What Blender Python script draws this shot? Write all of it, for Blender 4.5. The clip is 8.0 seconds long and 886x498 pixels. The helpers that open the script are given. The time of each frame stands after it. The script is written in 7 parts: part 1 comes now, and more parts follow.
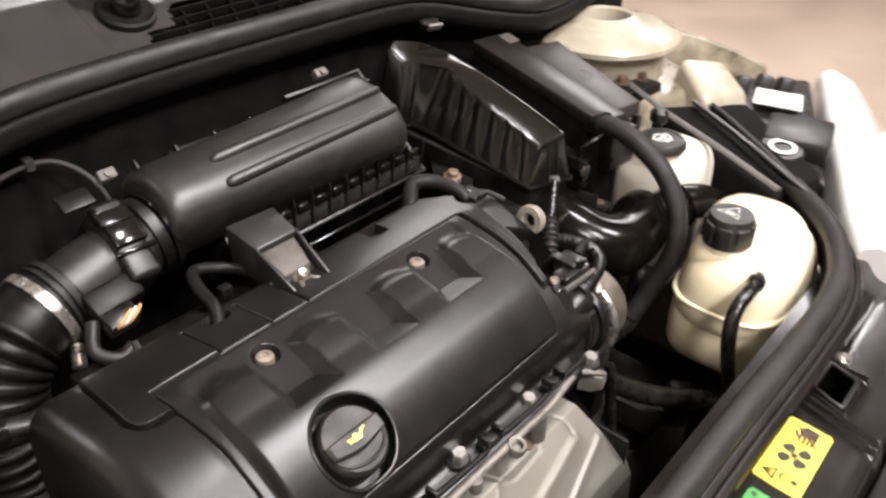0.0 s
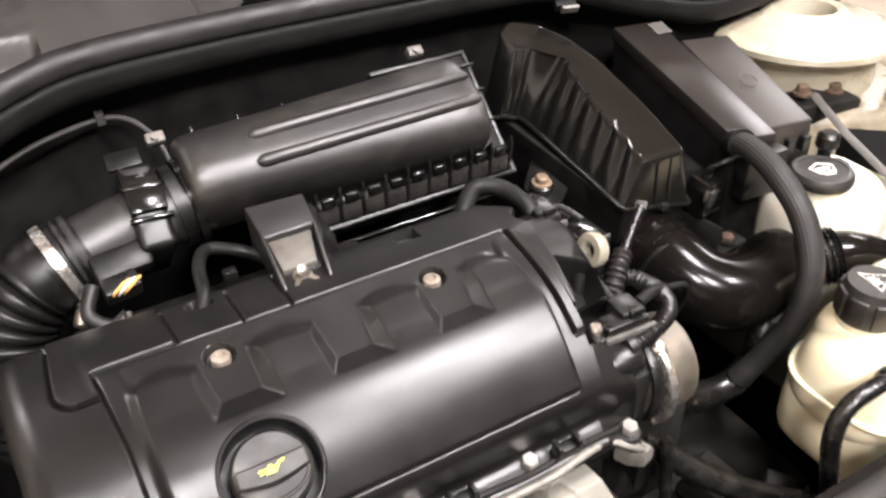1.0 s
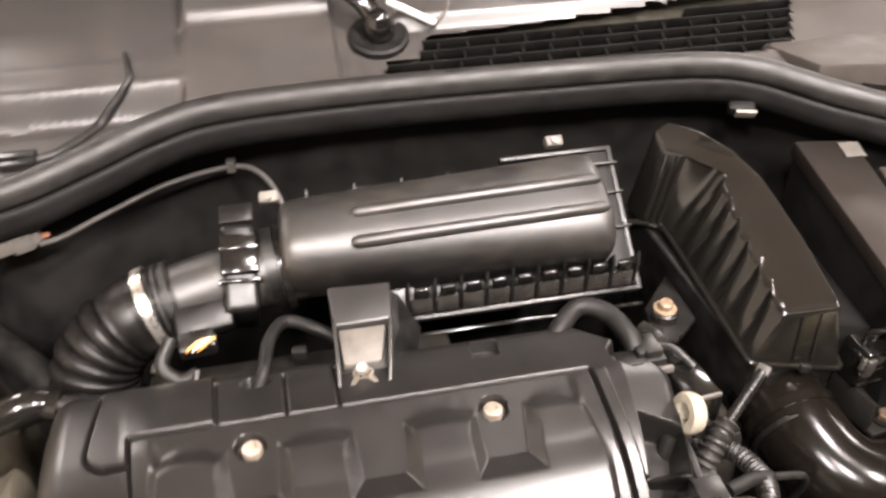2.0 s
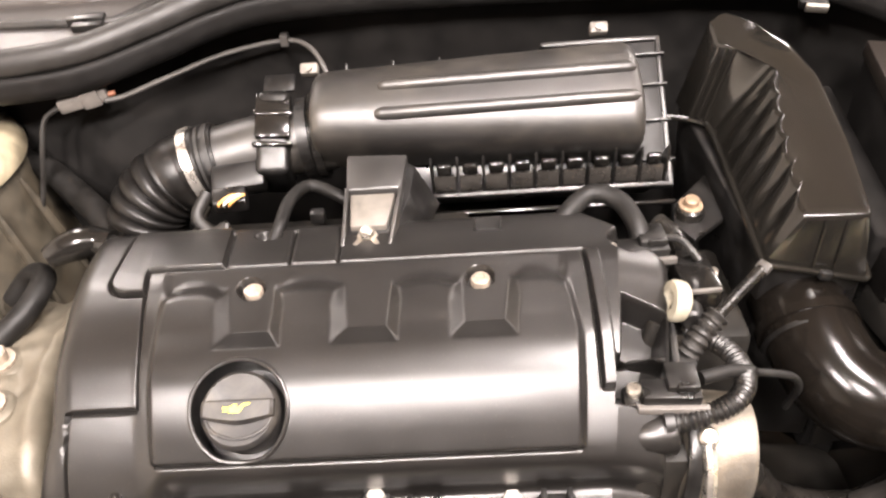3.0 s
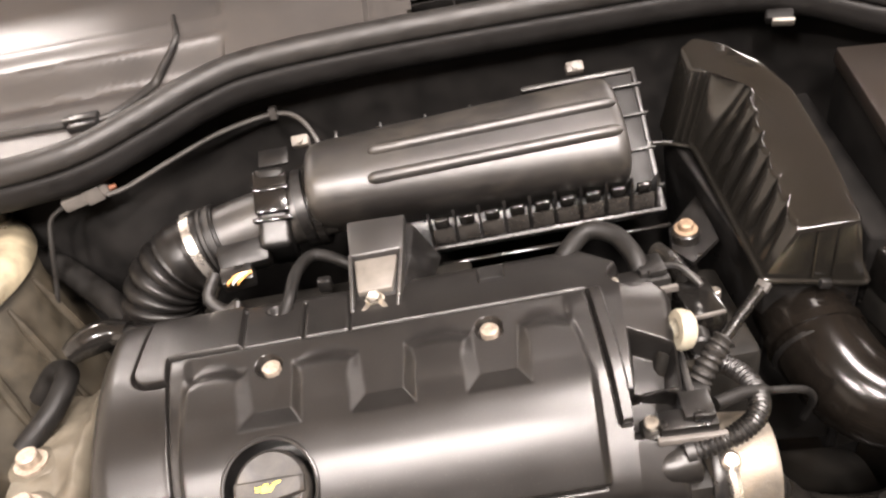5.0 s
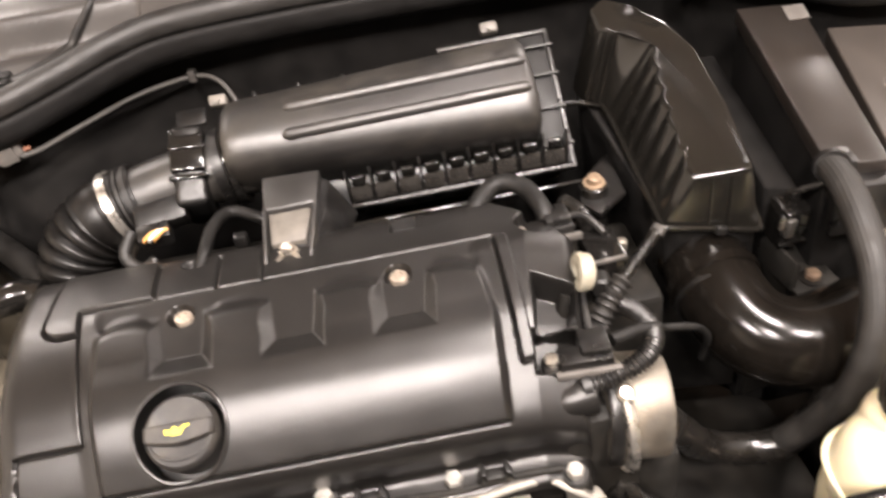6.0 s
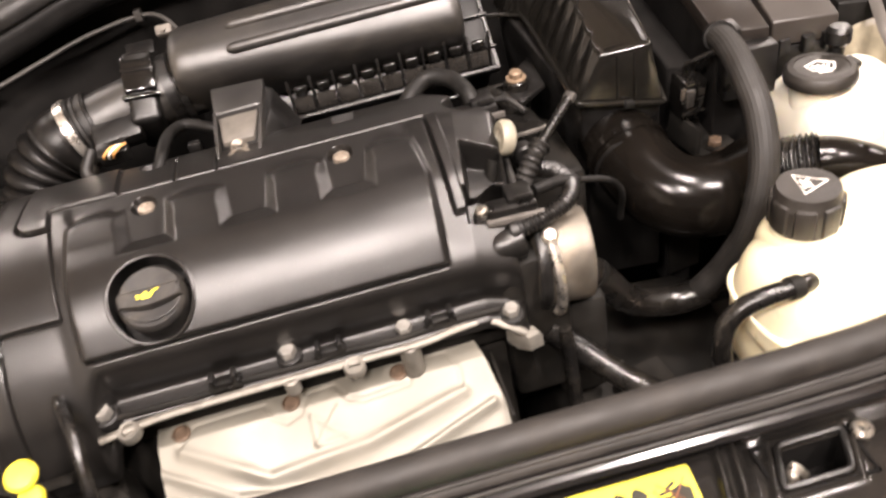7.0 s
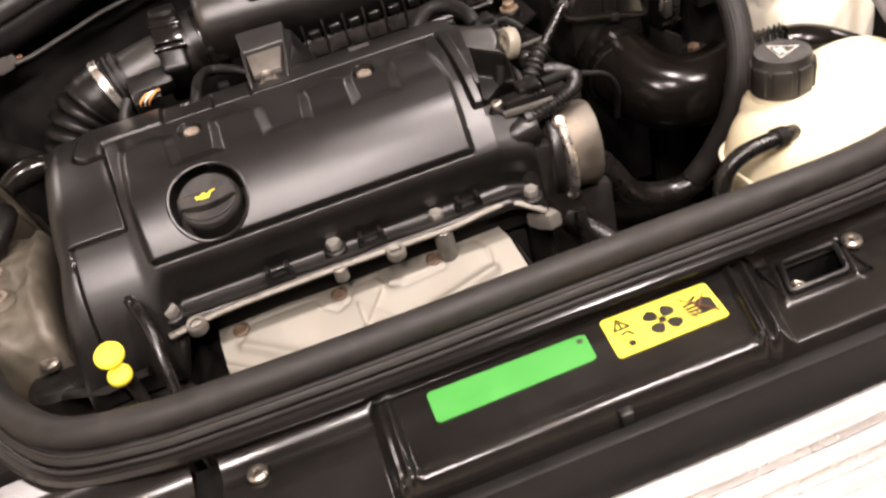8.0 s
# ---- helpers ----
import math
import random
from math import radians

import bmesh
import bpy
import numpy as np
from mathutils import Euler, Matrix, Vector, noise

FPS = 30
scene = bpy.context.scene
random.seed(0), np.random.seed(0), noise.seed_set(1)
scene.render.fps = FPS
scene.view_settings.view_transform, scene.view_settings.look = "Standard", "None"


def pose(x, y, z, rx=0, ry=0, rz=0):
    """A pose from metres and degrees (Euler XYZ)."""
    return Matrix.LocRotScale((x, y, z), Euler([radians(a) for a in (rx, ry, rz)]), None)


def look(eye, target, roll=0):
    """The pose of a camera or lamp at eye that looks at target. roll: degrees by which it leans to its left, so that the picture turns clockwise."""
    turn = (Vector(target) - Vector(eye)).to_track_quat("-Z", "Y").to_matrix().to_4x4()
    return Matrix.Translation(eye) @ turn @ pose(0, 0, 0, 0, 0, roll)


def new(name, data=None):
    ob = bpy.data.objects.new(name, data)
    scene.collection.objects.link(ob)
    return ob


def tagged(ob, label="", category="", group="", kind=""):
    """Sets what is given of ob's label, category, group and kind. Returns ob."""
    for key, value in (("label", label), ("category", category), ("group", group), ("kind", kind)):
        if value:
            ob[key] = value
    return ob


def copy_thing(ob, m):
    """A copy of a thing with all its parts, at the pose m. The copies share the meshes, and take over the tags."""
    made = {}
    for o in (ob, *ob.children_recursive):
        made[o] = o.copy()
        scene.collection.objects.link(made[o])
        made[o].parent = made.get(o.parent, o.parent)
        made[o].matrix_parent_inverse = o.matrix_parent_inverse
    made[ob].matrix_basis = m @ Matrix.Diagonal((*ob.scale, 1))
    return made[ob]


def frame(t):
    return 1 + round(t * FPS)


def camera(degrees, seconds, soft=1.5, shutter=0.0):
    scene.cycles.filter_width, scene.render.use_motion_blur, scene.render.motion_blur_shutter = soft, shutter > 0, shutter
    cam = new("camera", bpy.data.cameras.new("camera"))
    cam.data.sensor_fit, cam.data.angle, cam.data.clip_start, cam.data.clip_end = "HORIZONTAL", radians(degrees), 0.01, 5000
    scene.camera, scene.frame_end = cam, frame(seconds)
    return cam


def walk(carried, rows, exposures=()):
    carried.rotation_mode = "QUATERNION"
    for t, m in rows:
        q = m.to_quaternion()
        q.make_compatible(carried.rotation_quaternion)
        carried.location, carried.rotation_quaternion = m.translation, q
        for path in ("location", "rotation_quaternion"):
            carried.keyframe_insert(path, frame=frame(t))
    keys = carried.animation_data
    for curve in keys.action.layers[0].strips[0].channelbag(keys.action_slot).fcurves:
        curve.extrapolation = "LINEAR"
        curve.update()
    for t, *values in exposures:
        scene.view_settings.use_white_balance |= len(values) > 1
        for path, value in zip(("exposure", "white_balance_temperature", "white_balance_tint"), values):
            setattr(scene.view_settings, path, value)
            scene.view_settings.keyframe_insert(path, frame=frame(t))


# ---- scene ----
# camera
cam = camera(59.3, 8.0, soft=2.4, shutter=0.4)
PATH = [
    (0, (-0.308, -0.37, 1.286), (0.954, 0.722, 0.183), 0.4),
    (0.5, (-0.192, -0.425, 1.273), (0.767, 0.929, 0.156), 0.1),
    (1, (-0.102, -0.413, 1.265), (0.65, 1.035, 0.109), -2.7),
    (1.5, (-0.036, -0.345, 1.306), (0.579, 1.229, 0.236), -0.8),
    (2, (0.013, -0.367, 1.293), (0.304, 1.282, 0.2), -1.9),
    (2.2, (0.036, -0.391, 1.289), (0.208, 1.246, 0.153), -1.4),
    (3.3, (0.115, -0.419, 1.266), (0.013, 1.139, 0.016), -5.7),
    (3.5, (0.114, -0.425, 1.273), (-0.003, 1.135, 0.027), -6.1),
    (4, (0.116, -0.422, 1.29), (-0.025, 1.149, 0.06), -8.8),
    (4.2, (0.109, -0.418, 1.298), (-0.029, 1.166, 0.084), -10.0),
    (5.5, (0.122, -0.41, 1.297), (0.073, 1.193, 0.103), -11.9),
    (6, (0.144, -0.446, 1.276), (0.176, 1.131, 0.046), -10.1),
    (6.5, (0.189, -0.494, 1.245), (0.284, 1.062, -0.007), -11.2),
    (7, (0.136, -0.569, 1.225), (0.265, 1.005, -0.002), -12.4),
    (7.5, (0.069, -0.64, 1.207), (0.255, 0.959, 0.021), -14.4),
    (8, (0.049, -0.683, 1.177), (0.262, 0.924, 0.006), -15.7),
]
EXPOSURES = [(0, -0.46, 5900, 10), (0.5, -0.12, 5850, 9), (1, 0.15, 5900, 9), (1.5, 0.2, 6150, 11), (2.2, 0.85, 6250, 11), (3.5, 1.05, 6350, 12), (4.2, 0.95, 6350, 12), (5.5, 0.6, 6400, 11), (6.5, 0.42, 6350, 11), (7, 0.2, 6500, 13), (7.5, -0.35, 6550, 16), (8, -0.42, 6450, 15)]
walk(cam, [(t, look(eye, target, roll)) for t, eye, target, roll in PATH], EXPOSURES)

# world and lamps: a windowless garage with small ceiling panels over the front of the car
world = bpy.data.worlds.new("world")
scene.world = world
world.use_nodes = True
world.node_tree.nodes["Background"].inputs[0].default_value = (1.0, 0.92, 0.84, 1)
world.node_tree.nodes["Background"].inputs[1].default_value = 0.12
CEILING = 2.75
# no panel is in view; the fifth is added to brighten the far floor
LAMPS = [(-0.70, -1.50, 0.18, 0.45, 68.0), (0.05, -1.50, 0.24, 0.45, 74.0), (0.72, -0.45, 0.20, 0.36, 62.0), (1.15, -1.15, 0.18, 0.36, 68.0), (3.60, 0.70, 0.40, 1.20, 100.0), (2.50, 2.40, 0.40, 0.60, 58.0), (-1.45, 1.80, 0.30, 0.50, 29.0)]
for lx, ly, lw, ll, power in LAMPS:
    ld = bpy.data.lights.new("ceiling_lamp_light", "AREA")
    ld.shape, ld.size, ld.size_y, ld.energy, ld.color = "RECTANGLE", lw, ll, power, (1.0, 0.89, 0.82)
    lo = new("ceiling_lamp_light", ld)
    lo.matrix_world = pose(lx, ly, CEILING - 0.075)


# ---- mesh tools ----
def spline(pts, n=8, closed=False):
    """Catmull-Rom through pts, n steps a span."""
    pts = [Vector(p) for p in pts]
    m, out = len(pts), []
    for i in range(m if closed else m - 1):
        if closed:
            p0, p1, p2, p3 = pts[i - 1], pts[i], pts[(i + 1) % m], pts[(i + 2) % m]
        else:
            p1, p2 = pts[i], pts[i + 1]
            p0 = pts[i - 1] if i else p1 * 2 - p2
            p3 = pts[i + 2] if i + 2 < m else p2 * 2 - p1
        for k in range(n):
            t = k / n
            out.append(0.5 * ((2 * p1) + (p2 - p0) * t + (2 * p0 - 5 * p1 + 4 * p2 - p3) * t * t + (3 * p1 - p0 - 3 * p2 + p3) * t ** 3))
    if not closed:
        out.append(pts[-1])
    return out


def loft(bm, rings, caps=True, closed=False):
    rows = [[bm.verts.new(p) for p in r] for r in rings]
    m = len(rows[0])
    for i in range(len(rows) if closed else len(rows) - 1):
        a, b = rows[i], rows[(i + 1) % len(rows)]
        for j in range(m):
            bm.faces.new((a[j], a[(j + 1) % m], b[(j + 1) % m], b[j]))
    if caps and not closed:
        bm.faces.new(rows[0][::-1])
        bm.faces.new(rows[-1])
    return bm


def tube(bm, pts, r, seg=14, squash=1.0, closed=False, up=(0, 0, 1), caps=True):
    """A round (or squashed) bar along pts; r is a number or a function of (index, arc length)."""
    pts = [Vector(p) for p in pts]
    n = len(pts)
    rings, side, run = [], None, 0.0
    for i, p in enumerate(pts):
        a = pts[i - 1] if (i or closed) else pts[i]
        b = pts[(i + 1) % n] if (i < n - 1 or closed) else pts[i]
        t = (b - a).normalized()
        if side is None:
            side = t.cross(Vector(up))
            side = side if side.length > 0.05 else t.cross(Vector((0, 1, 0)))
        side = (side - t * side.dot(t)).normalized()
        over = side.cross(t)
        if i:
            run += (p - pts[i - 1]).length
        rad = r(i, run) if callable(r) else r
        rings.append([p + side * (rad * math.cos(w)) + over * (rad * squash * math.sin(w)) for w in [2 * math.pi * k / seg for k in range(seg)]])
    return loft(bm, rings, caps, closed)


def lathe(bm, prof, at=(0, 0, 0), axis=(0, 0, 1), seg=28, caps=True):
    """prof: (radius, height) along the axis."""
    q = Vector(axis).normalized().to_track_quat("Z", "Y")
    rings = [[Vector(at) + q @ Vector((max(r, 1e-4) * math.cos(2 * math.pi * k / seg), max(r, 1e-4) * math.sin(2 * math.pi * k / seg), h)) for k in range(seg)] for r, h in prof]
    return loft(bm, rings, caps)


def rod(bm, a, b, r, seg=14, edge=None):
    a, b = Vector(a), Vector(b)
    h = (b - a).length
    e = min(r * 0.25, h * 0.2) if edge is None else edge
    return lathe(bm, [(r - e, 0), (r, e), (r, h - e), (r - e, h)], a, b - a, seg)


def rbox(bm, size, m=None, bevel=0.002, seg=2):
    """A box of that size about the pose m, with rounded edges."""
    g = bmesh.ops.create_cube(bm, size=1.0)
    vs = g["verts"]
    bmesh.ops.transform(bm, matrix=(m or Matrix()) @ Matrix.Diagonal((*size, 1)), verts=vs)
    if bevel:
        es = list({e for v in vs for e in v.link_edges})
        bmesh.ops.bevel(bm, geom=es, offset=min(bevel, 0.45 * min(size)), segments=seg, affect="EDGES", profile=0.5)
    return bm


def prism(bm, poly, depth, m=None, bevel=0.0, seg=2):
    """A flat outline (x, y) raised by depth along z, at the pose m."""
    m = m or Matrix()
    lo = [bm.verts.new(m @ Vector((x, y, 0))) for x, y in poly]
    hi = [bm.verts.new(m @ Vector((x, y, depth))) for x, y in poly]
    n = len(poly)
    fs = [bm.faces.new(lo[::-1]), bm.faces.new(hi)]
    for i in range(n):
        fs.append(bm.faces.new((lo[i], lo[(i + 1) % n], hi[(i + 1) % n], hi[i])))
    if bevel:
        bmesh.ops.bevel(bm, geom=list(fs[1].edges), offset=bevel, segments=seg, affect="EDGES", profile=0.5)
    return bm


def frustum(bm, corners_lo, corners_hi, bevel=0.004, seg=3):
    """A solid between two outlines with the same number of corners."""
    lo = [bm.verts.new(p) for p in corners_lo]
    hi = [bm.verts.new(p) for p in corners_hi]
    n = len(lo)
    fs = [bm.faces.new(lo[::-1]), bm.faces.new(hi)] + [bm.faces.new((lo[i], lo[(i + 1) % n], hi[(i + 1) % n], hi[i])) for i in range(n)]
    bmesh.ops.recalc_face_normals(bm, faces=fs)
    if bevel:
        es = list({e for f in fs for e in f.edges})
        bmesh.ops.bevel(bm, geom=es, offset=bevel, segments=seg, affect="EDGES", profile=0.5)
    return bm


def grid_mesh(bm, pts, keep=None):
    """Quads over a 2D array of points (rows x columns x 3)."""
    nr, nc = pts.shape[:2]
    vs = [[None] * nc for _ in range(nr)]

    def vert(i, j):
        if vs[i][j] is None:
            vs[i][j] = bm.verts.new(pts[i, j])
        return vs[i][j]

    for i in range(nr - 1):
        for j in range(nc - 1):
            if keep is None or keep[i, j]:
                bm.faces.new((vert(i, j), vert(i, j + 1), vert(i + 1, j + 1), vert(i + 1, j)))
    return bm


def sm(v, a, b):
    t = np.clip((v - a) / (b - a), 0, 1)
    return t * t * (3 - 2 * t)


def finish(name, bm, material, sharp=38):
    bmesh.ops.recalc_face_normals(bm, faces=bm.faces)
    lim = radians(sharp)
    for f in bm.faces:
        f.smooth = True
    for e in bm.edges:
        if len(e.link_faces) == 2 and e.calc_face_angle(0) > lim:
            e.smooth = False
    me = bpy.data.meshes.new(name)
    bm.to_mesh(me)
    bm.free()
    me.materials.append(material)
    return me


def part(name, bm, material, parent, label="", sharp=38):
    ob = new(name, finish(name, bm, material, sharp))
    ob.parent = parent
    if parent.type == "EMPTY":
        ob.matrix_parent_inverse = parent.matrix_basis.inverted()
    if label:
        tagged(ob, label)
    return ob


def thing(name, at, label, category, group="", kind=""):
    ob = new(name)
    ob.empty_display_size = 0.02
    ob.matrix_basis = Matrix.Translation(at)
    return tagged(ob, label, category, group, kind)


def solo(name, bm, material, label, category, group="", kind="", sharp=38):
    return tagged(new(name, finish(name, bm, material, sharp)), label, category, group, kind)


BM = bmesh.new


# ---- materials ----
def material(name, col, rough=0.5, metal=0.0, var=0.25, scale=40.0, grain=900.0, bump=0.15, spec=0.5, dust=0.0, dustcol=(0.30, 0.26, 0.20), rvar=0.12, coat=0.0, sss=0.0, depth=0.0006, specks=0.0):
    m = bpy.data.materials.new(name)
    m.use_nodes = True
    nt = m.node_tree
    N, L = nt.nodes, nt.links
    p = N["Principled BSDF"]
    tc = N.new("ShaderNodeTexCoord")
    big, fine = N.new("ShaderNodeTexNoise"), N.new("ShaderNodeTexNoise")
    for nd, s, d in ((big, scale, 4.0), (fine, grain, 2.0)):
        nd.inputs["Scale"].default_value, nd.inputs["Detail"].default_value = s, d
        L.new(tc.outputs["Object"], nd.inputs["Vector"])
    ramp = N.new("ShaderNodeValToRGB")
    ramp.color_ramp.elements[0].position, ramp.color_ramp.elements[1].position = 0.3, 0.72
    ramp.color_ramp.elements[0].color = (*[c * (1 - var) for c in col], 1)
    ramp.color_ramp.elements[1].color = (*[min(1, c * (1 + var)) for c in col], 1)
    L.new(big.outputs["Fac"], ramp.inputs["Fac"])
    last = ramp.outputs["Color"]
    if dust:
        dn, dr, mx = N.new("ShaderNodeTexNoise"), N.new("ShaderNodeValToRGB"), N.new("ShaderNodeMix")
        dn.inputs["Scale"].default_value, dn.inputs["Detail"].default_value, dn.inputs["Roughness"].default_value = scale * 0.6, 8.0, 0.7
        dn.inputs["Distortion"].default_value = 0.6
        L.new(tc.outputs["Object"], dn.inputs["Vector"])
        dr.color_ramp.elements[0].position, dr.color_ramp.elements[1].position = 0.45, 0.75
        dr.color_ramp.elements[0].color, dr.color_ramp.elements[1].color = (0, 0, 0, 1), (dust, dust, dust, 1)
        L.new(dn.outputs["Fac"], dr.inputs["Fac"])
        mx.data_type = "RGBA"
        L.new(dr.outputs["Color"], mx.inputs[0])
        L.new(last, mx.inputs[6])
        mx.inputs[7].default_value = (*dustcol, 1)
        last = mx.outputs[2]
    if specks:
        sn, sr, sx = N.new("ShaderNodeTexNoise"), N.new("ShaderNodeValToRGB"), N.new("ShaderNodeMix")
        sn.inputs["Scale"].default_value, sn.inputs["Detail"].default_value = 650.0, 1.0
        L.new(tc.outputs["Object"], sn.inputs["Vector"])
        sr.color_ramp.elements[0].position, sr.color_ramp.elements[1].position = 0.66, 0.74
        sr.color_ramp.elements[0].color, sr.color_ramp.elements[1].color = (0, 0, 0, 1), (specks, specks, specks, 1)
        L.new(sn.outputs["Fac"], sr.inputs["Fac"])
        sx.data_type = "RGBA"
        L.new(sr.outputs["Color"], sx.inputs[0])
        L.new(last, sx.inputs[6])
        sx.inputs[7].default_value = (0.22, 0.19, 0.155, 1)
        last = sx.outputs[2]
    L.new(last, p.inputs["Base Color"])
    mr = N.new("ShaderNodeMapRange")
    mr.inputs["From Min"].default_value, mr.inputs["From Max"].default_value = 0.3, 0.7
    mr.inputs["To Min"].default_value, mr.inputs["To Max"].default_value = max(0.03, rough - rvar), min(1, rough + rvar)
    L.new(big.outputs["Fac"], mr.inputs["Value"])
    L.new(mr.outputs["Result"], p.inputs["Roughness"])
    b = N.new("ShaderNodeBump")
    b.inputs["Strength"].default_value, b.inputs["Distance"].default_value = bump, depth
    L.new(fine.outputs["Fac"], b.inputs["Height"])
    L.new(b.outputs["Normal"], p.inputs["Normal"])
    p.inputs["Metallic"].default_value = metal
    p.inputs["Specular IOR Level"].default_value = spec
    p.inputs["Coat Weight"].default_value = coat
    p.inputs["Coat Roughness"].default_value = 0.08
    if sss:
        p.inputs["Subsurface Weight"].default_value = sss
        p.inputs["Subsurface Radius"].default_value = (0.012, 0.009, 0.005)
        p.inputs["Subsurface Scale"].default_value = 1.0
    return m


COVER = material("satin_black_plastic", (0.0080, 0.0073, 0.0067), 0.315, spec=0.50, var=0.2, scale=25, grain=2200, bump=0.22, depth=0.0003, dust=0.0, rvar=0.025, specks=0.05)
DULL = material("dull_old_hose", (0.0055, 0.005, 0.0045), 0.55, var=0.3, scale=60, grain=900, bump=0.2, spec=0.25, dust=0.12, dustcol=(0.018, 0.015, 0.012))
BELLOWS = material("bellows_rubber", (0.0038, 0.0034, 0.0031), 0.42, spec=0.32, var=0.2, scale=50, grain=1200, bump=0.2, dust=0.06, dustcol=(0.06, 0.045, 0.035))
DUCT = material("brown_black_duct_plastic", (0.0062, 0.0056, 0.0047), 0.15, spec=0.5, var=0.12, scale=20, grain=900, bump=0.06, rvar=0.025)
PLASTIC = material("black_plastic", (0.0050, 0.0046, 0.0043), 0.38, var=0.3, scale=40, grain=1500, bump=0.3, depth=0.0003, dust=0.04, dustcol=(0.10, 0.085, 0.068), spec=0.55)
LID = material("matt_grey_black_plastic", (0.0115, 0.0104, 0.0094), 0.42, spec=0.85, var=0.15, scale=22, grain=1800, bump=0.35, depth=0.0003, dust=0.08, rvar=0.05)
GLOSS = material("glossy_black_plastic", (0.006, 0.0055, 0.005), 0.13, var=0.15, scale=30, grain=500, bump=0.06, rvar=0.025)
# dirty metal, near black also for the shade low in the bay
DARK = material("dirty_shaded_metal", (0.0075, 0.0068, 0.0058), 0.6, var=0.5, scale=35, grain=500, bump=0.4, spec=0.2, dust=0.25, dustcol=(0.03, 0.024, 0.017))
PANEL = material("black_grained_panel", (0.008, 0.0075, 0.007), 0.5, var=0.3, scale=40, grain=1500, bump=0.3, depth=0.0003, spec=0.2)
RUBBER = material("black_rubber", (0.0085, 0.0078, 0.0073), 0.50, spec=0.42, var=0.2, scale=50, grain=1400, bump=0.25, dust=0.05)
# cowl seal rubber in two tones: shaded lower band, lit upward bulb
SEALBAND = material("shaded_seal_rubber", (0.0060, 0.0055, 0.0052), 0.62, spec=0.2, var=0.2, scale=50, grain=1400, bump=0.3, dust=0.05, dustcol=(0.03, 0.026, 0.022))
SEALTOP = material("lit_seal_bulb", (0.0105, 0.0096, 0.0088), 0.50, spec=0.42, var=0.2, scale=50, grain=1400, bump=0.3, dust=0.15, dustcol=(0.06, 0.052, 0.045))
HOSE = material("black_hose_rubber", (0.005, 0.0046, 0.0043), 0.26, var=0.3, scale=50, grain=900, bump=0.15, spec=0.4, dust=0.06)
LOOM = material("ribbed_loom_sheath", (0.012, 0.0108, 0.0095), 0.6, var=0.25, scale=60, grain=1200, bump=0.3, spec=0.35, dust=0.1, dustcol=(0.05, 0.04, 0.032))
TANKCAP = material("scuffed_tank_cap", (0.017, 0.0148, 0.0128), 0.44, var=0.25, scale=50, grain=1400, bump=0.4, dust=0.2, dustcol=(0.06, 0.05, 0.04))
ELBOW = material("satin_intake_plastic", (0.0040, 0.0033, 0.0027), 0.18, var=0.2, scale=25, grain=700, bump=0.08, spec=0.2, rvar=0.025, dust=0.08, dustcol=(0.03, 0.024, 0.018))
FELT = material("black_felt_liner", (0.0068, 0.0063, 0.0059), 0.9, var=0.5, scale=30, grain=700, bump=0.5, spec=0.08)
PAINT = material("black_gloss_paint", (0.007, 0.0065, 0.0065), 0.14, var=0.2, scale=12, grain=200, bump=0.03, coat=0.5, dust=0.05, dustcol=(0.12, 0.10, 0.08), rvar=0.06)
SLAM = material("satin_black_panel_paint", (0.009, 0.0082, 0.0074), 0.20, var=0.2, scale=12, grain=600, bump=0.08, dust=0.25, dustcol=(0.05, 0.042, 0.034), rvar=0.06)
SEALFRONT = material("worn_seal_rubber", (0.015, 0.0133, 0.0118), 0.58, spec=0.35, var=0.25, scale=40, grain=1400, bump=0.35, dust=0.25, dustcol=(0.055, 0.046, 0.038))
CREAM = material("cream_body_paint", (0.43, 0.39, 0.30), 0.28, var=0.12, scale=14, grain=160, bump=0.06, dust=0.65, dustcol=(0.26, 0.20, 0.12), coat=0.3)
DIRTY_CREAM = material("dirty_cream_paint", (0.22, 0.19, 0.13), 0.36, var=0.45, scale=34, grain=260, bump=0.25, dust=0.85, dustcol=(0.10, 0.08, 0.055))
WHITE_PAINT = material("white_body_paint", (0.80, 0.78, 0.74), 0.2, var=0.04, scale=8, grain=120, bump=0.02, coat=0.5)
TANK = material("aged_translucent_plastic", (0.80, 0.72, 0.50), 0.34, var=0.10, scale=16, grain=240, bump=0.10, dust=0.25, dustcol=(0.62, 0.50, 0.26), sss=0.25)
TANK2 = material("milky_plastic", (0.82, 0.78, 0.66), 0.36, var=0.08, scale=16, grain=240, bump=0.10, dust=0.15, dustcol=(0.62, 0.54, 0.36), sss=0.25)
COPPER = material("copper_plated_bolt", (0.23, 0.165, 0.11), 0.45, metal=0.35, var=0.3, scale=200, grain=900, bump=0.3)
ALU = material("cast_aluminium", (0.20, 0.18, 0.152), 0.46, metal=0.8, var=0.2, scale=45, grain=700, bump=0.45, dust=0.35, dustcol=(0.30, 0.22, 0.13), depth=0.0008)
OLIVE = material("grimy_olive_paint", (0.030, 0.0255, 0.018), 0.5, var=0.45, scale=35, grain=300, bump=0.25, dust=0.6, dustcol=(0.075, 0.06, 0.04))
MOUNT = material("stained_cast_mount", (0.112, 0.098, 0.074), 0.5, metal=0.25, var=0.3, scale=40, grain=600, bump=0.45, dust=0.5, dustcol=(0.07, 0.055, 0.038), depth=0.0008)
SHIELD = material("pressed_aluminium_sheet", (0.160, 0.151, 0.126), 0.46, metal=0.35, var=0.12, scale=18, grain=900, bump=0.25, dust=0.3, dustcol=(0.16, 0.13, 0.09))
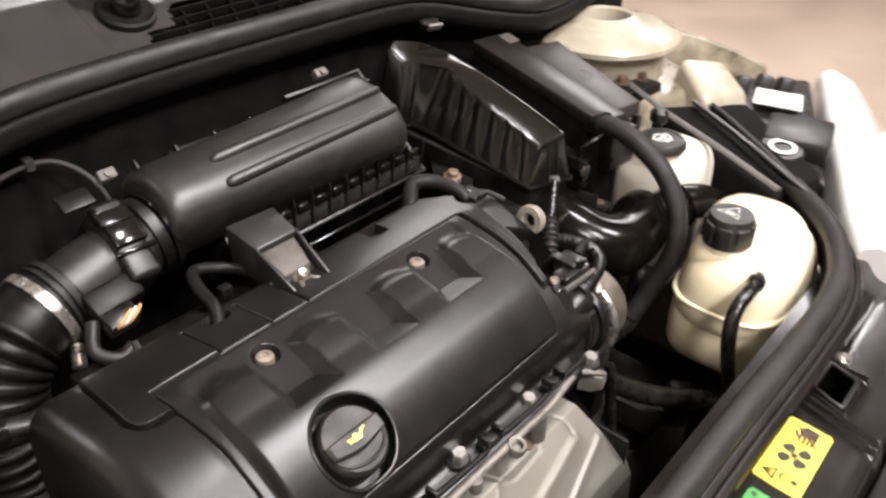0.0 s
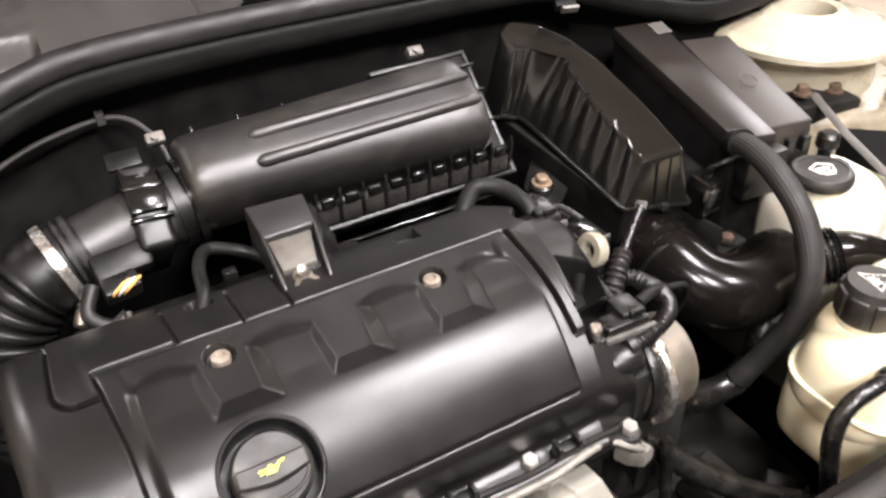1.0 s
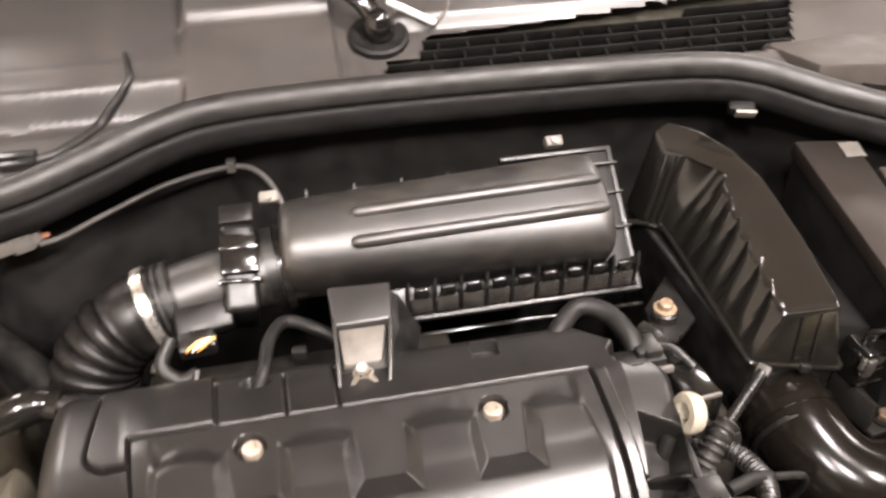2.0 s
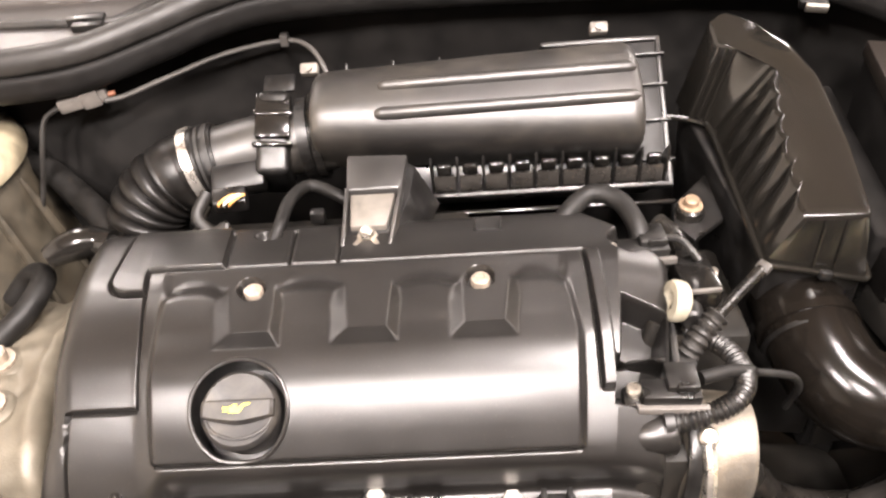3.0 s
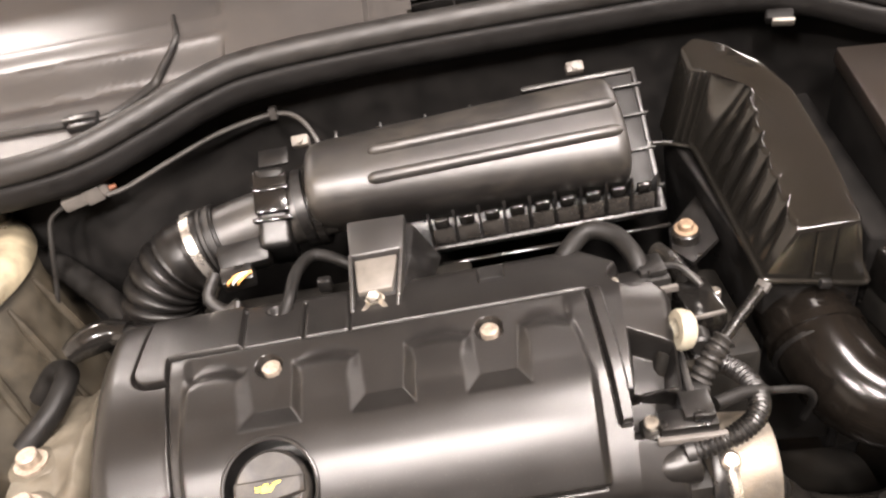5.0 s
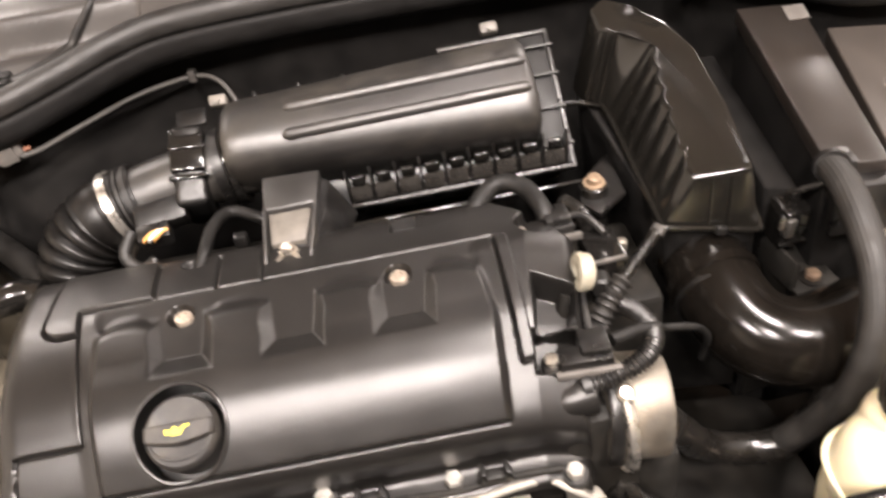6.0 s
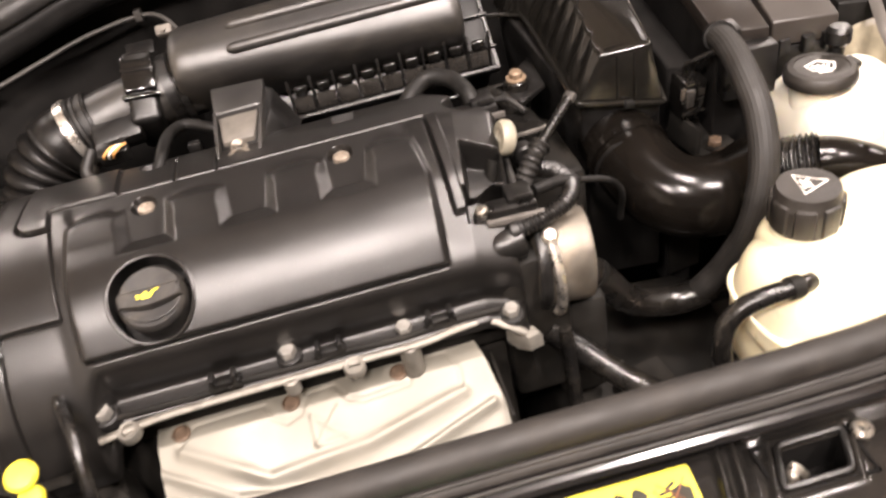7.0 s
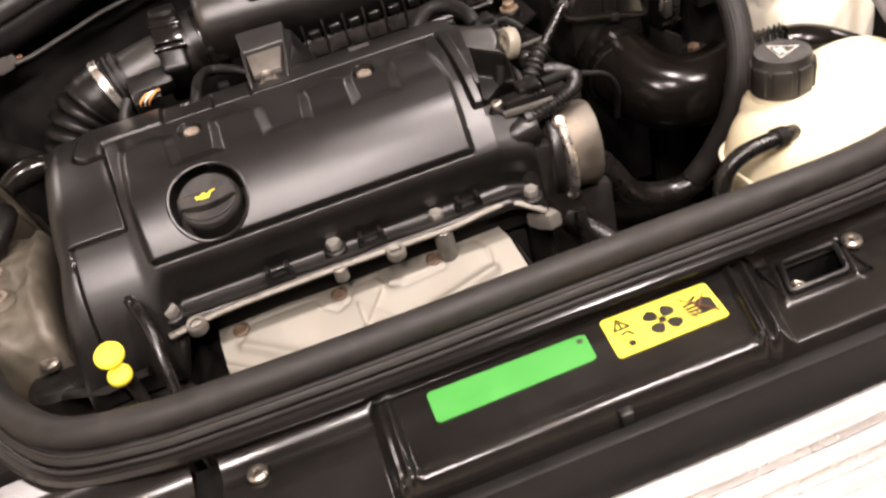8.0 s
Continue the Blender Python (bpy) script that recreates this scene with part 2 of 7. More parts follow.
CAPMAT = material("worn_black_cap_plastic", (0.012, 0.011, 0.0105), 0.52, var=0.25, scale=60, grain=1300, bump=0.35, dust=0.12)
NYLON = material("stained_nylon", (0.25, 0.23, 0.18), 0.45, var=0.25, scale=70, grain=700, bump=0.15, dust=0.3, dustcol=(0.16, 0.12, 0.07))
PALE_SCREW = material("pale_worn_screw", (0.30, 0.25, 0.20), 0.45, metal=0.45, var=0.35, scale=220, grain=900, bump=0.35)
STEEL = material("zinc_plated_steel", (0.50, 0.46, 0.40), 0.34, metal=0.95, var=0.2, scale=120, grain=900, bump=0.2, dust=0.2, dustcol=(0.30, 0.22, 0.12))
PALE_STEEL = material("bright_clamp_steel", (0.60, 0.57, 0.52), 0.30, metal=0.9, var=0.2, scale=120, grain=900, bump=0.2)
FUSELID = material("dusty_fuse_lid", (0.027, 0.0223, 0.0188), 0.44, var=0.12, scale=20, grain=1500, bump=0.2, depth=0.0003, dust=0.08, dustcol=(0.10, 0.085, 0.075), rvar=0.04)
RELAYLID = material("dusty_relay_lid", (0.0135, 0.0110, 0.0093), 0.33, var=0.12, scale=20, grain=1500, bump=0.2, depth=0.0003, rvar=0.04)
BOLT = material("dull_zinc_bolt", (0.30, 0.285, 0.26), 0.42, metal=0.6, var=0.25, scale=120, grain=900, bump=0.25, dust=0.2, dustcol=(0.14, 0.12, 0.09))
CASTING = material("pale_cast_ledge", (0.19, 0.178, 0.155), 0.5, metal=0.5, var=0.3, scale=60, grain=700, bump=0.45, dust=0.35, dustcol=(0.12, 0.10, 0.07), depth=0.0008)
RUST = material("rusty_screw", (0.10, 0.066, 0.043), 0.6, metal=0.4, var=0.4, scale=150, grain=900, bump=0.4)
CHROME = material("chrome", (0.88, 0.86, 0.83), 0.26, metal=0.55, var=0.03, scale=20, grain=200, bump=0.02, rvar=0.08)
COWL = material("grey_cowl_plastic", (0.036, 0.033, 0.031), 0.34, var=0.10, scale=14, grain=1300, bump=0.25, depth=0.0003, dust=0.12, dustcol=(0.14, 0.12, 0.10), rvar=0.05)
DARKGREY = material("dark_grey_plastic", (0.035, 0.032, 0.029), 0.5, var=0.25, scale=60, grain=1200, bump=0.3)
ENDCOVER = material("dull_brown_plastic", (0.036, 0.031, 0.027), 0.6, spec=0.3, var=0.15, scale=30, grain=1300, bump=0.25, depth=0.0003, dust=0.2, dustcol=(0.08, 0.066, 0.052))
MIDGREY = material("worn_grey_plastic", (0.11, 0.10, 0.088), 0.5, var=0.25, scale=60, grain=1200, bump=0.3, dust=0.2)
GREY = material("grey_plastic", (0.08, 0.073, 0.066), 0.5, var=0.2, scale=60, grain=1200, bump=0.3)
LIGHTGREY = material("pale_grey_plastic", (0.17, 0.158, 0.138), 0.5, var=0.15, scale=70, grain=1200, bump=0.25)
CLIPFACE = material("grey_clip_plastic", (0.024, 0.0216, 0.0192), 0.30, var=0.2, scale=60, grain=1200, bump=0.2, spec=0.7)
# the pad's paler base carries the light that falls on it
PAD = material("lit_bracket_pad", (0.075, 0.068, 0.060), 0.5, var=0.25, scale=60, grain=1200, bump=0.3, dust=0.2)
SATINHOSE = material("satin_coolant_hose", (0.007, 0.0062, 0.0054), 0.28, var=0.25, scale=50, grain=900, bump=0.12, spec=0.5, dust=0.1, dustcol=(0.05, 0.042, 0.033))
YELLOW = material("yellow_plastic", (0.85, 0.72, 0.05), 0.4, var=0.06, scale=60, grain=600, bump=0.1)
YELLOW_STICKER = material("yellow_sticker", (0.78, 0.66, 0.07), 0.35, var=0.05, scale=40, grain=400, bump=0.03, dust=0.12, dustcol=(0.45, 0.36, 0.10))
GREEN_STICKER = material("green_sticker", (0.060, 0.285, 0.055), 0.45, var=0.04, scale=40, grain=400, bump=0.03)
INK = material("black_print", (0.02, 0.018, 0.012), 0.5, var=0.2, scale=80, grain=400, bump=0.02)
RED_INK = material("dark_red_print", (0.16, 0.06, 0.03), 0.5, var=0.2, scale=80, grain=400, bump=0.02)
WHITE_INK = material("white_print", (0.80, 0.78, 0.72), 0.5, var=0.05, scale=80, grain=400, bump=0.02)
ORANGE = material("orange_wire", (0.75, 0.38, 0.12), 0.45, var=0.2, scale=200, grain=900, bump=0.05)
FLOOR = material("beige_garage_floor", (0.50, 0.40, 0.318), 0.5, var=0.10, scale=2.5, grain=60, bump=0.1, dust=0.2, dustcol=(0.42, 0.33, 0.25))
WALL = material("cream_garage_wall", (0.36, 0.325, 0.28), 0.8, var=0.05, scale=3, grain=90, bump=0.15)
# unseen west wall, set near and whitened to bounce light onto the cover
WEST = material("pale_bounce_wall", (0.72, 0.68, 0.61), 0.8, var=0.05, scale=3, grain=90, bump=0.15)
# unseen south wall, darkened so that the engine's front faces reflect black
DARK_WALL = material("darkened_unseen_wall", (0.045, 0.040, 0.035), 0.6, var=0.08, scale=3, grain=90, bump=0.15)
CEIL = material("pale_boarded_ceiling", (0.42, 0.385, 0.34), 0.8, var=0.08, scale=3, grain=90, bump=0.15)
GLASS = material("windscreen_glass", (0.03, 0.03, 0.03), 0.05, var=0.05, scale=4, grain=40, bump=0.01, rvar=0.02)
LENS = bpy.data.materials.new("lamp_diffuser")
LENS.use_nodes = True
LENS.node_tree.nodes["Principled BSDF"].inputs["Base Color"].default_value = (0.9, 0.9, 0.85, 1)
LENS.node_tree.nodes["Principled BSDF"].inputs["Emission Color"].default_value = (1.0, 0.88, 0.72, 1)
LENS.node_tree.nodes["Principled BSDF"].inputs["Emission Strength"].default_value = 5.0


# ---- the garage ----
def room():
    def slab(name, size, at, mat, label, cat):
        solo(name, rbox(BM(), size, pose(*at), 0.0), mat, label, cat, kind="structure")
    x0, x1, y0, y1, c = -1.9, 8.5, -3.6, 4.4, CEILING
    slab("floor", (x1 - x0 + 0.4, y1 - y0 + 0.4, 0.2), ((x0 + x1) / 2, (y0 + y1) / 2, -0.1), FLOOR, "beige painted concrete garage floor", "floor")
    slab("ceiling", (x1 - x0 + 0.4, y1 - y0 + 0.4, 0.2), ((x0 + x1) / 2, (y0 + y1) / 2, c + 0.1), CEIL, "plain pale garage ceiling", "ceiling")
    slab("wall_north", (x1 - x0 + 0.4, 0.2, c - 0.004), ((x0 + x1) / 2, y1 + 0.1, c / 2), WALL, "plain pale garage wall out of view", "wall")
    slab("wall_south", (x1 - x0 + 0.4, 0.2, c - 0.004), ((x0 + x1) / 2, y0 - 0.1, c / 2), DARK_WALL, "plain wall out of view, kept dark for reflections", "wall")
    slab("wall_east", (0.2, y1 - y0 - 0.004, c - 0.004), (x1 + 0.1, (y0 + y1) / 2, c / 2), WALL, "plain pale garage wall out of view", "wall")
    slab("wall_west", (0.2, y1 - y0 - 0.004, c - 0.004), (x0 - 0.1, (y0 + y1) / 2, c / 2), WEST, "plain pale garage wall out of view", "wall")
    for lx, ly, lw, ll, power in LAMPS:
        t = thing("ceiling_lamp", (lx, ly, c), "unseen flat rectangular ceiling lamp panel with white frame", "lamp", "ceiling lamps")
        part("frame", rbox(BM(), (lw + 0.06, ll + 0.06, 0.05), pose(lx, ly, c - 0.025), 0.005), WHITE_PAINT, t)
        part("diffuser", rbox(BM(), (lw, ll, 0.01), pose(lx, ly, c - 0.057), 0.002), LENS, t)


room()


# ---- car body: one thing, with its sheet-metal parts ----
FRONT = Vector((-0.006, -0.016, 0.015))


def car_body():
    car = thing("car", (0.15, 0.6, 0.0), "front of a car with its bonnet open and black slam panel", "car")
    # slam panel with pressed steps, beads and a latch opening
    xs = np.unique(np.concatenate([np.arange(-0.42, 0.66, 0.0035), np.arange(0.018, 0.052, 0.0011), np.arange(0.292, 0.412, 0.0011)]).round(4))
    ys = np.concatenate([np.arange(-0.205, -0.334, -0.003), [-0.335, -0.338, -0.341, -0.344, -0.346]])
    X, Y = np.meshgrid(xs, ys, indexing="ij")
    Z = 0.738 + 0 * X
    Z += 0.018 * sm(Y, -0.25, -0.232)
    pad = sm(X, 0.023, 0.032) * (1 - sm(X - 0.27 * (Y + 0.258), 0.331, 0.343))
    Z += 0.013 * pad * (1 - sm(Y, -0.256, -0.246)) + 0.004 * sm(Y, -0.256, -0.246)
    Z += 0.0045 * np.exp(-((X - 0.039) / 0.0035) ** 2) * (1 - sm(Y, -0.26, -0.25))
    Z += 0.0068 * (np.exp(-((X - 0.27 * (Y + 0.258) - 0.3165) / 0.0032) ** 2) + np.exp(-((X - 0.27 * (Y + 0.258) - 0.3280) / 0.0032) ** 2)) * (1 - sm(Y, -0.26, -0.25))
    Z -= 0.003 * np.exp(-((Y + 0.262) / 0.004) ** 2) * (1 - pad)
    Z += 0.0008 * np.exp(-((Y + 0.326) / 0.006) ** 2) * pad
    Z -= 0.045 * (1 - sm(Y, -0.347, -0.333))
    lx = X - 0.3775 - 0.4 * (Y + 0.2765)
    edge = np.maximum(np.abs(lx) - 0.0245, np.abs(Y + 0.2765) - 0.0155)
    Z += 0.0045 * np.exp(-((edge - 0.005) / 0.0028) ** 2)
    Z -= 0.02 * sm(np.abs(X - 0.15), 0.40, 0.52)
    keep = np.maximum(np.abs(lx) - 0.0235, np.abs(Y + 0.2765) - 0.0150) > 0
    slot = (np.abs(X + 0.104) < 0.011) & (Y < -0.224) & (Y > -0.31)
    slam = part("slam_panel", grid_mesh(BM(), np.stack([X, Y, Z], -1), keep[:-1, :-1] & ~slot[:-1, :-1]), SLAM, car, "satin black painted slam panel with pressed beads", 60)
    bm = BM()
    rbox(bm, (0.070, 0.042, 0.002), pose(0.3775, -0.2765, 0.695), 0)
    rbox(bm, (0.002, 0.042, 0.05), pose(0.3435, -0.2765, 0.715), 0)
    rbox(bm, (0.002, 0.042, 0.05), pose(0.4115, -0.2765, 0.715), 0)
    for y in (-0.2965, -0.2565):
        rbox(bm, (0.070, 0.002, 0.05), pose(0.3775, y, 0.715), 0)
    part("latch_well", bm, FELT, slam)
    rim = [(0.3775 + sx * 0.0240 + 0.4 * sy * 0.0155, -0.2765 + sy * 0.0155, 0.7415) for sx, sy in ((-1, -0.75), (-0.96, -0.92), (-0.85, -1), (0.85, -1), (0.96, -0.92), (1, -0.75), (1, 0.75), (0.96, 0.92), (0.85, 1), (-0.85, 1), (-0.96, 0.92), (-1, 0.75))]
    part("latch_rim", tube(BM(), rim, 0.0024, 8, closed=True), PLASTIC, slam)
    part("latch_spring", tube(BM(), [(0.372 + 0.006 * math.cos(k * 0.7), -0.275 + 0.012 * math.sin(k * 0.7), 0.70 + 0.0005 * k) for k in range(40)], 0.0015, 6), STEEL, slam)
    part("slot_floor", rbox(BM(), (0.03, 0.09, 0.002), pose(-0.104, -0.265, 0.715), 0), DARK, slam)
    # black under-panel behind the seal and the upright front face
    part("front_face", rbox(BM(), (1.10, 0.012, 0.160), pose(0.12, -0.3685, 0.671, -3), 0.003), PANEL, car, "black plastic panel above the grille")
    slam.location = FRONT
    # side rails: cream inner wings
    for sx, name in ((1, "inner_wing"), (-1, "inner_wing")):
        bm = BM()
        if sx > 0:
            frustum(bm, [(0.70, -0.20, 0.42), (1.00, -0.20, 0.42), (0.98, 0.52, 0.42), (0.66, 0.52, 0.42)],
                    [(0.78, -0.16, 0.66), (0.98, -0.16, 0.66), (0.955, 0.50, 0.80), (0.68, 0.50, 0.80)], 0.02)
        else:
            frustum(bm, [(-0.80, -0.20, 0.42), (-0.36, -0.20, 0.42), (-0.36, 0.44, 0.42), (-0.80, 0.44, 0.42)],
                    [(-0.80, -0.16, 0.70), (-0.42, -0.16, 0.68), (-0.385, 0.42, 0.74), (-0.80, 0.42, 0.78)], 0.02)
        part(name, bm, CREAM if sx > 0 else OLIVE, car)
    # strut towers
    bm = BM()
    lathe(bm, [(0.100, 0.74), (0.098, 0.83), (0.096, 0.880), (0.100, 0.893), (0.113, 0.896), (0.1165, 0.899), (0.1165, 0.906), (0.110, 0.912), (0.085, 0.919), (0.056, 0.923), (0.047, 0.932), (0.040, 0.9335), (0.036, 0.931), (0.034, 0.922), (0.033, 0.85), (0.001, 0.848)], (0.765, 0.228, -0.004), (0, 0, 1), 48)
    tower = part("strut_tower", bm, CREAM, car, "cream painted suspension tower, stained")
    # dark disc makes the tower hole read as shaded depth
    part("strut_top", lathe(BM(), [(0.0345, 0.0), (0.0345, 0.004), (0.012, 0.006), (0.010, 0.014), (0.001, 0.014)], (0.765, 0.228, 0.895), (0, 0, 1), 28), DARK, tower, "dark disc that gives the tower hole its shade")
    bm = BM()
    frustum(bm, [(0.60, 0.06, 0.70), (0.90, 0.03, 0.70), (0.98, 0.42, 0.74), (0.60, 0.42, 0.74)], [(0.64, 0.125, 0.842), (0.84, 0.06, 0.836), (0.95, 0.38, 0.862), (0.62, 0.38, 0.862)], 0.012, 3)
    # added black block fills the shaded gap between rail and headlamp
    part("wing_liner", frustum(BM(), [(0.59, -0.15, 0.60), (0.72, -0.17, 0.60), (0.85, 0.0, 0.60), (0.68, 0.11, 0.60)], [(0.60, -0.13, 0.812), (0.72, -0.15, 0.800), (0.835, 0.010, 0.822), (0.70, 0.098, 0.834)], 0.008), FELT, car, "black block for the shade along the inner wing")
    part("tower_base", bm, DIRTY_CREAM, car, "dirty olive-brown inner wing floor")
    bm = BM()
    frustum(bm, [(0.735, 0.02, 0.72), (0.875, -0.01, 0.72), (0.925, 0.10, 0.74), (0.795, 0.14, 0.74)], [(0.752, 0.042, 0.843), (0.85, 0.018, 0.835), (0.888, 0.083, 0.860), (0.797, 0.112, 0.882)], 0.014, 4)
    part("wing_pressing", bm, CREAM, car)
    bm = BM()
    frustum(bm, [(0.640, 0.115, 0.80), (0.75, 0.108, 0.80), (0.755, 0.158, 0.80), (0.65, 0.160, 0.80)], [(0.643, 0.118, 0.862), (0.748, 0.110, 0.852), (0.752, 0.155, 0.854), (0.652, 0.157, 0.866)], 0.003)
    part("wing_bracket", bm, DARK, car)
    bm = BM()
    lathe(bm, [(0.112, 0.878), (0.122, 0.884), (0.127, 0.888), (0.127, 0.896), (0.122, 0.905), (0.112, 0.912), (0.085, 0.918), (0.056, 0.922), (0.047, 0.930), (0.040, 0.931), (0.034, 0.92), (0.033, 0.86), (0.001, 0.858)], (-0.455, 0.235, -0.006), (0, 0, 1), 56)
    tl = part("strut_tower", bm, DIRTY_CREAM, car, "cream painted suspension tower, stained")
    part("tower_skirt", lathe(BM(), [(0.165, 0.62), (0.152, 0.74), (0.146, 0.752), (0.136, 0.80), (0.126, 0.842), (0.120, 0.872), (0.116, 0.882), (0.10, 0.883)], (-0.455, 0.235, -0.006), (0, 0, 1), 48), OLIVE, tl, "grimy olive-brown lower tower")
    for a in (-1.15, -0.75, -0.35, 0.05):
        ca, sa = math.cos(a), math.sin(a)
        part("pressing", tube(BM(), [(-0.455 + r * ca, 0.235 + r * sa, z) for r, z in ((0.150, 0.742), (0.137, 0.795), (0.127, 0.84), (0.120, 0.868))], lambda i, s: (0.003, 0.006, 0.005, 0.002)[i], 8), OLIVE, tl)
    for (x, y, z) in ((-0.372, 0.172, 0.908), (-0.372, 0.298, 0.908)):
        part("tower_nut", lathe(BM(), [(0.015, -0.002), (0.015, 0.002), (0.010, 0.0025), (0.010, 0.012), (0.008, 0.014), (0.001, 0.014)], (x, y, z), (0, 0, 1), 18), STEEL, tl)
    for x, y in ((-0.376, 0.325), (-0.392, 0.335)):
        part("grommet", lathe(BM(), [(0.014, -0.03), (0.0145, 0.004), (0.011, 0.010), (0.001, 0.011)], (x, y, 0.915), (0, 0, 1), 16), GLOSS, tl, "black plastic plug")
    # white front wing and headlamp
    rows = []
    for (x, y, nx, ny, zt) in ((0.60, -0.240, 0.40, -0.92, 0.785), (0.66, -0.205, 0.42, -0.91, 0.795), (0.76, -0.160, 0.42, -0.91, 0.80), (0.88, -0.110, 0.44, -0.90, 0.80), (1.00, -0.060, 0.48, -0.88, 0.80), (1.12, -0.010, 0.55, -0.83, 0.80)):
        o = lambda d, z: Vector((x + nx * d, y + ny * d, z))
        rows.append([o(-0.004, 0.55), o(-0.004, zt - 0.02), o(0.004, zt - 0.004), o(0.02, zt), o(0.06, zt - 0.02), o(0.12, zt - 0.09), o(0.17, zt - 0.20), o(0.19, 0.45), o(0.10, 0.45)])
    part("bumper_corner", loft(BM(), rows), WHITE_PAINT, car, "glossy white headlamp surround at the corner", 60)
    bm = BM()
    lathe(bm, [(0.10, -0.05), (0.12, 0.0), (0.118, 0.014), (0.108, 0.022), (0.100, 0.014), (0.06, 0.03), (0.001, 0.036)], (0.93, -0.245, 0.705), (0.40, -0.75, 0.52), 40)
    part("headlamp", bm, WHITE_PAINT, car, "round headlamp in the white surround")
    # dark stained edge of the inner wing
    rows = []
    for x, y, z in ((0.90, 0.46, 0.865), (0.965, 0.36, 0.86), (1.005, 0.26, 0.85), (1.02, 0.17, 0.84), (1.02, 0.10, 0.83), (1.015, 0.05, 0.82)):
        rows.append([Vector((x - 0.05, y - 0.03, z - 0.05)), Vector((x - 0.01, y, z)), Vector((x + 0.006, y + 0.004, z)), Vector((x + 0.008, y + 0.006, z - 0.08))])
    part("wing_edge", loft(BM(), rows), DIRTY_CREAM, car, "dirty olive-brown wing edge")
    # chrome grille below the slam panel
    for k in range(9):
        y, z = -0.388 - 0.0155 * k, 0.707 - 0.0135 * k
        pts = [(x, y + 0.05 * max(0, abs(x - 0.12) - 0.1) ** 1.5, z) for x in np.linspace(-0.40, 0.66, 24)]
        part("grille_bar", tube(BM(), pts, 0.0062 if k else 0.009, 10, 1.1), CHROME, car, "polished chrome grille bar")
    part("grille_back", rbox(BM(), (1.04, 0.02, 0.22), pose(0.13, -0.418, 0.612, -42), 0.0), CHROME, car)
    bm = BM()
    frustum(bm, [(-0.62, -0.62, 0.20), (0.90, -0.62, 0.20), (0.90, -0.33, 0.20), (-0.62, -0.33, 0.20)], [(-0.60, -0.58, 0.545), (0.88, -0.58, 0.545), (0.88, -0.36, 0.56), (-0.60, -0.36, 0.56)], 0.03, 4)
    part("bumper", bm, WHITE_PAINT, car)
    # bonnet propped open, far back over the windscreen; unseen, added to darken reflections
    rows = []
    for y, z, w in ((0.66, 1.16, 0.52), (0.655, 1.24, 0.54), (0.62, 1.42, 0.55), (0.575, 1.62, 0.55), (0.515, 1.84, 0.52), (0.455, 2.02, 0.45), (0.42, 2.10, 0.36)):
        row = [Vector((0.12 + w * u, y + 0.05 * u * u, z)) for u in np.linspace(-1, 1, 21)]
        rows.append(row + [p + Vector((0, 0.03, 0.012)) for p in row[::-1]])
    bonnet = part("bonnet", loft(BM(), rows), PAINT, car, "unseen open bonnet with a black lined underside")
    part("bonnet_liner", grid_mesh(BM(), np.array([[(0.12 + 0.86 * w * u, y + 0.05 * u * u - 0.008 - 0.004 * math.sin(u * 9), z + 0.02) for u in np.linspace(-1, 1, 21)] for y, z, w in ((0.650, 1.27, 0.54), (0.62, 1.42, 0.55), (0.575, 1.62, 0.55), (0.515, 1.84, 0.52), (0.470, 1.97, 0.47))])), FELT, bonnet, "black felt liner on the unseen bonnet")
    # floor of the engine bay and firewall
    part("undertray", rbox(BM(), (1.30, 1.0, 0.02), pose(0.15, 0.05, 0.30), 0.004), DARK, car)
    for x in (-0.52, 0.82):
        bm = BM()
        lathe(bm, [(0.20, -0.09), (0.29, -0.085), (0.305, -0.05), (0.305, 0.05), (0.29, 0.085), (0.20, 0.09)], (x, 0.13, 0.305), (1, 0, 0), 40)
        part("wheel", bm, RUBBER, car)
    xs, zs = np.arange(-0.62, 0.90, 0.012), np.arange(0.32, 1.0, 0.012)
    X, Zg = np.meshgrid(xs, zs, indexing="ij")
    Yg = 0.372 + 0 * X
    Yg -= 0.075 * (1 - sm(X, -0.26, -0.13)) * (1 - 0.3 * sm(Zg, 0.8, 0.95))
    Yg -= 0.10 * sm(X, 0.47, 0.60)
    Yg -= 0.03 * np.exp(-(((X + 0.22) / 0.09) ** 2 + ((Zg - 0.86) / 0.07) ** 2))
    Yg += 0.0012 * np.sin(X * 60) * np.sin(Zg * 45)
    part("firewall", grid_mesh(BM(), np.stack([X, Yg, Zg], -1)), FELT, car, "black felt-lined firewall")
    return car


car_body()


# ---- rubber seals ----
SEAL_FRONT = [(-0.44, 0.14, 0.815), (-0.375, 0.03, 0.81), (-0.312, -0.045, 0.806), (-0.276, -0.105, 0.805), (-0.243, -0.170, 0.804), (-0.195, -0.222, 0.804), (-0.132, -0.241, 0.804), (-0.07, -0.247, 0.805), (0.05, -0.250, 0.805),
              (0.20, -0.251, 0.806), (0.36, -0.254, 0.807), (0.46, -0.250, 0.808), (0.535, -0.226, 0.81), (0.586, -0.190, 0.812), (0.632, -0.138, 0.815)]
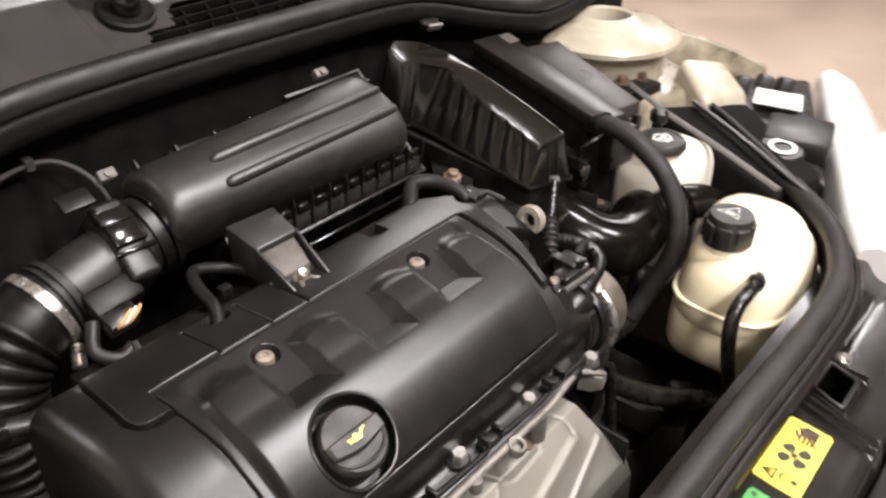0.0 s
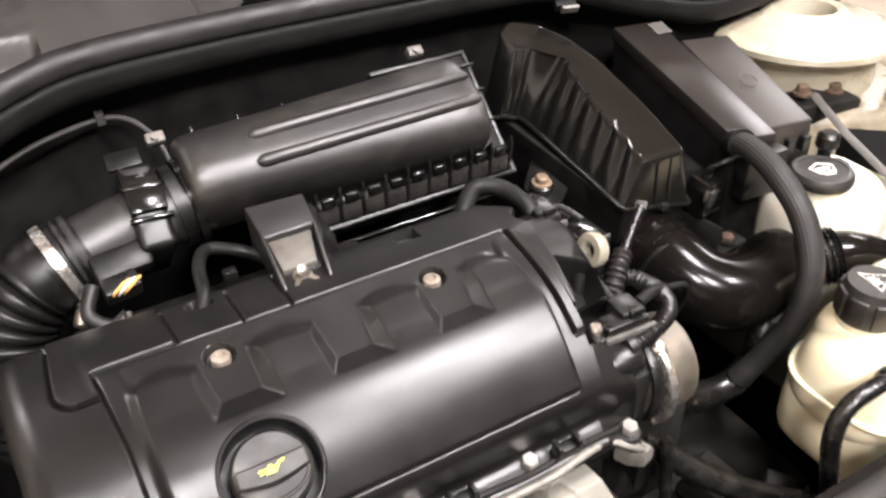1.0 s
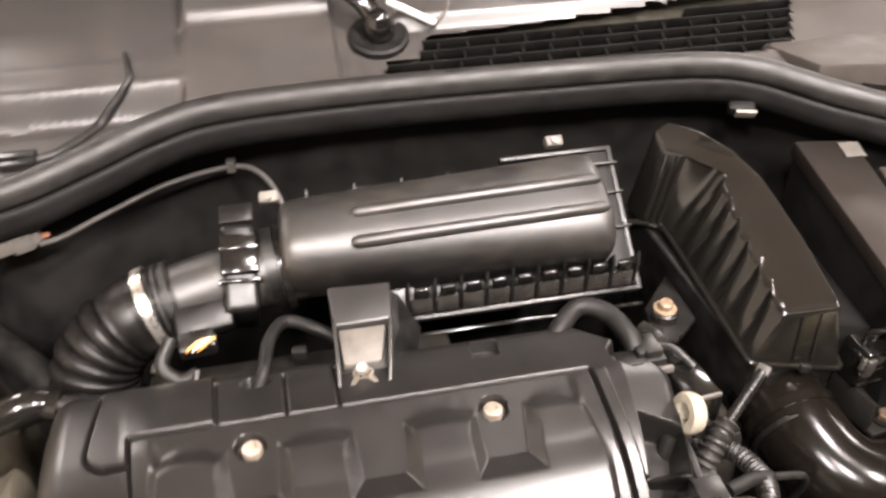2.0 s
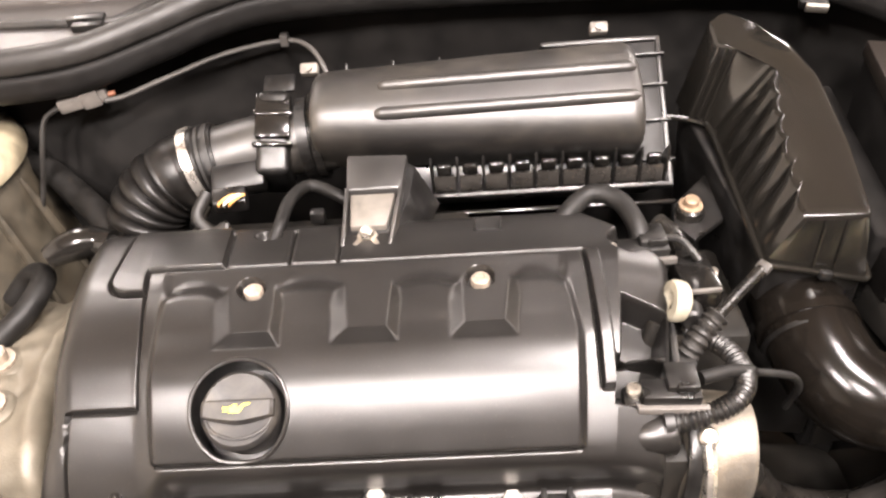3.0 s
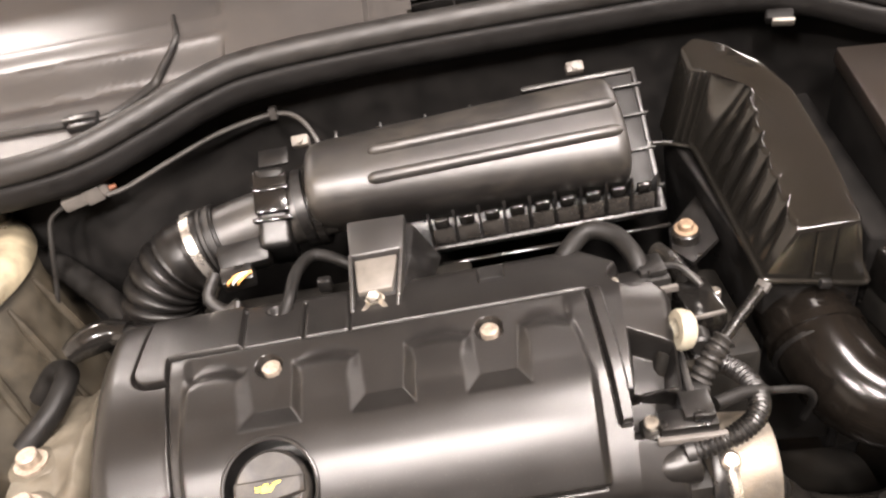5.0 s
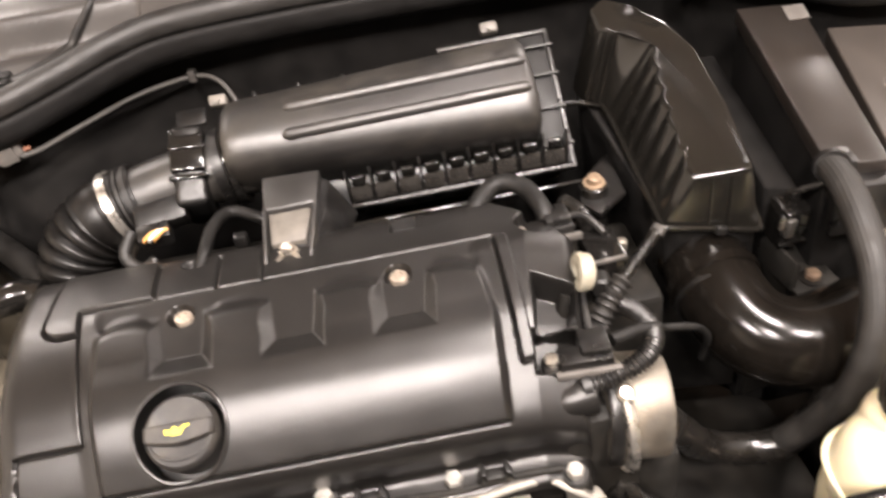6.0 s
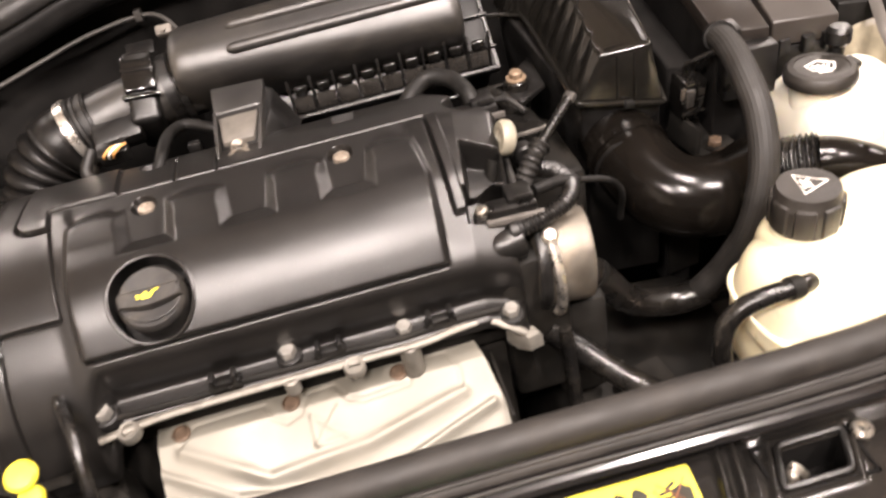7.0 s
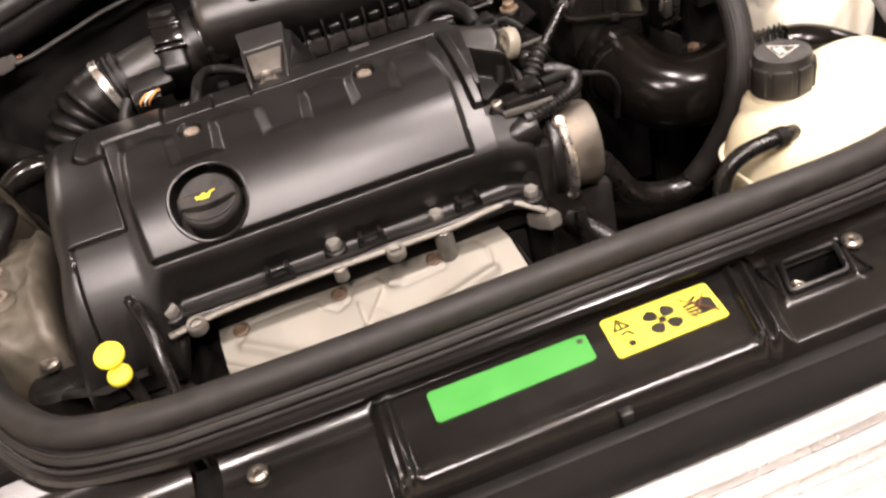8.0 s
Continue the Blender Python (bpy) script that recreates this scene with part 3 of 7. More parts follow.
SEAL_COWL = [(-0.60, 0.27, 0.972), (-0.44, 0.268, 0.975), (-0.33, 0.262, 0.978), (-0.25, 0.270, 0.983), (-0.19, 0.296, 0.993), (-0.13, 0.326, 1.005), (-0.07, 0.341, 1.012), (0.06, 0.346, 1.014), (0.25, 0.343, 1.013), (0.40, 0.339, 1.010),
             (0.47, 0.322, 1.003), (0.54, 0.278, 0.986), (0.61, 0.252, 0.973), (0.70, 0.256, 0.972), (0.80, 0.272, 0.975), (0.88, 0.28, 0.975)]


def seals():
    t = thing("bonnet_seal", (0.1, -0.22, 0.76), "round black rubber bonnet seal along the slam panel", "rubber seal")
    pts = spline(SEAL_FRONT, 10)
    part("bulb", tube(BM(), pts, 0.0125, 18), SEALFRONT, t)
    part("lip", tube(BM(), [p + Vector((0, 0, -0.014)) + 0.010 * Vector((0.5 * (p.x - 0.12) / 0.4, -0.8, 0)) for p in pts], 0.009, 12, 0.7), SEALFRONT, t)
    for out, down in ((0.0155, -0.0088), (0.0245, -0.0165)):
        part("ridge", tube(BM(), [p + Vector((0, 0, down)) + out * Vector((0.5 * (p.x - 0.12) / 0.4, -0.8, 0)) for p in pts], 0.0018, 8), SEALFRONT, t)
    part("carrier", tube(BM(), [p + Vector((0, 0, -0.024)) + 0.020 * Vector((0.5 * (p.x - 0.12) / 0.4, -0.8, 0)) for p in pts], 0.011, 10, 0.6), PAINT, t, "black painted flange")
    part("web", tube(BM(), [p + Vector((0, 0, -0.03)) for p in pts], 0.02, 8, 0.35, up=(1, 0, 0)), DARK, t)
    t = thing("cowl_seal", (0.1, 0.345, 0.98), "thick black rubber seal along the windscreen cowl edge", "rubber seal")
    pts = spline(SEAL_COWL, 10)
    def strip(section):
        """The section (towards the bay, up) swept along the seal's line."""
        rings = []
        for i, p in enumerate(pts):
            d = (pts[min(i + 1, len(pts) - 1)] - pts[max(i - 1, 0)])
            n = Vector((d.y, -d.x, 0)).normalized()
            rings.append([p + n * a + Vector((0, 0, b)) for a, b in section])
        return loft(BM(), rings)
    part("bulb", strip([(p.x, p.y) for p in spline([(-0.013, -0.006, 0), (-0.0125, 0.004, 0), (-0.007, 0.0108, 0), (0.001, 0.0128, 0), (0.008, 0.0100, 0), (0.0122, 0.0035, 0), (0.0128, -0.0035, 0), (0.0112, -0.0085, 0), (0.006, -0.0115, 0), (-0.006, -0.0115, 0)], 4, True)]), SEALTOP, t, "", 70)
    part("band", strip([(p.x, p.y) for p in spline([(-0.008, -0.0112, 0), (0.004, -0.0108, 0), (0.0112, -0.0118, 0), (0.0138, -0.0150, 0), (0.0140, -0.0210, 0), (0.0128, -0.0290, 0), (0.0085, -0.0365, 0), (0.001, -0.0410, 0), (-0.008, -0.0410, 0)], 4, True)]), SEALBAND, t, "lower band, darker as shaded", 70)


seals()


# ---- windscreen cowl ----
def cowl_z(x, y):
    return 1.010 + (y - 0.353) * 0.45


def roll_z(y):
    """Height of the cowl's stepped side: a shelf, a steep face and a flat top."""
    return 0.992 + 0.038 * sm(y, 0.3725, 0.3885) + 0.010 * sm(y, 0.3885, 0.42) + 0.25 * np.clip(y - 0.42, 0, 1) + 0.10 * np.clip(y - 0.33, -1, 0)


def seal_y(x):
    ps = SEAL_COWL
    for a, b in zip(ps, ps[1:]):
        if a[0] <= x <= b[0]:
            k = (x - a[0]) / (b[0] - a[0])
            return a[1] + k * (b[1] - a[1])
    return 0.27


def cowl():
    t = thing("windscreen_cowl", (0.15, 0.45, 0.98), "grey plastic windscreen cowl with black louvred air inlet", "cowl panel")
    xs = np.arange(-0.62, 0.905, 0.005)
    rows = []
    for x in xs:
        y0 = seal_y(x) + 0.004
        rows.append([y0 + (0.62 - y0) * k for k in np.linspace(0, 1, 110) ** 1.15])
    Y = np.array(rows)
    X = xs[:, None] + 0 * Y
    Z = 1.008 + (Y - 0.353) * 0.45
    Z += 0.012 * sm(Y, 0.424, 0.436) * sm(X, 0.09, 0.12)
    # raised service lid on the passenger side
    lidm = (1 - sm(X, 0.046, 0.050))
    Z += lidm * (0.006 + 0.010 * sm(Y, 0.452, 0.462)) * sm(Y, 0.352, 0.36)
    # rolled bulge with a step at its end
    end = 1 - sm(X, -0.1075, -0.1025)
    side = roll_z(Y)
    Z = Z * (1 - end) + side * end
    Z -= 0.02 * sm(X, 0.49, 0.60) * (1 - sm(Y, 0.3, 0.42))
    Z -= 0.0022 * np.exp(-((X - 0.0485) / 0.0018) ** 2) + 0.0018 * np.exp(-((X - 0.064) / 0.0015) ** 2) * (1 - sm(Y, 0.41, 0.415))
    skew = X - 0.45 * (Y - 0.36)
    inlet = ((skew > 0.082) & (skew < 0.525) & (Y < 0.388) & (Y > 0.357)) | ((skew > 0.112) & (skew < 0.525) & (Y < 0.416 + 0.045 * (X - 0.11)) & (Y > 0.357))
    part("panel", grid_mesh(BM(), np.stack([X, Y, Z], -1), ~inlet[:-1, :-1]), COWL, t, "", 50)
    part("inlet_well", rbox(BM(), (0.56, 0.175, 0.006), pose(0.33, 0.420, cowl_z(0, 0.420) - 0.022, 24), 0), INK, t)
    for y in (0.360, 0.3745, 0.3885, 0.4025, 0.4165, 0.4295):
        x0 = (0.082 if y < 0.389 else 0.112 if y < 0.42 else 0.40) + 0.45 * (y - 0.36)
        x1 = 0.525 + 0.45 * (y - 0.36)
        part("slat", rbox(BM(), (x1 - x0, 0.0022, 0.012), pose((x0 + x1) / 2, y, cowl_z(0, y) - 0.010, 24), 0.0005), FELT, t)
    for k in range(14):
        xm = 0.13 + k * 0.031
        for y in (0.367, 0.381, 0.395, 0.409):
            xx = xm + 0.45 * (y - 0.36)
            part("rib", rbox(BM(), (0.002, 0.013, 0.007), pose(xx, y, cowl_z(0, y) - 0.009, 24), 0.0004), FELT, t)
    # trim line with clip on the bulge
    plan = [(-0.1580, 0.428), (-0.1545, 0.412), (-0.1520, 0.400), (-0.1515, 0.391), (-0.1560, 0.3845), (-0.1640, 0.3815), (-0.1730, 0.3790), (-0.1840, 0.3745), (-0.192, 0.3590), (-0.200, 0.342), (-0.209, 0.3265), (-0.219, 0.3175), (-0.236, 0.3140), (-0.27, 0.316), (-0.34, 0.320), (-0.43, 0.325)]
    pts = spline([(a, b - 0.0025, float(roll_z(b)) + 0.0030) for a, b in plan], 6)
    part("trim_line", tube(BM(), pts, lambda i, s: 0.0022 + 0.0024 * min(1.0, s / 0.09), 10, 0.8), RUBBER, t, "thin black rubber trim strip")
    bm = BM()
    rbox(bm, (0.036, 0.012, 0.010), pose(-0.246, 0.312, 0.996, 8), 0.002)
    rbox(bm, (0.030, 0.012, 0.008), pose(-0.243, 0.304, 0.993, 8), 0.002)
    part("trim_clip", bm, PLASTIC, t)
    # end cover by the hinge: two curved black lids
    for pts, z in (([(0.500, 0.378), (0.625, 0.410), (0.668, 0.292), (0.605, 0.282), (0.520, 0.300)], 1.012), ([(0.650, 0.46), (0.715, 0.50), (0.800, 0.305), (0.695, 0.290)], 1.020)):
        bm = BM()
        prism(bm, pts, 0.030, pose(0, 0, z - 0.030), 0.004)
        part("end_cover", bm, ENDCOVER, t, "grey-brown plastic end cover")
    # wiper
    w = thing("windscreen_wiper", (0.09, 0.43, 1.05), "black windscreen wiper arm on a domed pivot", "wiper")
    pts = spline([(-0.30, 0.66, 1.12), (-0.079, 0.562, 1.098), (0.0, 0.494, 1.094), (0.040, 0.464, 1.092), (0.062, 0.444, 1.087), (0.080, 0.428, 1.074), (0.090, 0.421, 1.058)], 8)
    part("arm", tube(BM(), pts, lambda i, s: 0.0125 if s > 0.36 else 0.015, 14, 0.8), GLOSS, w)
    part("collar", tube(BM(), [(0.026, 0.4745, 1.093), (0.038, 0.4655, 1.0922)], 0.0155, 16), STEEL, w)
    part("pivot", lathe(BM(), [(0.016, 0), (0.016, 0.012), (0.012, 0.022), (0.006, 0.027), (0.001, 0.028)], (0.093, 0.420, 1.044), (0, -0.3, 1), 20), GLOSS, w)
    part("boot", lathe(BM(), [(0.031, -0.008), (0.031, 0.004), (0.028, 0.006), (0.024, 0.004), (0.018, 0.003)], (0.092, 0.420, 1.040), (0, -0.42, 1), 24), DULL, w)
    part("jet_tube", rod(BM(), (0.105, 0.435, 1.072), (0.152, 0.420, 1.050), 0.0035, 8), WHITE_INK, w)
    solo("washer_hose", tube(BM(), spline([(0.155, 0.56, 1.13), (0.175, 0.49, 1.085), (0.170, 0.445, 1.060), (0.152, 0.421, 1.050)], 8), 0.0022, 8), GREY, "thin grey washer hose on the cowl", "hose")
    # windscreen and the dark cabin edge behind the cowl
    solo("windscreen_1", rbox(BM(), (1.5, 0.006, 0.9), pose(0.15, 0.90, 1.42, -52), 0.001), GLASS, "dark curved windscreen glass", "windscreen", kind="structure")


cowl()


# ---- engine ----
PROF_A = [(0.125, 0.80), (0.119, 0.86), (0.110, 0.884), (0.09, 0.891), (0.045, 0.896), (0.02, 0.893), (-0.005, 0.8878), (-0.028, 0.8795), (-0.045, 0.8690), (-0.058, 0.8592), (-0.075, 0.8455), (-0.088, 0.8325), (-0.0925, 0.822), (-0.0905, 0.805), (-0.0885, 0.788), (-0.106, 0.782), (-0.109, 0.774)]
PROF_B = [(0.125, 0.80), (0.119, 0.86), (0.110, 0.884), (0.09, 0.891), (0.045, 0.894), (0.02, 0.892), (-0.005, 0.8865), (-0.028, 0.8778), (-0.045, 0.8672), (-0.058, 0.8572), (-0.075, 0.8420), (-0.090, 0.8250), (-0.104, 0.803), (-0.114, 0.780), (-0.120, 0.760), (-0.122, 0.745), (-0.120, 0.73)]
XC = 0.0305
OIL = (-0.0575, -0.0610)


def sample_profile(prof):
    out = []
    p3 = [Vector((0, y, z)) for y, z in prof]
    for a in range(len(p3) - 1):
        n = max(2, math.ceil((Vector((0, *PROF_A[a + 1])) - Vector((0, *PROF_A[a]))).length / 0.00105))
        p0 = p3[a - 1] if a else p3[0] * 2 - p3[1]
        p1, p2 = p3[a], p3[a + 1]
        q = p3[a + 2] if a + 2 < len(p3) else p2 * 2 - p1
        for k in range(n):
            t = k / n
            out.append(0.5 * ((2 * p1) + (p2 - p0) * t + (2 * p0 - 5 * p1 + 4 * p2 - q) * t * t + (3 * p1 - p0 - 3 * p2 + q) * t ** 3))
    out.append(p3[-1])
    return np.array([(v.y, v.z) for v in out])


def cover_surface():
    """Points of the cover, rows along x and columns down the profile, with the plain x and y of each."""
    A, B = sample_profile(PROF_A), sample_profile(PROF_B)
    top = np.unique(np.concatenate([np.arange(-0.210, 0.2425, 0.0013), np.arange(-0.210, -0.110, 0.0009), np.arange(0.170, 0.216, 0.0009)]).round(5))
    left = [(-0.210 - 0.020 * math.sin(a), 0.020 * (1 - math.cos(a))) for a in np.linspace(math.pi / 2, 0.12, 12)]
    left = [(-0.232, 0.15), (-0.231, 0.08), (-0.2305, 0.045)] + left
    right = [(0.2425 + 0.008 * math.sin(a), 0.008 * (1 - math.cos(a))) for a in np.linspace(0.2, math.pi / 2, 6)] + [(0.251, 0.03), (0.252, 0.07)]
    cols = left + [(x, 0.0) for x in top] + right
    X = np.array([c[0] for c in cols])[:, None]
    drop = np.array([c[1] for c in cols])[:, None]
    w = 1 - sm(X, -0.146, -0.118)
    Y = A[:, 0] * (1 - w) + B[:, 0] * w
    Z = A[:, 1] * (1 - w) + B[:, 1] * w
    zb = Z.copy()
    X = X + 0 * Y
    y0 = Y.copy()
    # plan: the sides close in towards the front, the left end runs straight and flares at its foot
    x = XC + (X - XC) * (1 + 0.82 * y0)
    x_left = np.interp(y0, [-0.122, -0.10, -0.06, 0.0, 0.065, 0.125], [-0.192, -0.1850, -0.1745, -0.1765, -0.1830, -0.186])
    x_gap = XC + (-0.133 - XC) * (1 + 0.82 * y0)
    u = (X + 0.133) / (-0.077)
    x = np.where(X < -0.210, x_left + X + 0.210, np.where(X < -0.133, x_gap + (x_left - x_gap) * u, x))
    edge_l = np.interp(y0, [-0.095, -0.046, 0.021, 0.045], [-0.1272, -0.1237, -0.1170, -0.1165])
    edge_r = np.interp(y0, [-0.095, -0.026, 0.015, 0.045], [0.1890, 0.1860, 0.1760, 0.1720])
    inside = sm(X, edge_l - 0.0045, edge_l + 0.0045) * (1 - sm(X, edge_r - 0.004, edge_r + 0.004))
    # normals of the plain profile
    dY, dZ = np.gradient(y0, axis=1), np.gradient(zb, axis=1)
    ln = np.sqrt(dY ** 2 + dZ ** 2)
    NY, NZ = dZ / ln, -dY / ln
    d = np.zeros_like(Z)
    up = y0 < 0.105
    fore = y0 < -0.05
    d += 0.0046 * inside * np.where(fore, sm(zb, 0.8325, 0.8349), 1.0) * (1 - sm(y0, 0.012, 0.040))

    d += 0.0065 * inside * np.sin(np.pi * np.clip((y0 + 0.094) / 0.082, 0, 1)) ** 1.6
    # three level pockets and the flat back band, sunk into the bulging plate
    sunk = np.zeros_like(Z)
    for cx in (-0.0535, 0.0318, 0.1175):
        half = 0.0142 + 0.09 * np.clip(y0 + 0.011, 0, 0.03)
        run = np.clip(0.0010 + 0.30 * np.clip(0.034 - y0, 0, 1), 0.0010, 0.0105)
        flank = 1 - np.clip((np.abs(X - cx) - half) / run, 0, 1)
        sunk = np.maximum(sunk, np.minimum(flank, np.clip((y0 + 0.0285) / 0.0165, 0, 1)))
    hump = np.zeros_like(Z)
    for lo, hi in ((-0.1120, -0.0790), (-0.0325, 0.0105), (0.0525, 0.0935), (0.1395, 0.1680)):
        c, h = (lo + hi) / 2, (hi - lo) / 2 + 0.004
        arch = 0.029 - 0.020 * np.clip(np.abs(X - c) / h, 0, 1.2) ** 3
        hump = np.maximum(hump, (np.abs(X - c) < h) * (1 - sm(y0, arch - 0.018, arch + 0.010)))
    sunk = np.maximum(sunk, (1 - hump) * sm(y0, 0.008, 0.030)) * inside * (y0 < 0.046)
    level = 0.8822 + 0.25 * (y0 + 0.011)
    d -= sunk * np.clip(zb + d * NZ - level, 0, 0.02) / np.maximum(NZ, 0.5)

    def groove(v, at, width, mask, depth=0.0034):
        return depth * np.exp(-((v - at) / width) ** 2) * mask

    on = lambda v, a, b: (v > a) & (v < b)
    gap_l = -0.1330 - 0.0045 * np.clip((-0.02 - y0) / 0.038, 0, 1)
    gap_r = 0.1890 + 0.136 * (0.038 - y0)
    step_x = -0.1770 + 0.05 * (y0 + 0.058)
    d -= groove(zb, 0.8325, 0.0010, fore & (X > edge_l) & (X < edge_r), 0.0026)
    d -= groove(y0, 0.0472, 0.0010, (X > gap_l) & (X < gap_r + 0.0005))
    d -= groove(X, gap_l, 0.0013, on(y0, -0.0585, 0.0475))
    d -= groove(y0, -0.0582, 0.0010, (x > step_x) & (X < gap_l))
    d -= groove(x, step_x, 0.0009, y0 < -0.0582)
    d -= groove(X, gap_r, 0.0011, on(y0, -0.0585, 0.0475), 0.0045)
    d -= groove(y0, -0.0588, 0.0010, on(X - gap_r, -0.0005, 0.0108), 0.0026)
    d += 0.0022 * sm(X - gap_r, 0.0012, 0.0024) * (1 - sm(X - gap_r, 0.0098, 0.0114)) * sm(y0, -0.058, -0.056) * (1 - sm(y0, 0.044, 0.047))
    for tx in (-0.0755, -0.028, 0.008):
        d -= groove(X, tx, 0.0010, on(y0, 0.0475, 0.098))
    # rounded tab at the back left corner
    q = np.hypot(np.minimum(x + 0.1495, 0), np.minimum(y0 - 0.0402, 0)) - 0.016
    q = np.where((x > -0.1495) & (y0 > 0.0402), -0.016, q)
    tab = np.where(X < gap_l, 1 - sm(q, -0.0014, 0.0), sm(y0, 0.0485, 0.0500)) * (1 - sm(X, -0.077, -0.0755))
    d += 0.0026 * tab * up
    d -= 0.0042 * np.exp(-((q - 0.0006) / 0.0013) ** 2) * ((X < gap_l) & up)
    d -= 0.010 * (1 - sm(np.hypot((X + 0.048) / 0.011, (y0 - 0.092) / 0.008), 0.75, 1.0)) * up
    d -= 0.010 * (np.abs(X - 0.118) < 0.010) * sm(y0, 0.080, 0.086) * up
    # bolt recesses
    for bx in (-0.0545, 0.1135):
        d -= 0.0080 * (1 - sm(np.hypot(X - bx, y0 - 0.0255), 0.0096, 0.0106))
    # coil pockets at the right end
    d -= 0.030 * (1 - sm(np.hypot((X - 0.222) / 1.0, (y0 - 0.062) / 1.1), 0.012, 0.016))
    d -= 0.030 * (1 - sm(np.maximum(np.abs(X - 0.231) - 0.012, np.abs(y0 + 0.022) - 0.016 + 0.3 * (X - 0.23)), 0.0, 0.005))
    d -= 0.030 * (1 - sm(np.maximum(np.abs(X - 0.232) - 0.016, np.abs(y0 + 0.054) - 0.009), 0.0, 0.005))
    Y = y0 + d * NY
    Z = Z + d * NZ
    Z -= 0.30 * np.clip(X - 0.213, 0, 1)
    cut = (X - 0.190) * 0.72 + (y0 - 0.100) * 0.69
    Z -= np.clip(cut * 4.0, 0, 0.075)
    Z -= drop
    Y = Y * (1 - 0.5 * np.clip(drop - 0.02, 0, 0.05))
    return x, Y, Z, X, y0


def oil_can(bm, m, s):
    """A small oil-can pictogram, flat, of width about s, at the pose m."""
    prism(bm, [(-0.25 * s, -0.14 * s), (0.12 * s, -0.14 * s), (0.30 * s, 0.10 * s), (0.46 * s, 0.14 * s), (0.50 * s, 0.20 * s), (0.26 * s, 0.17 * s), (0.10 * s, 0.05 * s), (-0.25 * s, 0.08 * s)], 0.0004, m)
    prism(bm, [(-0.14 * s, 0.08 * s), (0.02 * s, 0.08 * s), (0.02 * s, 0.15 * s), (-0.14 * s, 0.15 * s)], 0.0004, m)
    prism(bm, [(-0.50 * s, 0.02 * s), (-0.27 * s, 0.00 * s), (-0.27 * s, 0.06 * s), (-0.44 * s, 0.08 * s)], 0.0004, m)
    prism(bm, [(-0.46 * s, -0.10 * s), (-0.27 * s, -0.08 * s), (-0.27 * s, -0.03 * s), (-0.46 * s, -0.05 * s)], 0.0004, m)


def engine():
    x, Y, Z, X, y0 = cover_surface()
    P = np.stack([x, Y, Z], -1)
    t = thing("engine_cover", (0.01, 0.0, 0.78), "satin black plastic engine cover with three sunk pockets", "engine cover")
    ic = np.argmin(np.abs(X[:, 0] - OIL[0]))
    jc = np.argmin(np.abs(y0[ic] - OIL[1]))
    C = P[ic, jc]
    seg = np.sqrt((np.diff(P[ic, :, 1]) ** 2 + np.diff(P[ic, :, 2]) ** 2))
    S = np.concatenate([[0], np.cumsum(seg)])
    S -= S[jc]
    R = 0.0340
    rr = np.hypot((x - C[0]), S[None, :] * np.where(S > 0, 1 / 1.13, 1 / 1.02)[None, :] + 0 * x)
    keep = rr[:-1, :-1] > R
    part("shell", grid_mesh(BM(), P, keep), COVER, t, "", 50)
    ring, axis = [], Vector((0, -0.50, 0.866))
    for k in range(56):
        a = 2 * math.pi * k / 56
        s = R * math.sin(a) * (-1.02 if math.sin(a) > 0 else -1.13)
        j = np.interp(s, S, np.arange(len(S)))
        i = np.argmin(np.abs(x[:, int(j)] - (C[0] + R * math.cos(a))))
        i = min(max(i, 0), len(x) - 1)
        ring.append(Vector((C[0] + R * math.cos(a), float(np.interp(j, np.arange(len(S)), P[i, :, 1])), float(np.interp(j, np.arange(len(S)), P[i, :, 2])))))
    sm_ring = [(ring[k - 2] + ring[k - 1] * 2 + ring[k] * 3 + ring[(k + 1) % 56] * 2 + ring[(k + 2) % 56]) / 9 for k in range(56)]
    part("filler_rim", tube(BM(), sm_ring, 0.0017, 8, closed=True), COVER, t)
    c0 = Vector(C)
    base = [c0 + (p - c0) - axis * ((p - c0).dot(axis)) - axis * 0.034 for p in sm_ring]
    bm = BM()
    loft(bm, [sm_ring, [a.lerp(b, 0.5) for a, b in zip(sm_ring, base)], base], False)
    bm.faces.new([bm.verts.new(p) for p in base])
    part("filler_well", bm, PLASTIC, t)
    # half cone where the breather leaves the cover
    part("breather_boss", lathe(BM(), [(0.001, 0), (0.008, 0.005), (0.0125, 0.014), (0.0155, 0.034), (0.0145, 0.036)], (0.206, -0.0765, 0.8260), (1, 0.08, 0.03), 24), COVER, t)
    for bx, by in ((-0.0545, 0.0255), (0.1135, 0.0255)):
        s = thing("cover_screw", (bx, by, 0.886), "round pale zinc screw in the engine cover", "screw", "engine cover screws")
        i, j = np.argmin(np.abs(X[:, 0] - bx)), np.argmin(np.abs(y0[0] - by))
        bx, by, z = float(P[i, j, 0]), float(P[i, j, 1]), float(P[i, j, 2]) + 0.0040
        part("head", lathe(BM(), [(0.0072, -0.008), (0.0074, 0.0), (0.0068, 0.0012), (0.0036, 0.0020), (0.0032, 0.0008), (0.001, 0.0008)], (bx, by, z), (0, -0.05, 1), 20), PALE_SCREW, s)
    # oil filler cap
    cap = thing("oil_filler_cap", tuple(c0 - axis * 0.03), "round black oil filler cap with grip bar and yellow oil-can mark", "oil cap")
    q = axis.to_track_quat("Z", "Y")
    xw = Vector((1, 0, 0))
    m = Matrix.Translation(c0 + axis * 0.0010) @ Matrix((xw, axis.cross(xw), axis)).transposed().to_4x4()
    bm = BM()
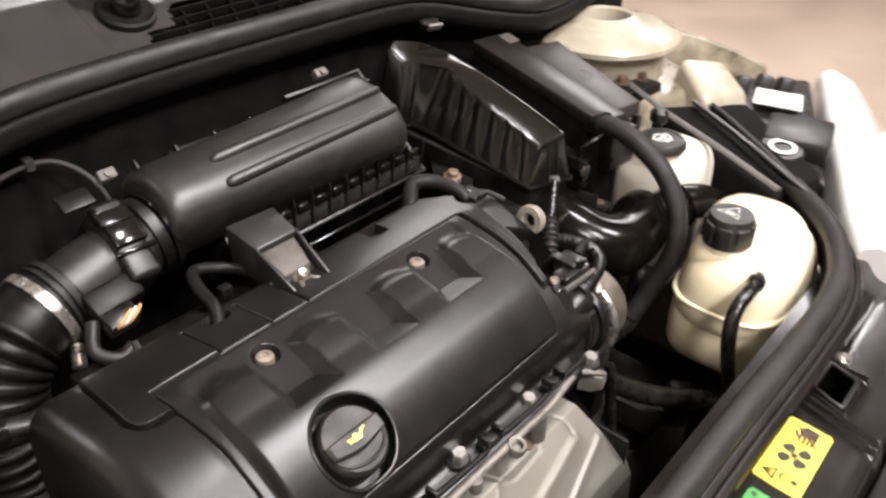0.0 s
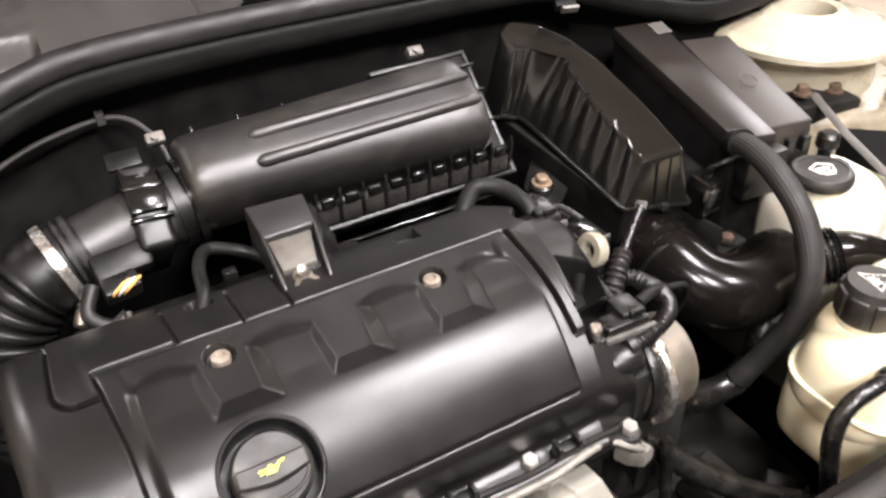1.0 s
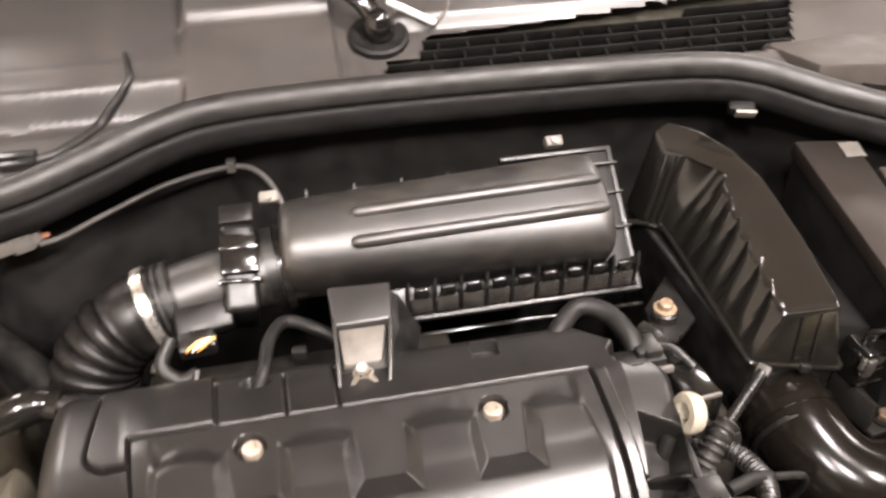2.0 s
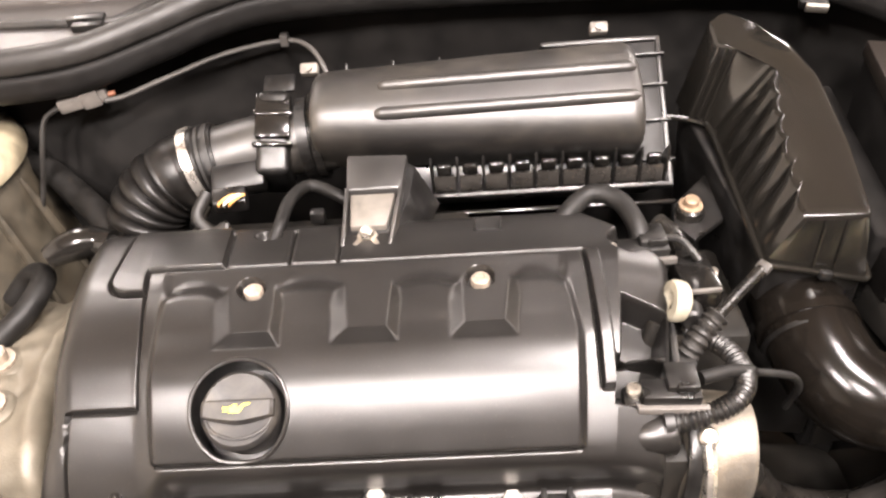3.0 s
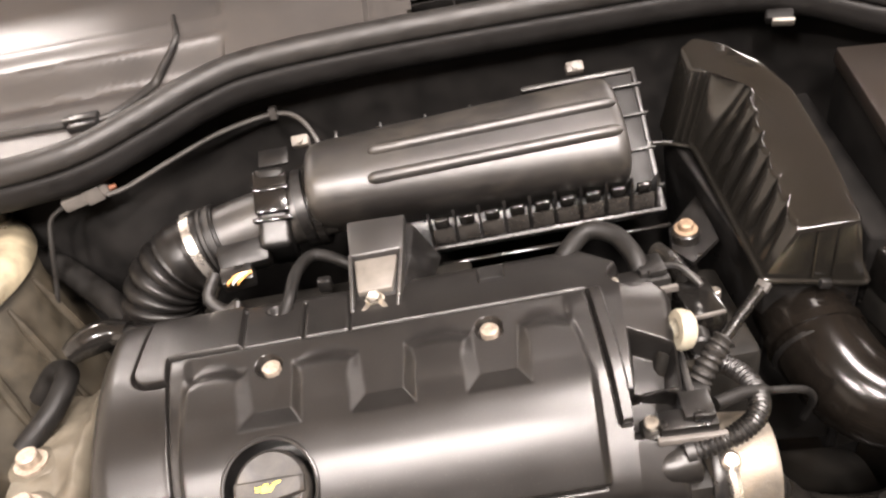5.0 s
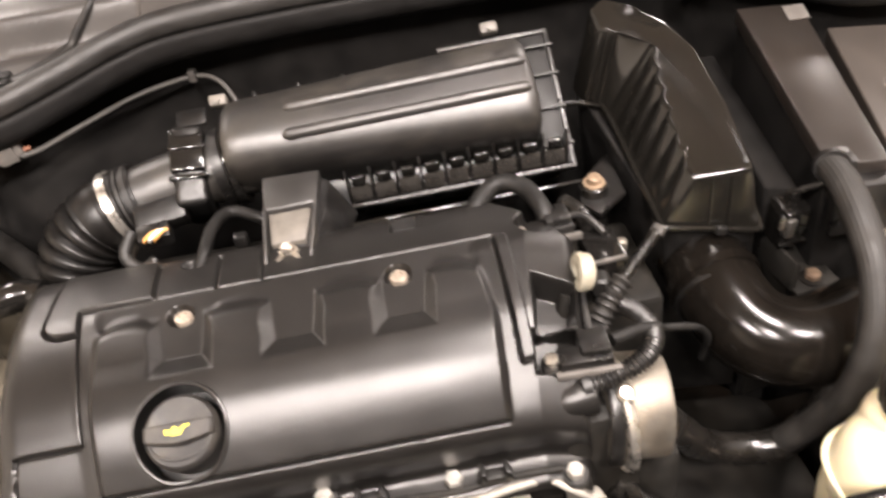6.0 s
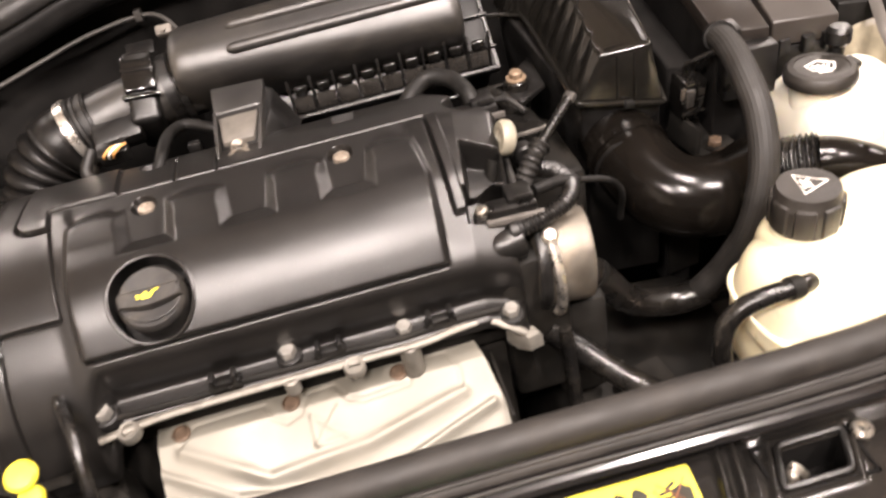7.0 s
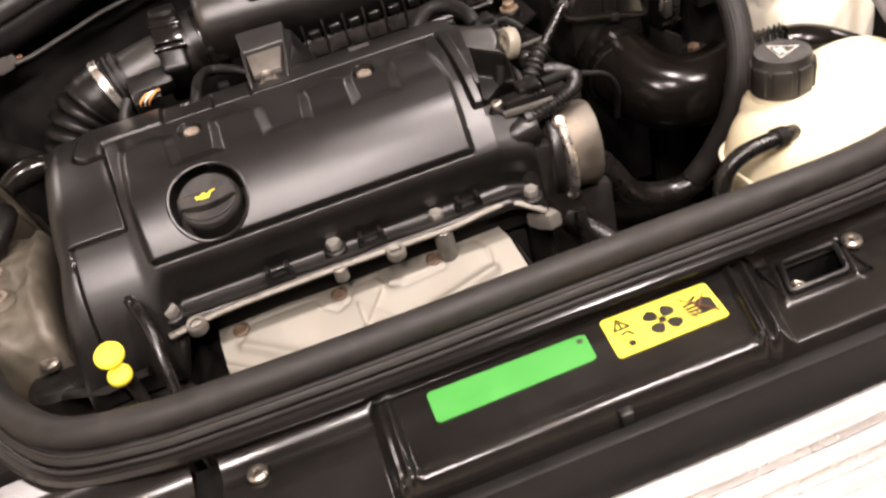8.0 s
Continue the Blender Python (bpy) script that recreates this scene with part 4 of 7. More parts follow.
    prof = [(0.020, -0.034), (0.0265, -0.032), (0.0272, -0.008), (0.0268, -0.004), (0.0245, -0.0015), (0.019, -0.002), (0.001, -0.004)]
    lathe(bm, prof, m.translation, axis, 40)
    part("cap_body", bm, CAPMAT, cap)
    bm = BM()
    rings = []
    for u in np.linspace(-1, 1, 21):
        wv = 0.0052 + 0.0042 * (1 - abs(u) ** 1.5)
        hz = 0.0042 if abs(u) < 0.95 else 0.002
        xx = 0.0248 * u
        rings.append([m @ Vector((xx, yy, zz)) for yy, zz in ((-wv * 1.15, -0.006), (-wv, hz - 0.001), (-wv + 0.001, hz), (0.0045, hz), (0.0058, hz - 0.0012), (0.0066, -0.006))])
    loft(bm, rings)
    part("grip_bar", bm, CAPMAT, cap)
    arc = [m @ Vector((0.0225 * math.cos(a), -0.0045 - 0.0150 * math.sin(a), -0.0012)) for a in np.linspace(0.12, math.pi - 0.12, 20)]
    part("grip_rim", tube(BM(), arc, 0.0013, 8), CAPMAT, cap)
    bm = BM()
    oil_can(bm, m @ pose(0, -0.0005, 0.0043), 0.019)
    part("oil_mark", bm, YELLOW, cap, "yellow printed oil-can symbol")

    # cylinder head ledge, lugs, clips and bolts along the front edge of the cover
    head = thing("cylinder_head", (0.05, 0.0, 0.40), "cast aluminium cylinder head and block under the cover", "engine block")
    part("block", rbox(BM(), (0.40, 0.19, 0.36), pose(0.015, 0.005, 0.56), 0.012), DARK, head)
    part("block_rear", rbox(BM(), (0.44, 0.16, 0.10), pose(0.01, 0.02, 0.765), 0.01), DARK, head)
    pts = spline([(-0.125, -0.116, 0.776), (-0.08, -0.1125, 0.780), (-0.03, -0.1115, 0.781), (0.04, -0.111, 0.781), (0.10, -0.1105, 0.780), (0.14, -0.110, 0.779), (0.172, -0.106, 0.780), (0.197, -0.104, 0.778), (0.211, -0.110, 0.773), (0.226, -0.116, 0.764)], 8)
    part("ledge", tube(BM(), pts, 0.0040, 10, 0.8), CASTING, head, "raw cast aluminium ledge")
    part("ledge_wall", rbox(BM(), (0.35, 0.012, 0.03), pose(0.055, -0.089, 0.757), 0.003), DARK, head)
    for lx, ly, lz in ((-0.1000, -0.1170, 0.777), (0.0830, -0.1150, 0.777)):
        bm = BM()
        lathe(bm, [(0.0085, 0), (0.009, 0.001), (0.009, 0.008), (0.0080, 0.0095), (0.0055, 0.009), (0.005, 0.003), (0.001, 0.003)], (lx, ly, lz - 0.003), (0, -0.25, 1), 20)
        part("lug", bm, CASTING, head)
    part("boss", rod(BM(), (0.031, -0.113, 0.768), (0.031, -0.113, 0.783), 0.0065, 14), CASTING, head)
    for lx, ly, lz in ((0.1295, -0.1060, 0.745),):
        part("post", rod(BM(), (lx, ly, lz), (lx, ly, lz + 0.034), 0.0090, 16), CASTING, head)
    bm = BM()
    prism(bm, [(0.212, -0.098), (0.236, -0.102), (0.240, -0.114), (0.228, -0.117), (0.218, -0.110)], 0.016, pose(0, 0, 0.742), 0.004)
    part("corner_lug", bm, CASTING, head)
    for k, (cx, cy) in enumerate(((-0.020, -0.102), (0.067, -0.099), (0.160, -0.099))):
        c = thing("edge_clip", (cx, cy, 0.782), "small black plastic clip on the cover edge", "clip", "cover edge clips")
        bm = BM()
        rbox(bm, (0.026, 0.010, 0.012), pose(cx, cy, 0.786), 0.0015)
        rbox(bm, (0.004, 0.012, 0.010), pose(cx - 0.009, cy - 0.001, 0.794), 0.001)
        rbox(bm, (0.004, 0.012, 0.010), pose(cx + 0.009, cy - 0.001, 0.794), 0.001)
        part("body", bm, PLASTIC, c)
    bm = BM()
    tube(bm, spline([(-0.11, -0.104, 0.784), (-0.04, -0.1045, 0.7835), (-0.02, -0.102, 0.785), (0.05, -0.1035, 0.784), (0.07, -0.1015, 0.785), (0.13, -0.103, 0.7835), (0.165, -0.101, 0.785), (0.21, -0.101, 0.784)], 6), 0.0028, 8)
    solo("edge_loom", bm, DARK, "thin black loom along the cover edge", "cable")
    first = None
    for bx, by, bz in ((-0.1183, -0.1010, 0.7910), (0.0333, -0.0930, 0.7940), (0.1292, -0.0950, 0.7870), (0.2185, -0.1045, 0.7825)):
        if first is None:
            first = thing("flange_bolt", (bx, by, bz), "zinc plated hex flange bolt on the cover edge", "bolt", "cover edge bolts")
            part("collar", lathe(BM(), [(0.0100, -0.012), (0.0108, -0.011), (0.0108, -0.0045), (0.0095, -0.0032)], (bx, by, bz), (0, -0.15, 1), 20), PLASTIC, first, "black rubber collar")
            part("head", lathe(BM(), [(0.0070, -0.0035), (0.0072, 0.003), (0.0062, 0.0042), (0.001, 0.0042)], (bx, by, bz), (0, -0.15, 1), 6), BOLT, first)
            part("sleeve", rod(BM(), (bx, by, bz - 0.018), (bx, by, bz - 0.005), 0.0072, 14), DARK, first)
        else:
            copy_thing(first, Matrix.Translation((bx, by, bz)))

    # exhaust heat shield
    sh = thing("heat_shield", (0.05, -0.12, 0.66), "pressed aluminium exhaust heat shield with stained bolt holes", "heat shield")
    us, vs = np.arange(0, 1.0001, 0.004), np.arange(0, 1.0001, 0.0085)
    U, W = np.meshgrid(us, vs, indexing="ij")
    prof = np.array([(-0.088, 0.752), (-0.112, 0.747), (-0.140, 0.726), (-0.166, 0.703), (-0.172, 0.680), (-0.173, 0.63)])
    k = W * 5
    Yp = np.interp(k, range(6), prof[:, 0])
    Zp = np.interp(k, range(6), prof[:, 1])
    Xp = -0.091 + U * (0.273 + 0.03 * W)
    dz = np.zeros_like(Xp)
    def crease(pts, width, depth):
        """A pressed line along pts (x, y), depth high, smooth across width."""
        d = np.full_like(Xp, 9.0)
        for (ax, ay), (bx, by) in zip(pts, pts[1:]):
            lx, ly = bx - ax, by - ay
            k = np.clip(((Xp - ax) * lx + (Yp - ay) * ly) / (lx * lx + ly * ly), 0, 1)
            d = np.minimum(d, np.hypot(Xp - ax - k * lx, Yp - ay - k * ly))
        return depth * np.exp(-(d / width) ** 2)

    dz += crease([(-0.073, -0.116), (-0.060, -0.102), (0.0, -0.101), (0.005, -0.113), (0.016, -0.119), (0.029, -0.115), (0.037, -0.101), (0.060, -0.100), (0.068, -0.114), (0.081, -0.118), (0.121, -0.116), (0.127, -0.105), (0.134, -0.097), (0.157, -0.098), (0.165, -0.116), (0.163, -0.127)], 0.0020, -0.0009)
    dz += crease([(-0.072, -0.120), (-0.006, -0.151), (0.078, -0.146), (0.164, -0.131)], 0.0044, 0.0026)
    dz += crease([(-0.095, -0.129), (-0.035, -0.157), (0.04, -0.166), (0.108, -0.162), (0.186, -0.143)], 0.0032, 0.0028)
    for a, b in (((0.036, -0.139), (0.060, -0.117)), ((0.036, -0.120), (0.061, -0.138)), ((0.036, -0.139), (0.061, -0.138)), ((0.036, -0.120), (0.036, -0.139))):
        dz += crease([a, b], 0.0016, 0.0007)
    dz += 0.0006 * np.sin(Xp * 55) * np.sin(Yp * 80)
    part("sheet", grid_mesh(BM(), np.stack([Xp, Yp, Zp + dz], -1)), SHIELD, sh, "", 60)
    part("backing", rbox(BM(), (0.26, 0.05, 0.10), pose(0.05, -0.125, 0.66), 0.01), DARK, sh)
    for hx in (-0.071, 0.022, 0.115):
        part("shield_bolt", lathe(BM(), [(0.0078, 0.0), (0.0078, 0.0016), (0.0062, 0.0026), (0.0055, 0.0012), (0.001, 0.001)], (hx, -0.105, 0.7480), (0, -0.25, 1), 16), RUST, sh, "rusty bolt")
    part("shield_side", rbox(BM(), (0.003, 0.075, 0.09), pose(0.196, -0.130, 0.685), 0.001), DARK, sh)


engine()


# ---- air filter box ----
AB = Vector((0.298, 0.188, 0.853))
ABN = Vector((0, -0.669, 0.743))
ABM = Matrix.Translation((0, AB.y, AB.z)) @ Matrix(((1, 0, 0), (0, 0.743, -0.669), (0, 0.669, 0.743))).to_4x4()


def air_box():
    t = thing("air_filter_box", (0.13, 0.25, 0.80), "matt black air filter box with two moulded ribs on its lid", "air filter box")
    sec = [(0.137, 0.004), (0.134, 0.022), (0.126, 0.038), (0.114, 0.050), (0.098, 0.0595), (0.08, 0.066), (0.064, 0.0695), (0.050, 0.0685), (0.038, 0.0635), (0.030, 0.054), (0.0255, 0.041), (0.0235, 0.026), (0.0225, 0.008)]
    sec3 = [(p.x, p.y) for p in spline([(a, b, 0) for a, b in sec], 3)]
    bm = BM()
    rings = []
    stations = [(-0.026, 0.80), (-0.0245, 0.90), (-0.021, 0.965), (-0.015, 0.99)] + [(x, 1.0) for x in np.linspace(-0.008, 0.255, 16)] + [(0.260, 0.985), (0.2645, 0.95), (0.2675, 0.89), (0.269, 0.80)]
    for x, s in stations:
        f = min(1, max(0, (x + 0.026) / 0.295))
        ring = []
        for v, n in sec3:
            v2 = v + 0.012 * (1 - f) * max(0, 1 - v / 0.12) - 0.014 * (1 - f) * max(0, (v - 0.05) / 0.08)
            n = n * (1.05 - 0.13 * f)
            ring.append(ABM @ Vector((x, 0.068 + (v2 - 0.068) * s, 0.01 + (n - 0.01) * s)))
        rings.append(ring)
    loft(bm, rings)
    lid = part("lid", bm, LID, t, "", 60)
    for v0, n0, v1, n1, x0 in ((0.087, 0.0640, 0.094, 0.0560, 0.036), (0.059, 0.0715, 0.065, 0.0635, 0.033)):
        bm = BM()
        tube(bm, [ABM @ Vector((x, v0 + (v1 - v0) * (x - x0) / 0.228, n0 + (n1 - n0) * (x - x0) / 0.228)) for x in (x0, x0 + 0.002, x0 + 0.006, x0 + 0.05, 0.20, 0.256, 0.261, 0.264)], lambda i, s: (0.002, 0.0042, 0.0058, 0.0058, 0.0058, 0.0058, 0.004, 0.001)[i], 12)
        part("rib", bm, LID, lid)
    tray = part("tray", rbox(BM(), (0.262, 0.125, 0.085), ABM @ pose(0.167, 0.074, -0.044), 0.006), PLASTIC, t)
    bm = BM()
    x0, x1, v0, v1 = 0.068, 0.2975, 0.000, 0.142
    rbox(bm, (x1 - x0, 0.005, 0.012), ABM @ pose((x0 + x1) / 2, v0, 0.0), 0.0015)
    rbox(bm, (0.11, 0.005, 0.012), ABM @ pose(x1 - 0.055, v1, 0.0), 0.0015)
    rbox(bm, (0.005, v1 - v0 + 0.005, 0.012), ABM @ pose(x1, (v0 + v1) / 2, 0.0), 0.0015)
    rbox(bm, (x1 - x0, 0.130, 0.004), ABM @ pose((x0 + x1) / 2, 0.066, -0.004), 0.001)
    part("flange", bm, PLASTIC, t)
    part("side_ledge", rbox(BM(), (0.031, 0.136, 0.004), ABM @ pose(0.2805, 0.071, 0.0025), 0.001), PANEL, t)
    part("lower_rail", rbox(BM(), (0.235, 0.004, 0.006), ABM @ pose(0.19, -0.012, -0.022), 0.001), GLOSS, t)
    for i in range(10):
        x = 0.077 + i * 0.0236
        bm = BM()
        prism(bm, [(0.000, 0.004), (0.026, 0.004), (0.026, 0.040), (0.018, 0.034), (0.004, 0.010)], 0.0022, ABM @ pose(x, 0, 0) @ Matrix(((0, 0, 1, 0), (1, 0, 0, 0), (0, 1, 0, 0), (0, 0, 0, 1))))
        part("fin", bm, PLASTIC, tray)
        if i < 9:
            bm = BM()
            rbox(bm, (0.0200, 0.0025, 0.018), ABM @ pose(x + 0.0128, 0.0085, 0.0145, -37), 0.001)
            part("clip_face", bm, CLIPFACE, tray)
            bm = BM()
            rbox(bm, (0.0140, 0.0060, 0.012), ABM @ pose(x + 0.0128, 0.0180, 0.0275, -30), 0.0025, 3)
            part("lid_hook", bm, GLOSS, tray)
    for v in (0.022, 0.060, 0.095, 0.125):
        part("fin", rbox(BM(), (0.030, 0.0025, 0.012), ABM @ pose(0.287, v, 0.004), 0.0008), PLASTIC, tray)
    for x in (0.0, 0.045, 0.09, 0.135, 0.18):
        part("fin", rbox(BM(), (0.0025, 0.010, 0.008), ABM @ pose(x, 0.131, 0.001), 0.0008), PLASTIC, tray)
    for x, v, n in ((0.242, 0.152, 0.010), (-0.034, 0.128, 0.012)):
        bm = BM()
        rbox(bm, (0.017, 0.011, 0.012), ABM @ pose(x, v, n), 0.002)
        lathe(bm, [(0.0035, 0), (0.0035, 0.003), (0.001, 0.003)], ABM @ Vector((x, v - 0.001, n + 0.006)), ABN, 10)
        part("spring_clip", bm, MIDGREY, t, "pale grey clip")
    # outlet neck, sensor housing, hook
    P = lambda *a: Vector(a)
    axis_pts = [P(-0.012, 0.226, 0.904), P(-0.06, 0.223, 0.900), P(-0.10, 0.218, 0.894), P(-0.126, 0.2145, 0.889)]
    part("neck", tube(BM(), axis_pts, 0.0315, 28), LID, t)
    part("end_flange", tube(BM(), [P(-0.040, 0.2245, 0.9025), P(-0.030, 0.225, 0.9035)], 0.038, 28), PLASTIC, t)
    part("end_ring", tube(BM(), [P(-0.029, 0.2255, 0.9035), P(-0.022, 0.226, 0.904)], 0.0405, 28), GLOSS, t)
    maf = thing("air_flow_sensor", (-0.07, 0.215, 0.86), "black air flow sensor housing clamped on the intake neck", "sensor")
    mm = pose(-0.066, 0.222, 0.900, 0, 6, 4)
    bm = BM()
    rbox(bm, (0.030, 0.078, 0.070), mm @ pose(0, 0, 0, 40), 0.006, 3)
    part("housing", bm, PLASTIC, maf)
    bm = BM()
    rbox(bm, (0.031, 0.020, 0.010), mm @ pose(0, 0.000, 0.040, 26), 0.0018)
    rbox(bm, (0.031, 0.022, 0.010), mm @ pose(0, -0.020, 0.029, 38), 0.0018)
    rbox(bm, (0.033, 0.005, 0.005), mm @ pose(0, -0.0095, 0.038, 32), 0.0012)
    rbox(bm, (0.036, 0.004, 0.008), mm @ pose(0, -0.0335, 0.019, 40), 0.0012)
    part("sensor_top", bm, GLOSS, maf)
    part("hook", rbox(BM(), (0.030, 0.020, 0.004), pose(-0.066, 0.278, 0.934, 25, 0, 0), 0.001), PLASTIC, maf)
    bm = BM()
    rbox(bm, (0.048, 0.026, 0.024), pose(-0.096, 0.180, 0.890, 35, 0, 8), 0.005)
    part("plug", bm, BELLOWS, maf)
    bm = BM()
    rbox(bm, (0.030, 0.018, 0.018), pose(-0.102, 0.160, 0.882, 25, 0, 8), 0.003)
    part("plug_end", bm, PLASTIC, maf)
    for k in range(3):
        w = spline([(-0.094 + 0.004 * k, 0.152, 0.892), (-0.100 + 0.005 * k, 0.147, 0.893), (-0.108 + 0.005 * k, 0.146, 0.887), (-0.110 + 0.004 * k, 0.152, 0.880)], 5)
        part("wire", tube(BM(), w, 0.0014, 6), (ORANGE, WHITE_INK, ORANGE)[k], maf, "bare coloured sensor wire")
    part("cable", tube(BM(), spline([(-0.122, 0.165, 0.888), (-0.132, 0.150, 0.872), (-0.118, 0.140, 0.862), (-0.104, 0.142, 0.866)], 6), 0.006, 10), RUBBER, maf)
    part("lead", tube(BM(), spline([(-0.104, 0.14, 0.87), (-0.105, 0.128, 0.86), (-0.104, 0.122, 0.84)], 5), 0.0035, 8), RUBBER, maf)
    bl = thing("intake_bellows", (-0.19, 0.19, 0.76), "corrugated black rubber intake bellows with steel hose clamp", "intake hose")
    path = spline([(-0.118, 0.216, 0.8905), (-0.140, 0.2125, 0.8865), (-0.160, 0.208, 0.880), (-0.182, 0.202, 0.866), (-0.196, 0.196, 0.846), (-0.202, 0.190, 0.818), (-0.203, 0.184, 0.78), (-0.203, 0.178, 0.74)], 22)

    def bell(i, s):
        if s < 0.016:
            return 0.0345
        if s < 0.034:
            return 0.0365
        if s < 0.050:
            return 0.0362 + 0.0012 * math.sin((s - 0.034) / 0.016 * math.pi)
        return 0.0378 - 0.0062 * (0.5 - 0.5 * math.cos((s - 0.050) / 0.0125 * 2 * math.pi)) ** 3
    part("bellows", tube(BM(), path, bell, 30), BELLOWS, bl, "", 60)
    part("clamp", tube(BM(), [path[19], path[28]], 0.0385, 30), PALE_STEEL, bl, "bright steel clamp band")
    part("clamp_screw", rod(BM(), (-0.133, 0.180, 0.864), (-0.142, 0.165, 0.852), 0.006, 12), STEEL, bl)
    part("front_ring", tube(BM(), [path[3], path[8]], 0.0365, 28), RUBBER, bl)
    part("front_ring", tube(BM(), [path[11], path[14]], 0.0365, 28), RUBBER, bl)


air_box()


def bracket():
    t = thing("intake_bracket", (0.03, 0.11, 0.87), "black plastic bracket channel with a bolt in its foot", "bracket")
    bm = BM()
    frustum(bm, [(0.008, 0.158, 0.880), (0.060, 0.158, 0.880), (0.056, 0.118, 0.875), (0.010, 0.118, 0.875)], [(0.008, 0.160, 0.921), (0.060, 0.158, 0.920), (0.056, 0.119, 0.913), (0.010, 0.119, 0.913)], 0.002, 2)
    part("top", bm, LID, t)
    bm = BM()
    frustum(bm, [(0.009, 0.120, 0.872), (0.056, 0.120, 0.872), (0.047, 0.068, 0.870), (0.0075, 0.068, 0.870)], [(0.009, 0.120, 0.904), (0.056, 0.120, 0.904), (0.047, 0.068, 0.886), (0.0075, 0.068, 0.886)], 0.0015, 2)
    part("floor", bm, PLASTIC, t)
    for a, b, c in (((0.0075, 0.068), (0.009, 0.121), 0.003), ((0.045, 0.068), (0.0535, 0.121), 0.003)):
        bm = BM()
        frustum(bm, [(a[0], a[1], 0.874), (a[0] + c, a[1], 0.874), (b[0] + c, b[1], 0.88), (b[0], b[1], 0.88)], [(a[0], a[1], 0.895), (a[0] + c, a[1], 0.895), (b[0] + c, b[1], 0.914), (b[0], b[1], 0.914)], 0.0008, 2)
        part("side_wall", bm, LID, t)
    part("end_lip", rbox(BM(), (0.038, 0.003, 0.014), pose(0.0275, 0.0685, 0.886), 0.001), LID, t)
    bm = BM()
    frustum(bm, [(0.013, 0.117, 0.902), (0.050, 0.117, 0.902), (0.043, 0.088, 0.892), (0.014, 0.088, 0.892)], [(0.013, 0.117, 0.909), (0.050, 0.117, 0.909), (0.043, 0.088, 0.898), (0.014, 0.088, 0.898)], 0.001, 2)
    part("pad", bm, PAD, t, "plastic pad, paler as lit")
    bm = BM()
    frustum(bm, [(0.058, 0.158, 0.862), (0.085, 0.16, 0.865), (0.075, 0.12, 0.868), (0.052, 0.09, 0.866)], [(0.058, 0.157, 0.914), (0.066, 0.157, 0.908), (0.061, 0.12, 0.904), (0.050, 0.09, 0.892)], 0.002, 2)
    part("gusset", bm, PLASTIC, t)
    b = thing("bracket_bolt", (0.0275, 0.080, 0.885), "zinc plated hex bolt with washer on the bracket", "bolt")
    part("washer", lathe(BM(), [(0.0085, 0), (0.0085, 0.0015), (0.006, 0.0022)], (0.0275, 0.081, 0.891), (0, -0.3, 1), 20), STEEL, b)
    part("head", lathe(BM(), [(0.0060, 0.002), (0.0062, 0.008), (0.0052, 0.0092), (0.003, 0.0085), (0.001, 0.0075)], (0.0275, 0.081, 0.891), (0, -0.3, 1), 6), STEEL, b)
    for sx in (-1, 1):
        part("tab", rbox(BM(), (0.005, 0.012, 0.006), pose(0.0275 + sx * 0.007, 0.073, 0.891, 0, 0, sx * 25), 0.001), STEEL, b)


bracket()


